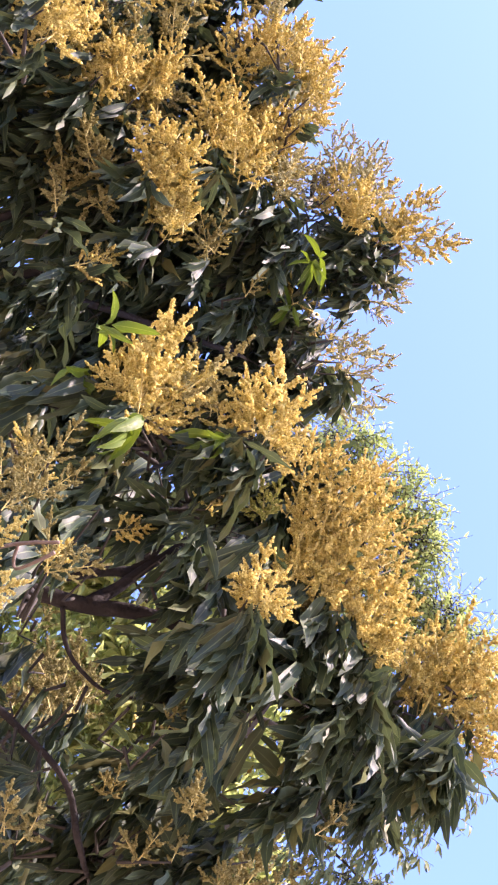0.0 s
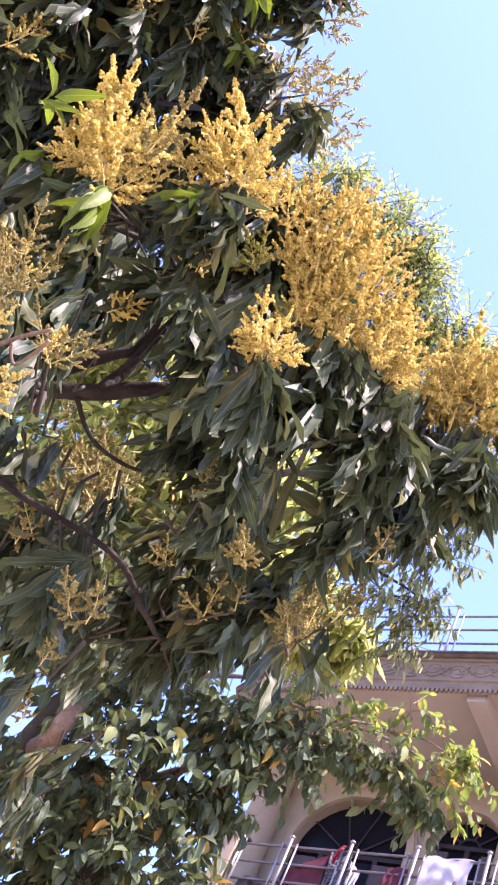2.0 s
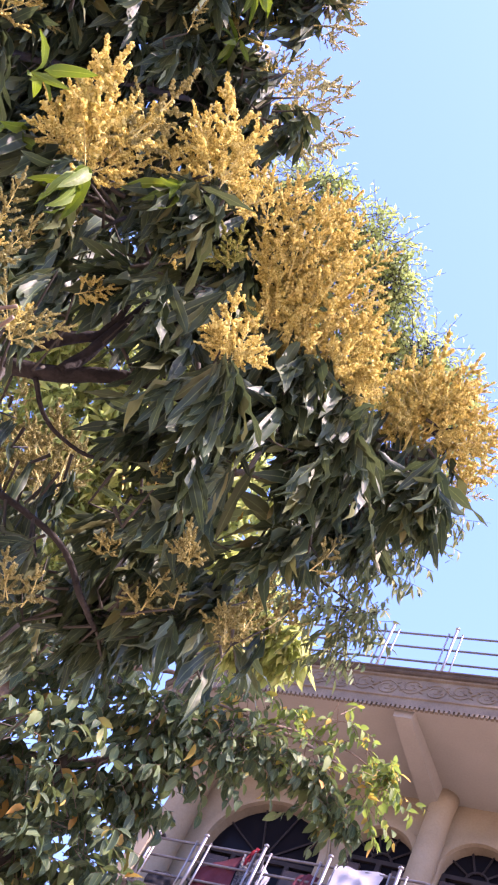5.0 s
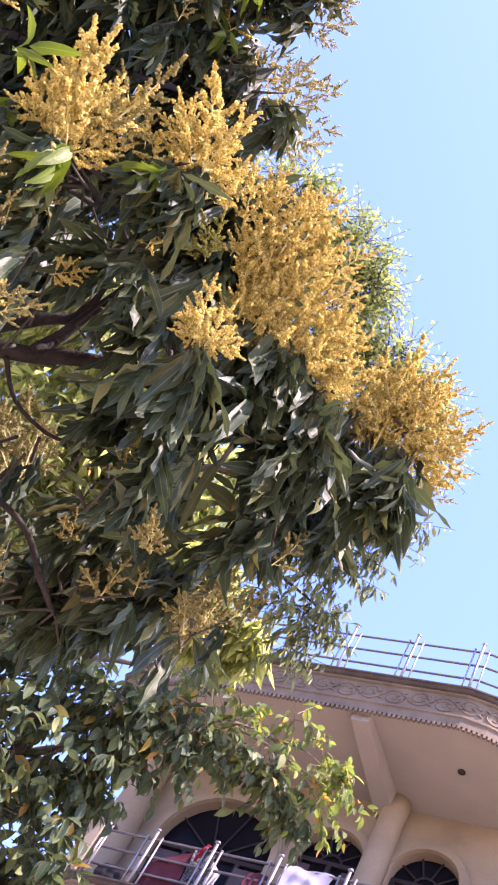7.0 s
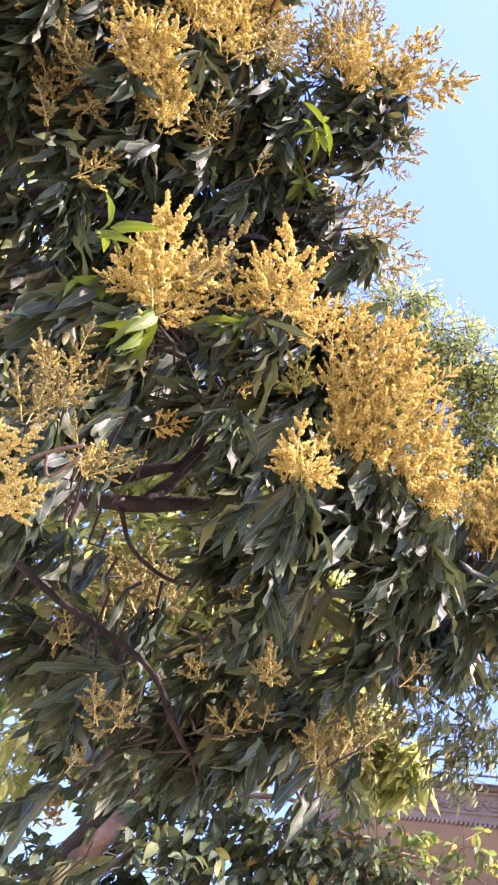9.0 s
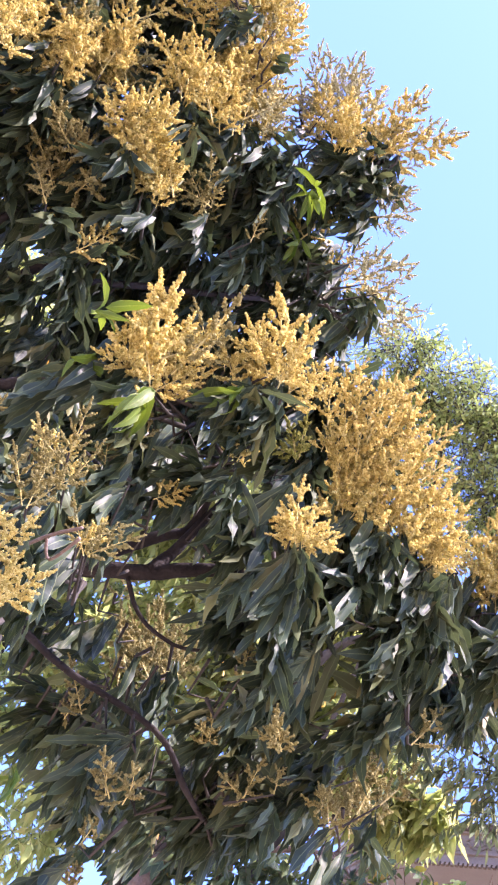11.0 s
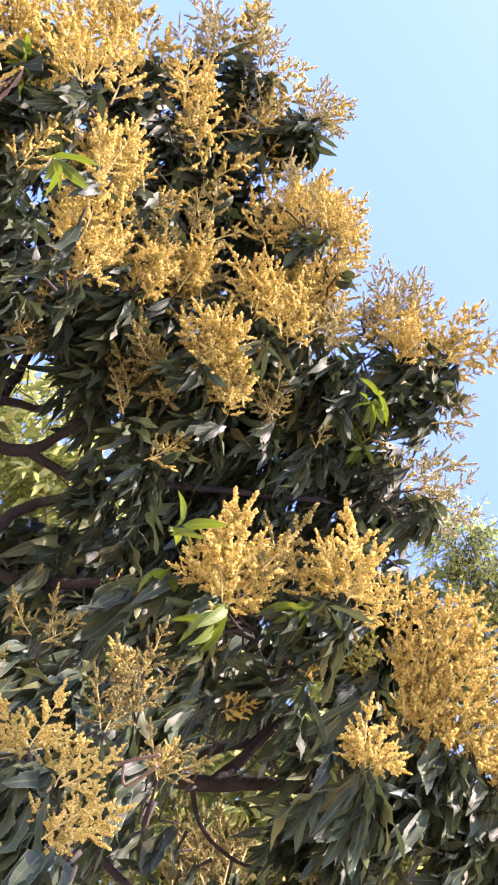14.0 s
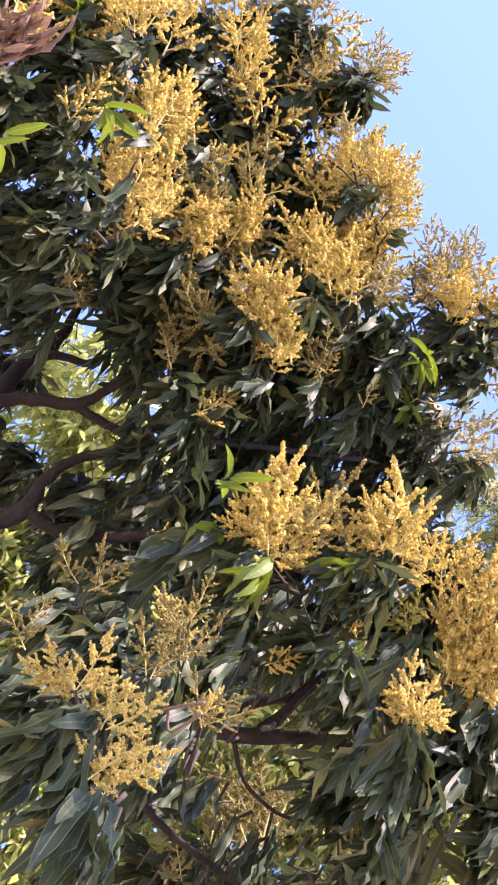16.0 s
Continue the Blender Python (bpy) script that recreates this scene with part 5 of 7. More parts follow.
TRUNK = [(-2.3, 2.9, 0, 0.26), (-2.28, 2.85, 0.25, 0.2), (-2.25, 2.75, 1.2, 0.17), (-2.2, 2.5, 2.2, 0.15), (-2.1, 2.2, 3.0, 0.13)]
LEFT_BOUGHS = [
    [(-2.1, 2.2, 3.0, 0.05), (-2.02, 1.95, 3.5, 0.032), (-1.92, 1.79, 3.87, 0.025), (-1.82, 1.73, 3.94, 0.023), (-1.7, 1.71, 4.02, 0.021), (-1.65, 1.66, 4.09, 0.016), (-1.6, 1.58, 4.2, 0.011)],
    [(-1.7, 1.71, 4.02, 0.018), (-1.61, 1.74, 4.06, 0.016), (-1.5, 1.74, 4.09, 0.016), (-1.46, 1.71, 4.15, 0.015), (-1.4, 1.67, 4.23, 0.012), (-1.2, 1.7, 4.7, 0.01)],
    [(-2.15, 2.3, 2.8, 0.06), (-1.9, 2.2, 3.1, 0.05), (-1.71, 2.06, 3.43, 0.034), (-1.64, 1.99, 3.57, 0.031), (-1.57, 1.92, 3.7, 0.03), (-1.59, 1.87, 3.78, 0.022), (-1.57, 1.81, 3.88, 0.018), (-1.49, 1.76, 3.98, 0.016), (-1.41, 1.72, 4.08, 0.015), (-1.32, 1.69, 4.19, 0.013), (-0.9, 1.75, 4.75, 0.01)],
]
MIDDLE_BOUGHS = [
    [(-1.57, 1.92, 3.7, 0.022), (-1.45, 1.94, 3.72, 0.019), (-1.31, 1.9, 3.78, 0.018), (-1.19, 1.85, 3.85, 0.016), (-1.05, 1.8, 3.89, 0.018), (-0.7, 1.55, 3.8, 0.012)],
    [(-1.92, 1.79, 3.88, 0.03), (-1.97, 1.73, 4.03, 0.028), (-1.96, 1.69, 4.14, 0.025), (-1.97, 1.64, 4.24, 0.02), (-2.0, 1.55, 4.35, 0.015), (-2.05, 1.47, 4.5, 0.01)],
    [(-1.97, 1.71, 4.09, 0.018), (-1.9, 1.66, 4.13, 0.016), (-1.78, 1.64, 4.17, 0.013), (-1.74, 1.58, 4.23, 0.008)],
    [(-2.1, 2.45, 2.6, 0.09), (-1.5, 2.3, 3.15, 0.05), (-1.0, 2.1, 3.34, 0.03), (-0.67, 1.96, 3.44, 0.024), (-0.52, 1.9, 3.49, 0.022), (-0.35, 1.81, 3.55, 0.018), (-0.1, 1.8, 3.62, 0.013), (0.15, 1.85, 3.7, 0.012)],
]
NEAR_BOUGHS = [
    [(-0.52, 1.89, 3.49, 0.02), (-0.5, 1.86, 3.58, 0.016), (-0.45, 1.7, 3.72, 0.01)],
    [(-0.67, 1.95, 3.5, 0.022), (-0.57, 1.88, 3.6, 0.017), (-0.5, 1.82, 3.65, 0.014), (-0.5, 1.6, 3.7, 0.009)],
    [(-0.56, 1.92, 3.45, 0.007), (-0.47, 1.98, 3.41, 0.006), (-0.34, 2.0, 3.42, 0.005), (-0.24, 1.97, 3.48, 0.004)],
    [(-1.0, 2.1, 3.34, 0.014), (-0.6, 2.05, 3.2, 0.01), (-0.28, 2.1, 3.23, 0.008), (-0.14, 2.19, 3.2, 0.009), (-0.07, 2.3, 3.23, 0.006)],
    [(-2.05, 1.47, 4.5, 0.012), (-2.19, 0.95, 4.53, 0.01), (-2.19, 0.82, 4.58, 0.009), (-2.14, 0.73, 4.7, 0.008), (-2.11, 0.65, 4.81, 0.006)],
]
# an added bough, never in view, that carries the shading clumps overhead
UNSEEN_SHADE_BOUGHS = [[(-2.6, 2.3, 2.6, 0.07), (-2.9, 1.0, 3.6, 0.05), (-2.4, -0.6, 4.3, 0.035), (-1.2, -1.0, 4.6, 0.025), (-0.1, -0.4, 4.5, 0.012)]]
BRANCH_LINES = LEFT_BOUGHS + MIDDLE_BOUGHS + NEAR_BOUGHS + UNSEEN_SHADE_BOUGHS
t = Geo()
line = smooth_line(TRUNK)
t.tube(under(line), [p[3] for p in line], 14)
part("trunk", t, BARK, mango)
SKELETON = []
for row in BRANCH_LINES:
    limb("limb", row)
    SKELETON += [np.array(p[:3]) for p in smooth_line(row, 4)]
SKELETON = np.array(SKELETON)

for row in [[(-0.541, 1.291, 2.778, 0.0030), (-0.499, 1.246, 2.816, 0.0035), (-0.446, 1.202, 2.841, 0.0030)], [(-0.499, 1.246, 2.816, 0.0030), (-0.475, 1.279, 2.803, 0.0030), (-0.437, 1.208, 2.821, 0.0035)]]:
    limb("dry_twig", row, None, PALE_BARK)

twigs = Geo()


def open_here(row, places=OPENINGS):
    """True for a leaf that would fill one of the crown's open places."""
    mid = row[3] + row[1][:, 1] * row[2] * 0.5
    for x, y, z, u, v, w, r in places:
        a, d = np.array((x, y, z)), np.array((u - x, v - y, w - z))
        s = min(max(float(np.dot(mid - a, d) / np.dot(d, d)), 0.0), 1.0)
        if np.linalg.norm(a + d * s - mid) < r:
            return True
    return False


def add_twig(end, thick=0.005, longest=0.3):
    """A thin twig from a whorl towards the nearest limb."""
    end = np.asarray(end, float)
    if open_here((0, np.zeros((3, 3)), 1.0, end), OPENINGS_G + OPENINGS_H):
        return np.array((0, 0, 1.0))
    gap = SKELETON - end
    d = np.linalg.norm(gap, axis=1) + 0.6 * np.maximum(gap[:, 2], 0)
    to = SKELETON[int(d.argmin())] - end
    length = np.linalg.norm(to)
    to = to * min(1.0, longest / (length + 1e-6))
    sag = np.array([rng.uniform(-0.05, 0.05), rng.uniform(-0.05, 0.05), -0.06])
    twigs.tube(under([end, end + to * 0.5 + sag, end + to]), [thick * 0.6, thick, thick * 1.6], 5, cap=False)
    return unit(-to)


leaf_rows = []
for x, y, z, tx, ty, tz, style in ALL_FLOWERS:
    base, tip = np.array((x, y, z)), np.array((tx, ty, tz))
    long = max(np.linalg.norm(tip - base), 0.12)
    ob = part("flower_panicle", PANICLES[style][rng.randint(len(PANICLES[style]))], None, mango)
    q = Vector(tip - base).to_track_quat("Z", "Y").to_matrix().to_4x4()
    ob.matrix_local = Matrix.Translation(Vector(base) - MANGO_AT) @ q @ Matrix.Rotation(rng.uniform(0, 6.28), 4, "Z") @ Matrix.Diagonal((long * 0.86, long * 0.86, long * 0.93, 1))
    add_twig(base, 0.004, 0.13)
    leaf_rows += rosette(base - unit(tip - base) * 0.02, unit(tip - base), rng.randint(7, 11), 0.2, (-1.5, -0.4))
    # a lesser side panicle from the same whorl
    for k in range(1 if style == 0 and rng.uniform() < 0.45 else 0):
        lean = unit(unit(tip - base) + rng.normal(0, 0.42, 3))
        small = long * rng.uniform(0.5, 0.85)
        ob = part("flower_panicle", PANICLES[5][rng.randint(3)], None, mango)
        ob.matrix_local = Matrix.Translation(Vector(base + rng.normal(0, 0.03, 3)) - MANGO_AT) @ Vector(lean).to_track_quat("Z", "Y").to_matrix().to_4x4() @ Matrix.Rotation(rng.uniform(0, 6.28), 4, "Z") @ Matrix.Scale(small, 4)

for x, y, z, n in HANG:
    add_twig((x, y, z))
    leaf_rows += rosette((x, y, z), (0.1, -0.2, 0.4), n, 0.195, (-1.4, -0.4))

for x, y, z, r in ALL_CLUMPS:
    c = np.array((x, y, z))
    for k in range(int(3 + 32 * r) if z < 3.75 else int(8 + 58 * r)):
        d = rng.normal(0, 1, 3)
        p = c + unit(d) * r * rng.uniform(0.45, 1.0) ** 0.6
        ax = add_twig(p, 0.003 if z < 3.75 else 0.0018, rng.uniform(0.08, 0.22) * (1.0 if z < 3.75 else 0.6))
        leaf_rows += rosette(p, unit(d) * 0.6 + np.array([0, 0, 0.3]), rng.randint(9, 15), 0.208 if z < 3.75 else 0.205, (-1.5, -0.2), 1.0, (-0.28, 0.3) if z < 3.75 else (0.3, 0.3))

# more, finer panicles all over the upper crown
fine_bloom, faded_bloom = Geo(), Geo()
for x, y, z, r in [row for row in CROWN_A + CROWN_C + CROWN_G[4:11] + CROWN_G[13:21] if row[2] > 4.0]:
    c = np.array((x, y, z))
    d = unit(rng.normal(0, 1, 3) + np.array((0.1, -0.75, 0.45)))
    p = c + d * r * rng.uniform(0.75, 1.15)
    aim = unit(d * 0.6 + np.array((0, -0.1, 0.9)) + rng.normal(0, 0.25, 3))
    m = Matrix.Translation(Vector(p) - MANGO_AT) @ Vector(aim).to_track_quat("Z", "Y").to_matrix().to_4x4() @ Matrix.Rotation(rng.uniform(0, 6.28), 4, "Z") @ Matrix.Scale(rng.uniform(0.15, 0.26), 4)
    if rng.uniform() < 0.8:
        fine_bloom.append(SETS["fine_panicle", 30 + rng.randint(5)], m)
    else:
        faded_bloom.append(SETS["shaded_tan_panicle", 50 + rng.randint(3)], m)
    leaf_rows += rosette(p - aim * 0.02, aim, rng.randint(4, 7), 0.19, (-1.5, -0.4))
part("fine_bloom", fine_bloom, [FLORET_FINE, STALK], mango, "many small golden flower panicles")["kind"] = "stuff"
part("faded_bloom", faded_bloom, [FLORET_TAN, STALK], mango, "small tan flower panicles, dulled in colour for shade")["kind"] = "stuff"

# panicles crowded together over the sunny side of the upper crown
BLOOM_UP = np.array((-0.33, -0.93, 0.12))
BLOOM_FRONT = np.array((0.48, -0.31, -0.82))
flower_rng = np.random.RandomState(77)
bloom_space = []
for x, y, z, r, n, style in BLOOMS:
    c = np.array((x, y, z))
    front = c + BLOOM_FRONT * 0.6
    bloom_space.append((*(c + BLOOM_FRONT * 0.05), *front, r * 0.9))
    for k in range(n):
        d = flower_rng.normal(0, 1, 3)
        p = c + unit(d) * r * flower_rng.uniform(0.2, 1.0) - BLOOM_UP * 0.07
        aim = unit(BLOOM_UP + 0.35 * BLOOM_FRONT * flower_rng.uniform(-0.5, 1.0) + flower_rng.normal(0, 0.34, 3))
        long = flower_rng.uniform(0.15, 0.23) * (1.0 if z > 3.7 else 0.65)
        ob = part("flower_panicle", PANICLES[style][flower_rng.randint(len(PANICLES[style]))], None, mango)
        ob.matrix_local = Matrix.Translation(Vector(p) - MANGO_AT) @ Vector(aim).to_track_quat("Z", "Y").to_matrix().to_4x4() @ Matrix.Rotation(flower_rng.uniform(0, 6.28), 4, "Z") @ Matrix.Scale(long, 4)

leaf_rows = [row for row in leaf_rows if not open_here(row) and not open_here(row, bloom_space)]
# whorls of long leaves that hang in a fountain below the nearest flowers
FLAT = [k for k in range(8) if k % 4 < 2]
for k, (x, y, z, u, v, w) in enumerate(FOUNTAIN):
    base, tip = np.array((x, y, z)), np.array((u, v, w))
    if open_here((0, np.stack([tip - base] * 3, 1), 1.0, base), OPENINGS_G + OPENINGS_H):
        continue
    leaf_rows.append((FLAT[k % 4], leaf_basis(tip - base + np.array((0, 0, 0.02)), rng.normal(0, 0.35)), np.linalg.norm(tip - base) * 1.08, base))

# the leaves nearest to the path are picked out one by one
NEAR_EYE = np.array((0.05, -0.1, 1.55))
order = np.argsort([np.linalg.norm(row[3] - NEAR_EYE) for row in leaf_rows])
single = set(order[:300].tolist())
far_rows = [(v, b, s, p - np.array(MANGO_AT)) for i, (v, b, s, p) in enumerate(leaf_rows) if i not in single]
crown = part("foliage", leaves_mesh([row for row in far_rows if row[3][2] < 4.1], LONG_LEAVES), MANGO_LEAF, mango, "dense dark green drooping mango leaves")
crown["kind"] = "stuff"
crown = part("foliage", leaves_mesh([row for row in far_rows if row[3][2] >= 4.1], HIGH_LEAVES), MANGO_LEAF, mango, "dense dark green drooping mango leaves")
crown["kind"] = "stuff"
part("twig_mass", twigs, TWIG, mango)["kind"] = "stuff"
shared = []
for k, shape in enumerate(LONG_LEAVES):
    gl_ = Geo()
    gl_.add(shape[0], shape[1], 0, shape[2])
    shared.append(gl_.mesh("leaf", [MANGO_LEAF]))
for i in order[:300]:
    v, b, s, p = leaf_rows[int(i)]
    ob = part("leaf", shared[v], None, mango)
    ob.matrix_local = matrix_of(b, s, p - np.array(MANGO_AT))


def special_leaves(rows, material, label, shapes=LONG_LEAVES):
    made = {}
    for v, b, s, p in rows:
        if v not in made:
            q = Geo()
            q.add(*shapes[v][:2], 0, shapes[v][2])
            made[v] = q.mesh("leaf", [material])
        ob = part("leaf", made[v], None, mango, label)
        ob.matrix_local = matrix_of(b, s, p - np.array(MANGO_AT))


young = []
for x, y, z, n, d in [(-0.61, 1.27, 3.37, 11, (-1.1, -0.1)), (-0.80, 1.17, 3.40, 4, (0.9, 1.8)), (-0.87, 1.31, 4.84, 9, (-1.1, 0.1)), (-0.88, 1.55, 4.92, 5, (-0.8, 0.1)), (-1.48, 0.55, 3.57, 5, (-0.6, 1.0)), (-1.53, 0.62, 3.28, 4, (-0.8, 0.4)), (-1.49, 1.00, 3.25, 6, (-1.0, 0.3)), (-1.54, 1.27, 5.15, 3, (-0.5,0.2)), (-0.42, 1.87, 2.79, 4, (-1.2,-0.3)), (-2.00, 0.52, 4.03, 4, (-0.3,0.4)), (-0.49, 1.30, 3.60, 4, (-1.0,-0.2)), (-0.80, 1.31, 3.42, 3, (-0.8,0.0)), (-1.87, 0.78, 3.62, 5, (-0.6, 0.3)), (-1.79, 1.12, 3.58, 4, (-1.0, 0.2))]:
    young += rosette((x, y, z), (0.1, -0.2, 0.5), n + 2, 0.12, d, 1.8)
special_leaves(young, YOUNG_LEAF, "fresh bright green young leaf", [leaf_shape(0.18 + 0.02 * (k % 3), 0.4 + 0.3 * (k % 4), 0.4, 0.05, k, 6) for k in range(8)])
gold = []
for x, y, z in [(-0.29, 2.29, 3.71), (0.05, 1.95, 3.53), (-0.08, 2.58, 3.36), (0.04, 2.09, 3.65), (-1.02, 1.52, 3.58), (0.46, 2.11, 4.05)]:
    gold += rosette((x, y, z), (0, 0, 1), 1, 0.09, (-1.5, -0.8))
special_leaves(gold, YELLOW_LEAF, "yellowed old leaf")
dry = []
DRY_SHAPES = [leaf_shape(0.11 + 0.03 * k, 0.5 + 0.5 * k, 0.75, 0.1, k * 1.7) for k in range(3)]
for k in range(90):
    p = np.array((-1.49, 0.39, 3.16)) + np.array((0.82, -0.35, 0.45)) * rng.uniform(-0.16, 0.06) + np.array((-0.54, -0.73, 0.41)) * rng.uniform(-0.042, 0.042) + rng.normal(0, 0.012, 3)
    d = np.array((0.82, -0.35, 0.45)) * (1 if k % 5 else -1) + rng.normal(0, 0.1, 3)
    dry.append((k % 3, leaf_basis(d, rng.normal(0.9, 0.5)), rng.uniform(0.09, 0.15), p))
dry_meshes = []
for shape in DRY_SHAPES:
    q = Geo()
    q.add(shape[0], shape[1], 0, shape[2])
    dry_meshes.append(q.mesh("dry_leaf", [DEAD_LEAF]))
for v, b, s, p in dry:
    ob = part("dry_leaf", dry_meshes[v], None, mango, "curled dry reddish brown leaf")
    ob.matrix_local = matrix_of(b, s, p - np.array(MANGO_AT))


# ---- house ----
house = thing("house", "beige plastered house with a carved fascia, arched windows and steel railings", "house", (2.563, 10.1, 7.3), -43.33)
ROOF_EDGE = [(-3.35, 7.0), (-3.2, 1.2), (-3.0, 0.66), (-2.45, 0.33), (-1.95, 0.05), (-1.6, -0.1), (2.0, -0.14), (2.3, -0.06), (3.2, 0.36), (6.0, 1.9)]
BALCONY_EDGE = [(-6.0, 2.6), (-1.75, 0.27), (-1.5, 0.11), (1.7, -0.1), (2.1, -0.05), (2.5, 0.08), (6.0, 1.8)]
WALL_Y = 1.5


def offset(line, d):
    """The line moved d inwards (to its left, towards the wall)."""
    out = []
    for i, p in enumerate(line):
        a, b = line[max(i - 1, 0)], line[min(i + 1, len(line) - 1)]
        w = unit((b[0] - a[0], b[1] - a[1], 0))
        out.append((p[0] - w[1] * d, p[1] + w[0] * d))
    return out


def band(geo, line, profile):
    """Sweeps a profile of (inward, z) rows along a line."""
    cols = [offset(line, d) for d, _ in profile]
    v = [(cols[j][i][0], cols[j][i][1], profile[j][1]) for i in range(len(line)) for j in range(len(profile))]
    m = len(profile)
    f = [(i * m + j, (i + 1) * m + j, (i + 1) * m + j + 1, i * m + j + 1) for i in range(len(line) - 1) for j in range(m - 1)]
    geo.add(v, f)


def walk_line(line, step, start=0.0):
    """Points and directions every step along a line."""
    out, left = [], start
    for a, b in zip(line, line[1:]):
        a, b = np.array(a, float), np.array(b, float)
        length = np.linalg.norm(b - a)
        d = (b - a) / length
        while left <= length:
            out.append((a + d * left, d))
            left += step
        left -= length
    return out


def fascia(line, top, bottom, name):
    h = top - bottom
    body = Geo()
    band(body, line, [(0.06, bottom + 0.07), (0.02, bottom + 0.075), (0.02, bottom + 0.16), (0.0, bottom + 0.17), (0.0, bottom + 0.2), (0.03, bottom + 0.21), (0.03, top - 0.1), (0.0, top - 0.09), (0.0, top - 0.06)])
    ob = part(name, body, CARVED, house, "carved beige fascia with scrolling vine relief", smooth=False)
    lip = Geo()
    band(lip, line, [(0.02, top - 0.065), (-0.03, top - 0.06), (-0.05, top - 0.045), (-0.05, top - 0.025), (-0.075, top - 0.02), (-0.075, top), (0.5, top + 0.002)])
    part("coping", lip, COPING, ob, "dark weathered coping", smooth=False)
    # small square teeth hang below, in two staggered rows
    teeth = Geo()
    band(teeth, line, [(0.035, bottom + 0.045), (0.018, bottom + 0.045), (0.018, bottom + 0.075), (0.035, bottom + 0.075)])
    for p, d in walk_line(line, 0.06):
        n = np.array((-d[1], d[0]))
        c = p + n * 0.03
        q = [c + d * sx * 0.017 + n * sy * 0.02 for sx, sy in ((-1, -1), (1, -1), (1, 1), (-1, 1))]
        v = [(*w, z) for z in (bottom, bottom + 0.05) for w in q]
        teeth.add(v, [(3, 2, 1, 0), (4, 5, 6, 7), (0, 1, 5, 4), (1, 2, 6, 5), (2, 3, 7, 6), (3, 0, 4, 7)])
    tb = part("dentil_course", teeth, CARVED, ob, smooth=False)
    tb["kind"] = "stuff"
    # the vine: a wave with curling tendrils and flower heads
    mid = bottom + 0.21 + (h - 0.31) * 0.5
    amp = (h - 0.31) * 0.32
    vine_points = walk_line(line, 0.03)
    vine = Geo()
    path = []
    for i, (p, d) in enumerate(vine_points):
        n = np.array((-d[1], d[0]))
        w = p + n * 0.028
        path.append((w[0], w[1], mid + amp * math.sin(i * 0.03 * 2 * math.pi / 0.62)))
    vine.tube(path, 0.012, 5)
    part("vine_relief", vine, CARVED, ob)
    for j, (p, d) in enumerate(walk_line(line, 0.31, 0.155)):
        if abs(p[0]) > 3.2:
            continue
        n = np.array((-d[1], d[0]))
        up = 1 if j % 2 else -1
        curl = Geo()
        pts = []
        for k in range(22):
            a = k * 0.42
            rad = amp * 1.15 * (1 - k / 26)
            q = p + n * 0.028 + d * (math.cos(a) * rad * 1.2)
            pts.append((q[0], q[1], mid + up * amp * 0.25 + up * math.sin(a) * rad))
        curl.tube(pts, [0.0155 - 0.0005 * k for k in range(22)], 5)
        for k, (along, lift, size) in enumerate(((0.1, 0.5, 0.06), (0.15, -0.1, 0.07), (0.13, -0.6, 0.055), (-0.1, -0.5, 0.05), (0.05, 0.0, 0.045))):
            q = p + n * 0.026 + d * along
            z = mid + up * amp * lift
            tilt = 0.5 * up * (1 if k % 2 else -1)
            curl.tube([(q[0] - d[0] * size * 0.6, q[1] - d[1] * size * 0.6, z - tilt * size * 0.6), (q[0] - n[0] * 0.006, q[1] - n[1] * 0.006, z), (q[0] + d[0] * size * 0.7, q[1] + d[1] * size * 0.7, z + tilt * size * 0.9)], [0.004, size * 0.28, 0.003], 6)
        part("scroll_relief", curl, CARVED, ob)
    return ob


def slab(line, z0, z1, back):
    """A floor or roof plate behind an edge."""
    geo = Geo()
    n = len(line)
    v = [(x, y, z) for z in (z0, z1) for x, y in line] + [(line[-1][0], back, z0), (line[0][0], back, z0), (line[-1][0], back, z1), (line[0][0], back, z1)]
    f = [[*range(n - 1, -1, -1), 2 * n + 1, 2 * n], [*range(n, 2 * n), 2 * n + 2, 2 * n + 3]]
    geo.v.append(np.array(v, float))
    geo.f += f
    geo.m += [0, 0]
    geo.n += len(v)
    for i in range(n - 1):
        geo.f.append([i, i + 1, n + i + 1, n + i])
        geo.m.append(0)
    return geo


part("roof_slab", slab(offset(ROOF_EDGE, 0.06), 2.95, 3.42, 8.0), CEILING_PAINT, house, "pale brown painted soffit of the roof slab", smooth=False)
fascia(ROOF_EDGE, 3.5, 2.9, "roof_fascia")
part("balcony_slab", slab(offset(BALCONY_EDGE, 0.06), -0.5, -0.03, 8.0), CEILING_PAINT, house, smooth=False)
fascia(BALCONY_EDGE, 0.0, -0.6, "balcony_fascia")

# beam under the roof slab
beam = Geo()
v = []
for y, z0, xa, xb in ((-0.02, 2.84, 0.7, 0.92), (1.5, 2.72, 0.87, 1.11)):
    v += [(xa, y, z0), (xb, y, z0), (xb + 0.02, y, 2.96), (xa - 0.02, y, 2.96)]
beam.add(v, [(0, 1, 2, 3), (7, 6, 5, 4), (0, 4, 5, 1), (1, 5, 6, 2), (3, 7, 4, 0)])
part("beam", beam, CEILING_PAINT, house, smooth=False)
hole = Geo()
hole.tube([(1.97, 0.62, 2.951), (1.97, 0.62, 2.93)], 0.045, 16)
hole.tube([(1.97, 0.62, 2.935), (1.97, 0.62, 2.92)], [0.022, 0.018], 10)
part("ceiling_lamp_socket", hole, FRAME_PAINT, house, "dark round lamp socket in the soffit")

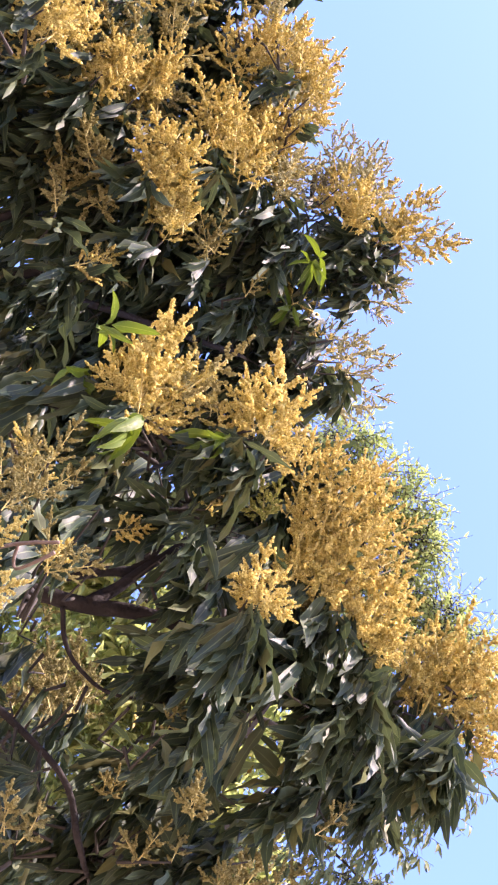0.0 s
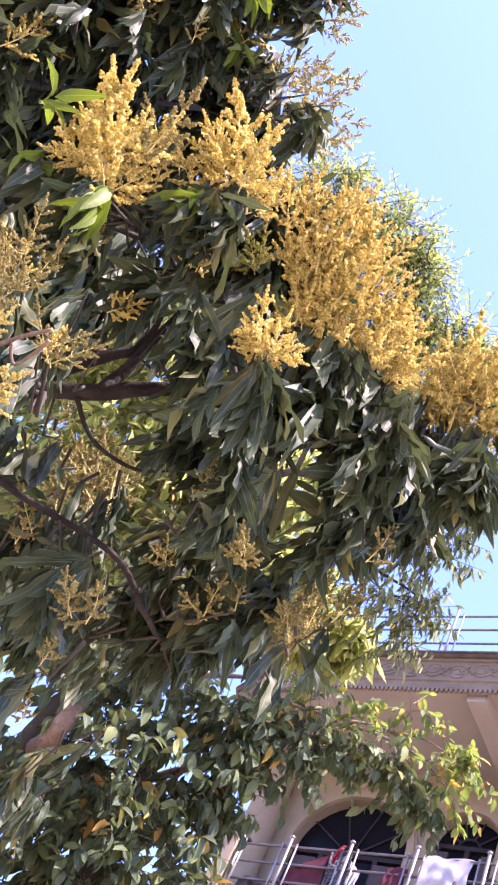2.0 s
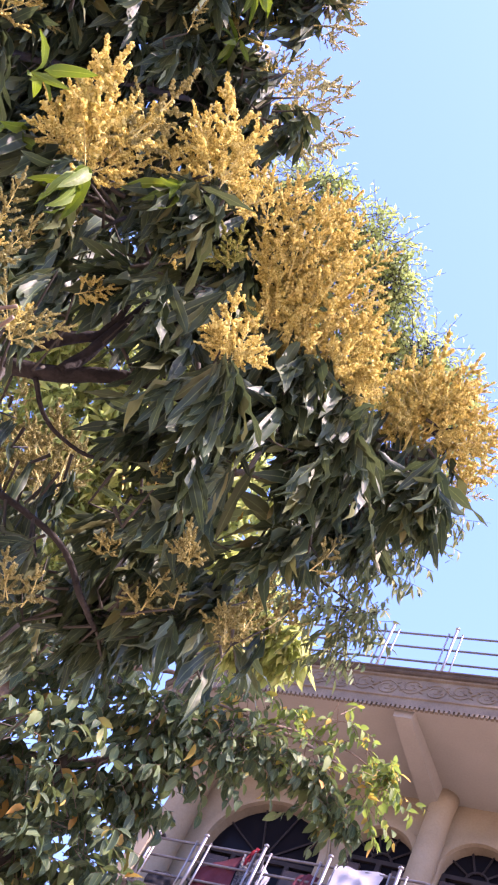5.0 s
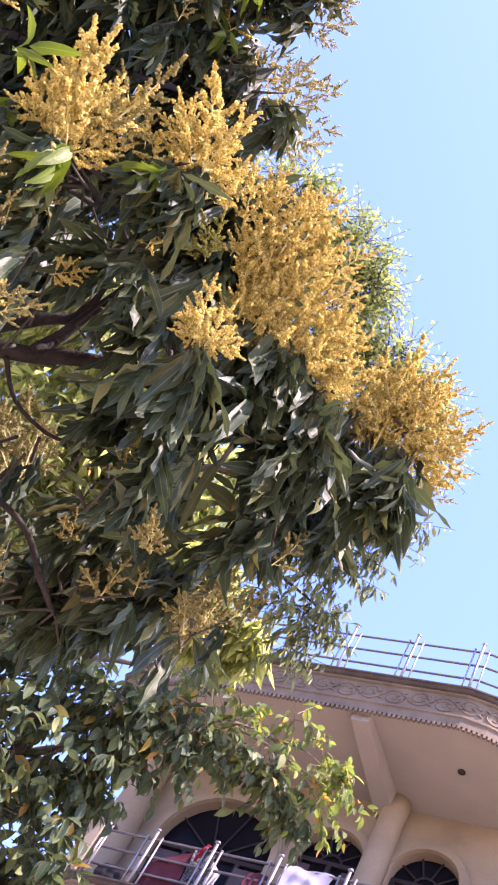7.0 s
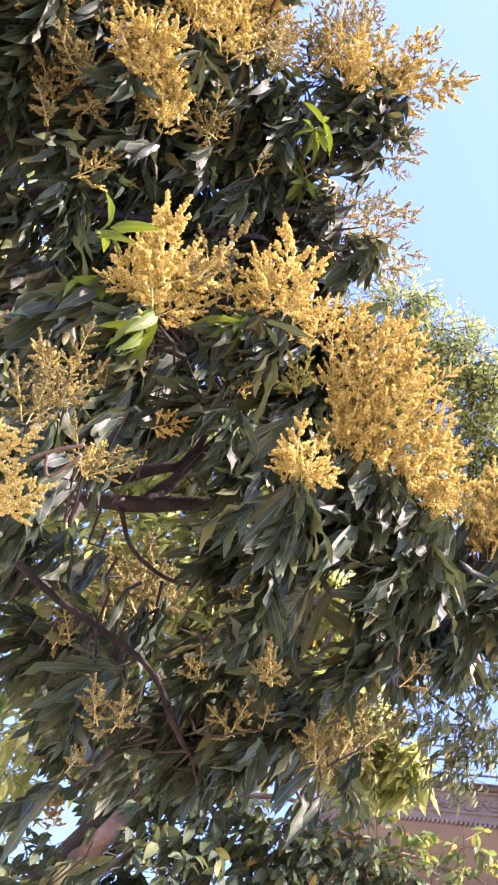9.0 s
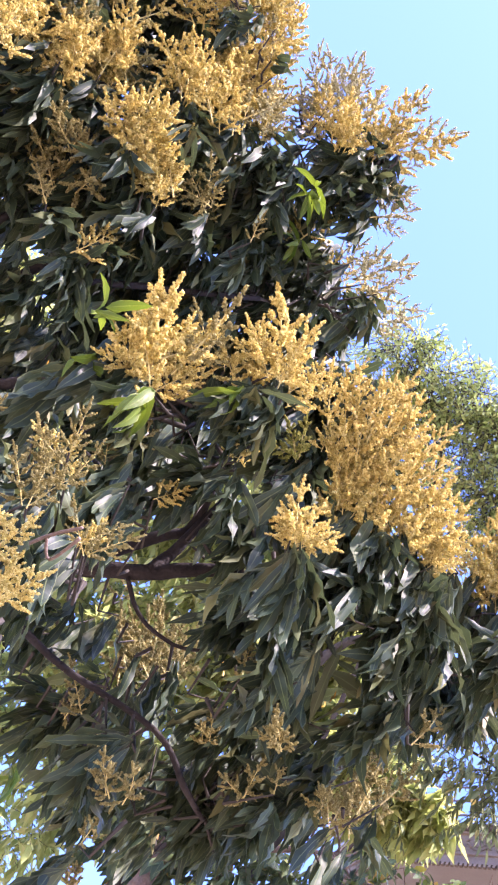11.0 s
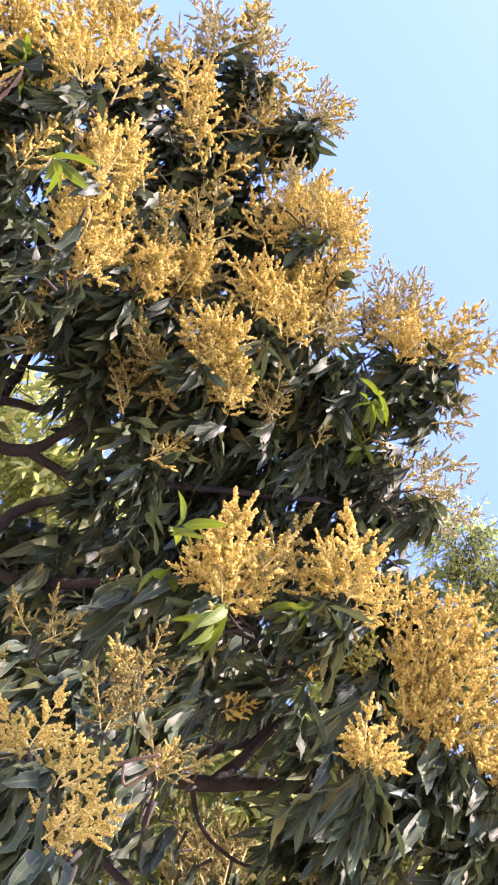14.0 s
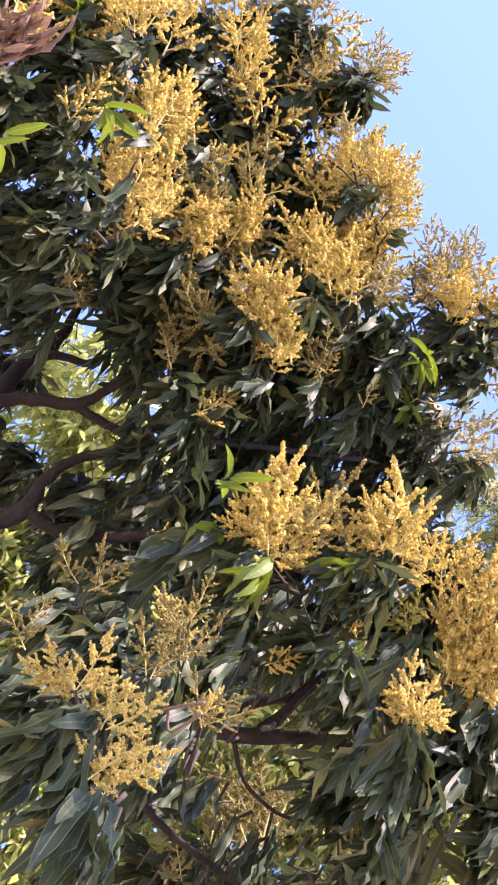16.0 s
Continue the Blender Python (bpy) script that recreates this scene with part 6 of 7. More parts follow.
# front wall with arched openings
ARCHES = [(-0.97, 0.78, 1.69), (0.51, 0.41, 2.0), (1.69, 0.41, 2.0), (3.1, 0.5, 1.9)]


def arch_points(c, r, spring, n=18):
    return [(c - r * math.cos(math.pi * k / n), spring + r * math.sin(math.pi * k / n)) for k in range(n + 1)]


DEPTH = 0.22
TOP = 2.96
edges = [-2.6]
for c, r, s in ARCHES:
    edges += [c - r, c + r]
edges.append(6.0)
for i in range(0, len(edges), 2):
    pier_wall = Geo()
    pier_wall.box((edges[i], WALL_Y, -0.03), (edges[i + 1], WALL_Y + DEPTH, TOP))
    part("wall_pier", pier_wall, PLASTER, house, "beige plaster wall between the arches", smooth=False)
for c, r, s in ARCHES:
    a = arch_points(c, r, s)
    v, f = [], []
    for x, z in a:
        v += [(x, WALL_Y, TOP), (x, WALL_Y, z), (x, WALL_Y + DEPTH, z)]
    for k in range(len(a) - 1):
        f += [(3 * k + 1, 3 * k + 4, 3 * k + 3, 3 * k), (3 * k + 1, 3 * k + 2, 3 * k + 5, 3 * k + 4)]
    head = Geo()
    head.add(v, f)
    part("arch_head", head, PLASTER, house, smooth=False)
side = Geo()
side.box((-2.6, WALL_Y + 0.002, -7.3), (-2.38, 7.9, TOP))
side.box((-2.38, 7.7, -7.3), (6.0, 7.9, TOP))
side.box((5.8, WALL_Y + DEPTH, -7.3), (6.0, 7.7, TOP))
side.box((-2.6, WALL_Y + 0.01, -7.3), (6.0, WALL_Y + 0.22, -0.5))
part("wall_lower", side, PLASTER, house, smooth=False)
for c, r, s in ARCHES:
    mould = Geo()
    prev = None
    ring = [(c - r - 0.06, -0.02)] + [(c - (r + 0.06) * math.cos(math.pi * k / 24), s + (r + 0.06) * math.sin(math.pi * k / 24)) for k in range(25)] + [(c + r + 0.06, -0.02)]
    for k, (x, z) in enumerate(ring):
        ax, az = x - c, max(z - s, 0)
        u_ = unit((ax, az, 0))
        row = [(x - u_[0] * 0.06, WALL_Y - 0.002, z - u_[1] * 0.06), (x - u_[0] * 0.05, WALL_Y - 0.05, z - u_[1] * 0.05), (x + u_[0] * 0.04, WALL_Y - 0.05, z + u_[1] * 0.04), (x + u_[0] * 0.05, WALL_Y - 0.03, z + u_[1] * 0.05), (x + u_[0] * 0.07, WALL_Y - 0.03, z + u_[1] * 0.07), (x + u_[0] * 0.075, WALL_Y - 0.002, z + u_[1] * 0.075)]
        if prev:
            mould.add(prev + row, [(j, j + 6, j + 7, j + 1) for j in range(5)])
        prev = row
    frame_ob = part("arched_window", mould, PLASTER, house, "round-headed window with dark glass and a moulded surround", smooth=False)
    pane = Geo()
    pts = [(c + r, 0.0)] + arch_points(c, r, s)[::-1] + [(c - r, 0.0)]
    pane.v.append(np.array([(x, WALL_Y + 0.15, z) for x, z in pts]))
    pane.f.append(list(range(len(pts)))[::-1])
    pane.m.append(0)
    pane.n += len(pts)
    part("pane", pane, glass, frame_ob, smooth=False)
    bars = Geo()
    y0, y1 = WALL_Y + 0.105, WALL_Y + 0.145
    bars.box((c - r, y0, s - 0.03), (c + r, y1, s + 0.03))
    for k in (1, 2, 3, 4):
        a = math.pi * k / 5
        bars.tube([(c + 0.12 * math.cos(a), y0 + 0.02, s + 0.12 * math.sin(a)), (c + r * math.cos(a), y0 + 0.02, s + r * math.sin(a))], 0.014, 4)
    bars.tube([(c + 0.14 * math.cos(k * math.pi / 12), y0 + 0.02, s + 0.14 * math.sin(k * math.pi / 12)) for k in range(13)], 0.016, 5)
    for x in np.linspace(c - r + 0.03, c + r - 0.03, 5 if r > 0.6 else 3):
        bars.box((x - 0.03, y0 - 0.01, 0.0), (x + 0.03, y1, s - 0.03))
    part("window_frame", bars, FRAME_PAINT, frame_ob, smooth=False)
    leafd = Geo()
    for sx in (-1, 1):
        xa, xb = sorted((c + sx * r * 0.94, c + sx * r * 0.5))
        leafd.box((xa, y0 - 0.06, 0.02), (xb, y0 - 0.012, s - 0.12), bevel=0.008)
        leafd.box((xa + 0.05, y0 - 0.075, 0.1), (xb - 0.05, y0 - 0.058, s * 0.42), bevel=0.006)
        leafd.box((xa + 0.05, y0 - 0.075, s * 0.48), (xb - 0.05, y0 - 0.058, s - 0.2), bevel=0.006)
    part("shutter", leafd, DOOR_WOOD, frame_ob, "dark wooden shutters", smooth=False)


def column(x, y, r0, r1):
    geo = Geo()
    rows = [(-0.02, r0 * 1.35), (0.1, r0 * 1.35), (0.12, r0 * 1.15), (0.2, r0 * 1.1), (0.22, r0), (1.4, (r0 + r1) / 2), (2.62, r1), (2.7, r1 * 1.02), (2.8, r1 * 1.08), (2.96, r1 * 1.14)]
    geo.tube([(x, y, z) for z, _ in rows], [r for _, r in rows], 24)
    return part("column", geo, PLASTER, house, "smooth round plaster column")


column(1.1, 1.4, 0.17, 0.16)
column(-2.2, 1.32, 0.26, 0.21)


def railing(line, base, rails, top, stations, name):
    inner = offset(line, 0.07)
    holder = None
    for z in rails:
        geo = Geo()
        geo.tube([(x, y, base + z) for x, y in inner], 0.015, 8)
        ob = part(name, geo, RAIL, house if holder is None else holder, "dull steel tube railing" if holder is None else "")
        holder = holder or ob
    for x in stations:
        for a, b in zip(inner, inner[1:]):
            if a[0] <= x <= b[0]:
                y = a[1] + (b[1] - a[1]) * (x - a[0]) / (b[0] - a[0])
                d = unit((b[0] - a[0], b[1] - a[1], 0))
                break
        posts = Geo()
        posts.tube([(x, y - 0.03, base - 0.01), (x, y - 0.03, base + top)], 0.019, 10)
        ball = [(k / 8) for k in range(9)]
        posts.tube([(x, y - 0.03, base + top - 0.005 + 0.055 * s) for s in ball], [0.004 + 0.028 * math.sin(math.pi * s) for s in ball], 10)
        for sx in (-1, 1):
            px, py = x + d[0] * 0.09 * sx, y + d[1] * 0.09 * sx - 0.02
            posts.tube([(px, py, base - 0.01), (px, py, base + top * 0.9)], 0.011, 8)
            posts.tube([(px, py, base + top * 0.9 - 0.004 + 0.03 * s) for s in ball], [0.003 + 0.014 * math.sin(math.pi * s) for s in ball], 8)
        part("post", posts, STEEL, holder, "bright steel posts with ball finials")


railing(BALCONY_EDGE, 0.0, (0.23, 0.455, 0.68), 0.76, (-2.9, -2.2, -1.5, -0.86, -0.1, 0.67, 1.45, 2.2, 2.95), "balcony_railing")
railing(ROOF_EDGE, 3.5, (0.28, 0.53, 0.78), 0.88, (-2.9, -2.2, -1.25, 0.24, 1.09, 1.94, 2.8), "roof_railing")

pier = Geo()
pier.box((-1.72, 0.1, -0.02), (-1.53, 0.29, 0.78), bevel=0.012)
pier_ob = part("corner_pier", pier, PLASTER, house, "square plaster pier at the balcony's bend", smooth=False)
cap = Geo()
cap.box((-1.77, 0.05, 0.78), (-1.48, 0.34, 0.815), bevel=0.008)
cap.box((-1.75, 0.07, 0.815), (-1.5, 0.32, 0.84), bevel=0.008)
part("cap", cap, COPING, pier_ob, "dark weathered cap", smooth=False)

# carved bracket with a pipe on the balcony's edge
knob = Geo()
knob.tube([(1.2, -0.1, 0.36), (1.2, -0.1, 0.02)], 0.022, 10)
prof = [(0.0, 0.03), (-0.03, 0.055), (-0.08, 0.062), (-0.13, 0.05), (-0.17, 0.034), (-0.2, 0.012)]
knob.tube([(1.2, -0.14, z) for z, _ in prof], [r for _, r in prof], 14)
spout = part("spout_ornament", knob, ORNAMENT, house, "dark carved rosette with a short pipe")
for k in range(8):
    a = k * math.pi / 4
    petal = Geo()
    petal.tube([(1.2 + 0.05 * math.cos(a), -0.14 + 0.05 * math.sin(a), -0.02), (1.2 + 0.066 * math.cos(a), -0.14 + 0.066 * math.sin(a), -0.08), (1.2 + 0.042 * math.cos(a), -0.14 + 0.042 * math.sin(a), -0.15)], [0.01, 0.016, 0.008], 6)
    part("petal", petal, ORNAMENT, spout)


def cloth(name, label, x0, x1, top, hem, material, y=0.02, skew=0.0, folds=3, seed=1, creases=0.006):
    """Washing on the rail: a thin, creased sheet; top and hem give its heights from one side to the other."""
    r = np.random.RandomState(seed)
    nx, nz = 28, 18
    ph = r.uniform(0, 6, 6)
    tq, hq = np.linspace(0, 1, len(top)), np.linspace(0, 1, len(hem))
    v = []
    for layer in (0.0, 0.005):
        for j in range(nz + 1):
            s = j / nz
            for i in range(nx + 1):
                q = i / nx
                ragged = 0.012 * math.sin(q * 9 + ph[0]) + 0.008 * math.sin(q * 23 + ph[1])
                z0 = float(np.interp(q, tq, top))
                z1 = float(np.interp(q, hq, hem)) + ragged
                x = x0 + (x1 - x0) * q + skew * s + 0.008 * math.sin(s * 7 + ph[4])
                fold = (0.003 + creases * s) * math.sin(q * folds * 6.28 + ph[2] + s * 1.5) + 0.006 * math.sin(q * 17 + s * 11 + ph[3]) + 0.005 * math.sin(q * 5 - s * 14 + ph[5])
                v.append((x, y - fold - layer - 0.02 * math.sin(s * 3), z0 + (z1 - z0) * s))
    f = []
    w = nx + 1
    half = w * (nz + 1)
    for j in range(nz):
        for i in range(nx):
            a = j * w + i
            f.append((a, a + 1, a + w + 1, a + w))
            f.append((half + a + w, half + a + w + 1, half + a + 1, half + a))
    geo = Geo()
    geo.add(v, f)
    ob = new(name, geo.mesh(name, [material]))
    ob.matrix_world = pose(2.563, 10.1, 7.3, 0, 0, -43.33)
    return tagged(ob, label, "laundry", "washing on the balcony rail")


cloth("hanging_cloth", "faded red cloth drying behind the balcony rails", -0.8, -0.36, (0.42, 0.52, 0.6, 0.68), (0.1, 0.08, 0.09, 0.11), RED_CLOTH, y=0.17, folds=2, seed=2)
cloth("hanging_shirt", "black and grey printed garment behind the balcony rails", -0.36, -0.1, (0.72, 0.64, 0.7), (0.14, 0.05, 0.1), PRINT_CLOTH, y=0.16, skew=0.05, seed=3, creases=0.02)
cloth("hanging_cloth", "pale grey cloth beside the printed garment", -0.1, 0.03, (0.62, 0.5), (0.07, 0.06), GREY_CLOTH, y=0.17, seed=9, skew=0.02)
cloth("hanging_scarf", "narrow bright red scarf tied at a rail post", -0.22, -0.16, (0.76, 0.74), (0.5, 0.56), SCARF_CLOTH, y=0.09, skew=-0.06, seed=12, folds=1)
cloth("hanging_towel", "small red towel bunched over the lower rails", 0.38, 0.62, (0.5, 0.56, 0.54), (0.17, 0.2, 0.18), RED_CLOTH, y=0.06, seed=4, skew=-0.03, creases=0.015)
cloth("hanging_shirt", "white shirt spread over the balcony rail", 0.8, 1.3, (0.69, 0.71, 0.68, 0.7, 0.71, 0.7), (0.2, 0.22, 0.33, 0.34, 0.33, 0.16, 0.14, 0.24), WHITE_CLOTH, y=0.0, seed=5, skew=-0.04)
cloth("hanging_cloth", "thin white cloth end beside the shirt", 0.7, 0.79, (0.64, 0.6), (0.26, 0.2), WHITE_CLOTH, y=0.1, seed=6, folds=1)
cloth("hanging_cloth", "black cloth bunched behind the rail post", 1.36, 1.58, (0.56, 0.6, 0.54), (0.38, 0.36, 0.44), DARK_CLOTH, y=0.1, seed=8)
cloth("hanging_cloth", "black cloth lying low behind the corner rails", -1.4, -1.02, (0.3, 0.34, 0.3), (0.0, 0.0, 0.0), DARK_CLOTH, y=0.26, seed=10, skew=0.02)
cloth("hanging_cloth", "beige checked cloth bunched over the rail", 1.88, 2.12, (0.7, 0.72, 0.7), (0.42, 0.36, 0.44), BEIGE_CLOTH, y=0.0, seed=7, skew=-0.02, creases=0.015)


# ---- other trees ----
def small_leaf(width, droop, segments=4):
    return leaf_shape(width, droop, 0.3, 0.03, 1.0, segments, 0.4)


BROAD = [small_leaf(0.43, 0.4), small_leaf(0.35, 0.8), small_leaf(0.47, 0.6)]
NARROW = [small_leaf(0.2, 0.5), small_leaf(0.26, 0.8)]
TINY = [small_leaf(0.24, 0.5, 2), small_leaf(0.3, 0.8, 2)]


def spray_rows(clumps, per, shapes, size, droop, spread=1.0):
    """Leaves on short hanging sprays, in uneven clumps."""
    rows, stems = [], []
    for x, y, z, r in clumps:
        c = np.array((x, y, z))
        for k in range(int(per * max(r, 0.25))):
            d = unit(rng.normal(0, 1, 3))
            p = c + d * r * rng.uniform(0.2, 1.0) ** 0.55 * np.array((1, 1, 0.8))
            stem = unit(np.array((d[0], d[1], -0.5)) + rng.normal(0, 0.4, 3))
            length = rng.uniform(0.12, 0.3)
            stems.append((p - stem * length * 0.4, p, p + stem * length))
            n = rng.randint(6, 12)
            for i in range(n):
                s = i / n
                q = p + stem * length * s
                w = unit(np.cross(stem, rng.normal(0, 1, 3))) * spread + stem * 0.5 + np.array((0, 0, rng.uniform(*droop)))
                rows.append((rng.randint(len(shapes)), leaf_basis(w, rng.uniform(-0.8, 0.8)), size * rng.uniform(0.6, 1.2), q))
    return rows, stems


def tree(name, label, base, trunk_rows, limbs, groups, bark):
    """A tree with a tapered trunk, limbs and a crown of small leaves on sprays."""
    ob = thing(name, label, "tree", base)
    b = np.array(base)
    geo = Geo()
    line = smooth_line(trunk_rows)
    geo.tube([tuple(p[:3] - b) for p in line], [p[3] for p in line], 12)
    part("trunk", geo, bark, ob)
    for row in limbs:
        geo = Geo()
        line = smooth_line(row)
        geo.tube([tuple(p[:3] - b) for p in line], [p[3] for p in line], 8)
        part("limb", geo, bark, ob)
    stem_geo = Geo()
    for material, clumps, per, shapes, size, droop, text in groups:
        rows, stems = spray_rows(clumps, per, shapes, size, droop)
        for a, m, e in stems:
            stem_geo.tube([a - b, m - b, e - b], [0.0032, 0.0026, 0.0014], 3, cap=False)
        c = part("crown", leaves_mesh([(v, w, s, p - b) for v, w, s, p in rows], shapes), material, ob, text)
        c["kind"] = "stuff"
    part("twig_mass", stem_geo, bark, ob)["kind"] = "stuff"
    return ob


BROAD_CLUMPS = [(-0.49, 5.60, 5.13, 0.32), (-0.03, 5.44, 5.22, 0.31), (0.41, 5.48, 5.33, 0.18), (-0.10, 5.62, 4.75, 0.34), (0.36, 5.60, 4.97, 0.28), (0.05, 5.92, 4.39, 0.38), (0.43, 5.83, 4.55, 0.31), (0.60, 5.89, 5.03, 0.10), (0.34, 6.04, 4.10, 0.35), (0.71, 6.01, 4.35, 0.19), (-0.50, 5.88, 4.41, 0.42), (-0.19, 6.08, 4.01, 0.42), (0.62, 5.59, 5.32, 0.11), (-0.18, 6.28, 4.55, 0.29), (0.35, 6.34, 4.42, 0.29), (-0.24, 6.16, 4.79, 0.22), (0.19, 6.12, 4.88, 0.26)]
THIN_CLUMPS = [(0.84, 5.54, 5.52, 0.18), (0.85, 5.63, 5.39, 0.13), (1.07, 5.57, 5.60, 0.12), (1.24, 5.51, 5.64, 0.11), (1.41, 5.45, 5.66, 0.10), (1.56, 5.56, 5.63, 0.09), (1.69, 5.57, 5.57, 0.07), (0.62, 5.51, 5.61, 0.16), (0.89, 5.46, 5.62, 0.14)]
SPRAY_CLUMPS = [(0.84, 5.44, 5.82, 0.13), (1.15, 5.45, 5.90, 0.10), (1.38, 5.30, 6.02, 0.10), (1.42, 5.44, 5.84, 0.15), (1.58, 5.32, 5.93, 0.13), (1.76, 5.35, 5.83, 0.13), (1.84, 5.36, 5.78, 0.10), (1.83, 5.30, 5.86, 0.07), (1.81, 5.44, 5.69, 0.08), (1.15, 5.47, 5.72, 0.15), (0.83, 5.49, 5.60, 0.14)]
tree("broadleaf_tree", "broad-leaved tree with some yellow leaves and a pale brown limb", (-0.40, 7.16, 0), [(-0.40, 7.16, 0, 0.22), (-0.41, 7.13, 2.2, 0.17), (-0.55, 6.38, 4.53, 0.1), (-0.43, 5.55, 4.63, 0.062), (-0.40, 5.49, 4.94, 0.05), (-0.40, 5.96, 5.68, 0.05)],
     [[(-0.56, 6.65, 4.89, 0.06), (0.11, 6.15, 5.03, 0.035), (0.61, 5.76, 5.42, 0.022), (1.05, 5.47, 5.74, 0.014), (1.72, 5.40, 5.79, 0.006)],
      [(-0.46, 6.25, 5.41, 0.05), (-0.01, 5.80, 5.59, 0.03), (0.42, 5.56, 5.73, 0.012), (0.73, 5.59, 5.64, 0.006)]] + [
      [(0.61, 5.57, 5.69, 0.0100), (0.86, 5.51, 5.73, 0.0075), (1.13, 5.45, 5.74, 0.0050), (1.37, 5.43, 5.87, 0.0025)], [(1.04, 5.46, 5.76, 0.0100), (1.30, 5.45, 5.86, 0.0075), (1.56, 5.43, 5.80, 0.0050), (1.77, 5.44, 5.71, 0.0025)], [(1.18, 5.42, 5.78, 0.0100), (1.41, 5.47, 5.81, 0.0075), (1.59, 5.50, 5.71, 0.0050), (1.71, 5.55, 5.59, 0.0025)], [(1.34, 5.45, 5.86, 0.0100), (1.54, 5.37, 5.89, 0.0063), (1.79, 5.33, 5.84, 0.0025)], [(0.40, 5.59, 5.70, 0.0100), (0.58, 5.66, 5.57, 0.0075), (0.55, 5.58, 5.69, 0.0050), (0.38, 5.52, 5.78, 0.0025)]],
     [(BROAD_LEAF, BROAD_CLUMPS, 140, BROAD, 0.12, (-1.3, -0.2), "dull green oval leaves with a few yellow ones"), (BROAD_LEAF, THIN_CLUMPS, 62, BROAD, 0.1, (-1.5, -0.3), "dull green leaves on thin hanging twigs"), (SPRAY_LEAF, SPRAY_CLUMPS, 30, BROAD, 0.085, (-1.2, -0.1), "fresh yellow-green leaves at the spray's end")], PALE_BARK)
HANG_CLUMPS = [(0.85, 4.97, 6.78, 0.17), (1.05, 4.77, 6.94, 0.18), (1.09, 4.60, 7.07, 0.13), (0.78, 5.20, 6.56, 0.15), (1.10, 5.19, 6.52, 0.17), (1.17, 5.12, 6.58, 0.15), (1.09, 5.28, 6.42, 0.13), (0.59, 5.37, 6.56, 0.14), (0.63, 5.10, 6.83, 0.14), (1.14, 4.44, 7.19, 0.08), (0.64, 5.56, 6.34, 0.16), (0.95, 4.74, 6.86, 0.12), (1.05, 4.60, 6.96, 0.11), (1.11, 4.49, 7.04, 0.09), (0.92, 4.92, 6.70, 0.13), (1.06, 4.81, 6.77, 0.12), (0.75, 4.88, 6.76, 0.14), (0.88, 5.13, 6.50, 0.14), (1.04, 5.04, 6.55, 0.11), (1.19, 4.96, 6.61, 0.08)]
tree("drooping_tree", "tree with grey-green narrow drooping leaves on thin twigs", (-0.9, 6.3, 0), [(-0.9, 6.3, 0, 0.16), (-0.85, 6.2, 2.5, 0.12), (-0.5, 5.8, 5.0, 0.08), (-0.24, 5.17, 6.79, 0.035), (0.18, 4.92, 7.03, 0.022)],
     [[(0.18, 4.92, 7.03, 0.022), (0.69, 4.79, 6.97, 0.022), (1.01, 4.72, 6.98, 0.014), (1.13, 4.48, 7.16, 0.006)], [(0.18, 4.92, 7.03, 0.02), (0.66, 5.07, 6.71, 0.014), (1.03, 5.07, 6.66, 0.008), (1.32, 5.06, 6.60, 0.004)]],
     [(HANG_LEAF, HANG_CLUMPS, 44, NARROW, 0.1, (-2.0, -0.6), "narrow grey-green hanging leaves")], TWIG)
FEATHER_CLUMPS = [(-0.88, 3.51, 8.03, 0.24), (-0.55, 3.59, 8.02, 0.28), (-0.24, 3.59, 8.05, 0.24), (-0.01, 3.71, 7.98, 0.16), (-0.17, 3.87, 7.88, 0.28), (-0.60, 3.90, 7.94, 0.28), (0.13, 4.02, 7.78, 0.20), (0.43, 3.93, 7.84, 0.20), (0.68, 4.01, 7.76, 0.24), (0.52, 4.21, 7.76, 0.24), (0.93, 4.16, 7.63, 0.24), (-0.53, 4.24, 7.84, 0.29), (0.02, 4.29, 7.71, 0.28)]
tree("feathery_tree", "tall tree with fine light green feathery leaves", (0.3, 6.6, 0), [(0.3, 6.6, 0, 0.2), (0.25, 6.4, 3.0, 0.15), (0.1, 5.6, 5.5, 0.03), (-0.1, 4.4, 7.3, 0.018), (-0.3, 3.9, 7.9, 0.01)],
     [[(0.1, 5.6, 5.5, 0.022), (0.4, 4.8, 7.0, 0.014), (0.5, 4.2, 7.8, 0.008)]],
     [(FEATHER_LEAF, FEATHER_CLUMPS, 560, TINY, 0.062, (-0.9, 0.2), "fine light green leaves")], TWIG)
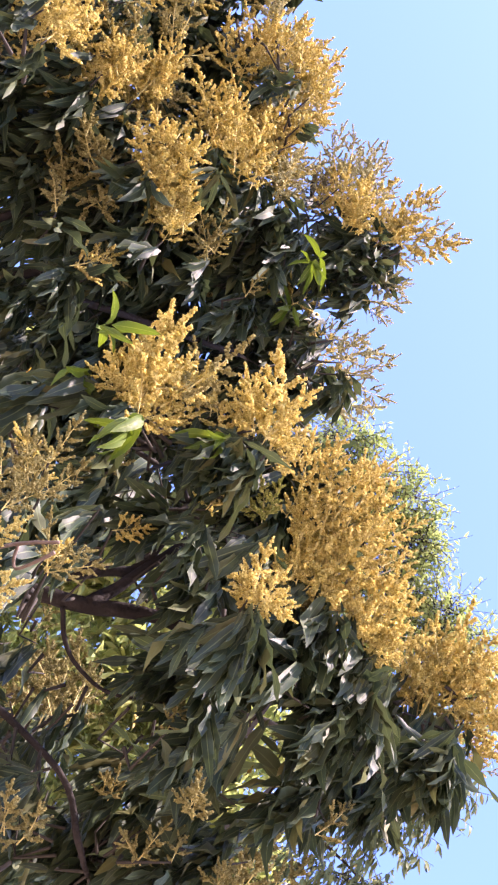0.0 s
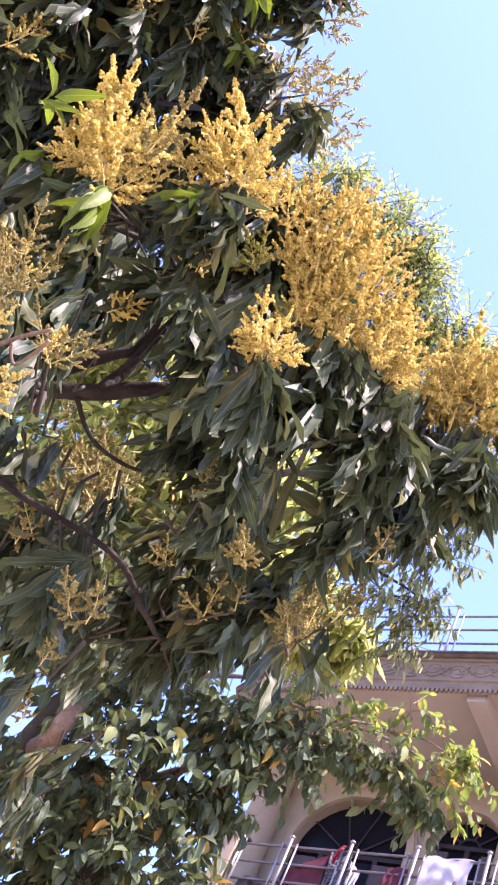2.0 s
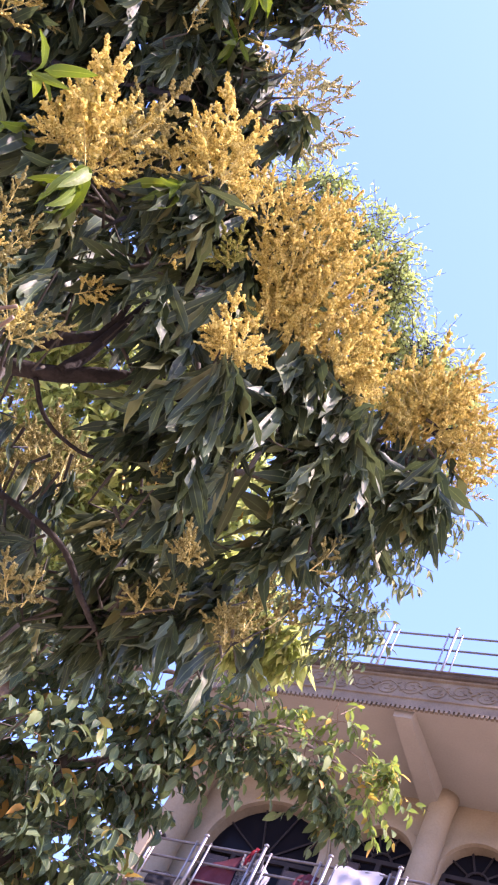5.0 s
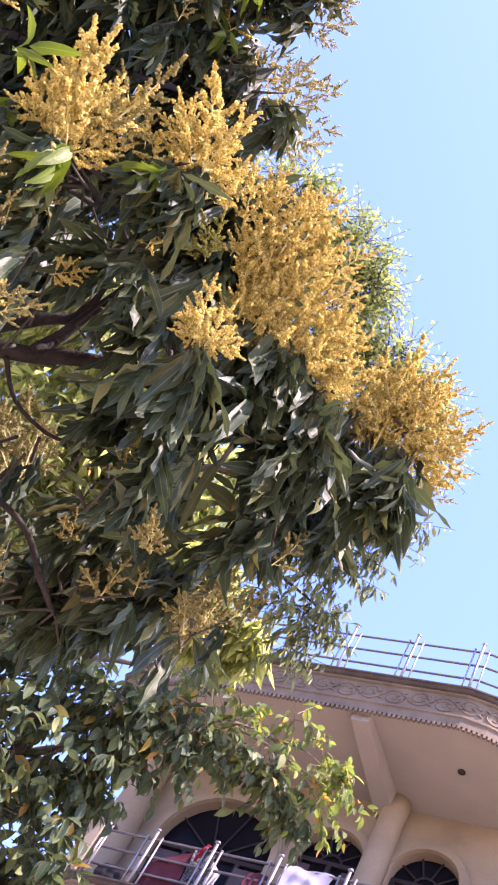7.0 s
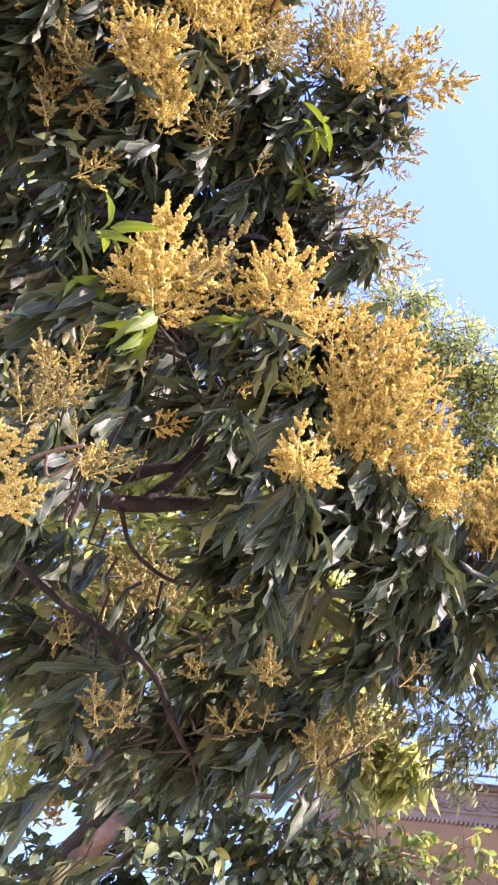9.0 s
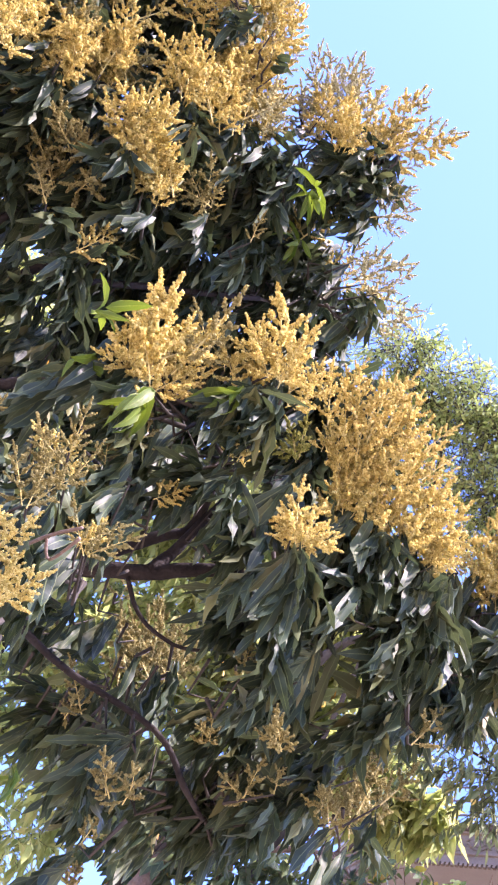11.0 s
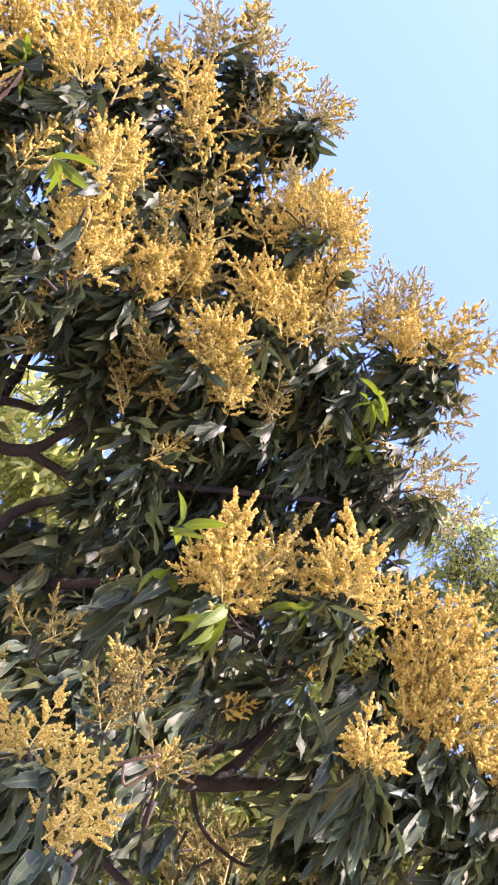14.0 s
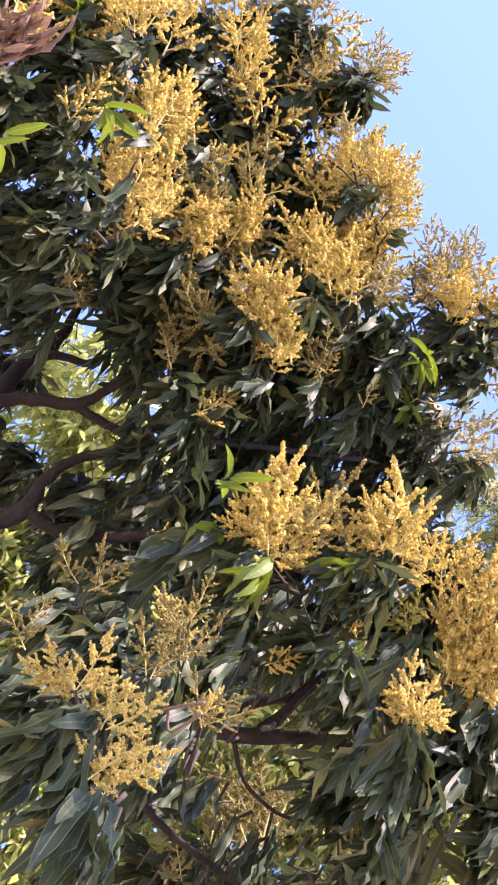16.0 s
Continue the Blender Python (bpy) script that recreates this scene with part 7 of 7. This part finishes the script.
BUSH_CLUMPS = [(-1.58, 6.48, 7.38, 0.62), (-1.94, 6.69, 7.00, 0.62), (-0.93, 6.72, 7.24, 0.53), (-0.55, 6.53, 7.82, 0.54), (-1.33, 7.17, 6.54, 0.62), (-0.47, 7.05, 6.88, 0.57), (0.54, 5.96, 6.67, 0.30), (-2.73, 6.87, 6.38, 0.77), (-2.05, 7.46, 5.79, 0.77), (-2.82, 6.32, 7.37, 0.64), (-0.23, 6.25, 7.85, 0.43), (-1.01, 6.39, 7.61, 0.43), (-0.03, 6.61, 7.47, 0.43), (-2.93, 7.18, 5.75, 0.77)] + [(-2.16, 5.91, 8.06, 0.53), (-1.48, 5.92, 8.24, 0.53), (-1.31, 5.63, 8.78, 0.39), (-1.46, 6.28, 7.91, 0.57), (-0.69, 5.89, 8.66, 0.44), (-0.03, 6.16, 8.20, 0.38), (-0.62, 6.17, 8.16, 0.38), (0.46, 6.43, 7.35, 0.32), (0.63, 5.76, 6.58, 0.16), (0.36, 5.63, 6.74, 0.10), (0.87, 5.72, 6.58, 0.10)] + [(-4.28, 4.48, 7.86, 0.53), (-4.36, 4.83, 7.53, 0.57), (-3.78, 5.02, 7.75, 0.53), (-4.01, 5.57, 7.08, 0.67), (-4.84, 5.09, 6.89, 0.67), (-3.30, 5.14, 8.20, 0.49), (-5.49, 4.76, 6.58, 0.77)] + [(-3.59, 5.77, 6.33, 0.50), (-2.81, 5.42, 7.20, 0.45), (-3.98, 5.42, 6.45, 0.45), (-3.20, 5.63, 6.77, 0.45), (-3.35, 6.15, 6.00, 0.50), (-3.76, 5.21, 7.00, 0.40)]
tree("bright_tree", "sunlit yellow-green tree behind the mango", (-2.8, 8.6, 0), [(-2.8, 8.6, 0, 0.25), (-2.8, 8.4, 3.0, 0.18), (-2.7, 7.6, 5.5, 0.1), (-2.6, 6.8, 7.0, 0.05)],
     [[(-2.7, 7.6, 5.5, 0.07), (-1.6, 6.8, 6.8, 0.03), (-1.0, 6.6, 7.2, 0.015)], [(-2.7, 7.6, 5.5, 0.07), (-3.8, 6.0, 6.8, 0.03), (-4.4, 5.0, 7.4, 0.015)]],
     [(BRIGHT_LEAF, BUSH_CLUMPS, 250, TINY, 0.185, (-1.2, 0.1), "yellow-green leaves with sunlight put into their colour")], TWIG)
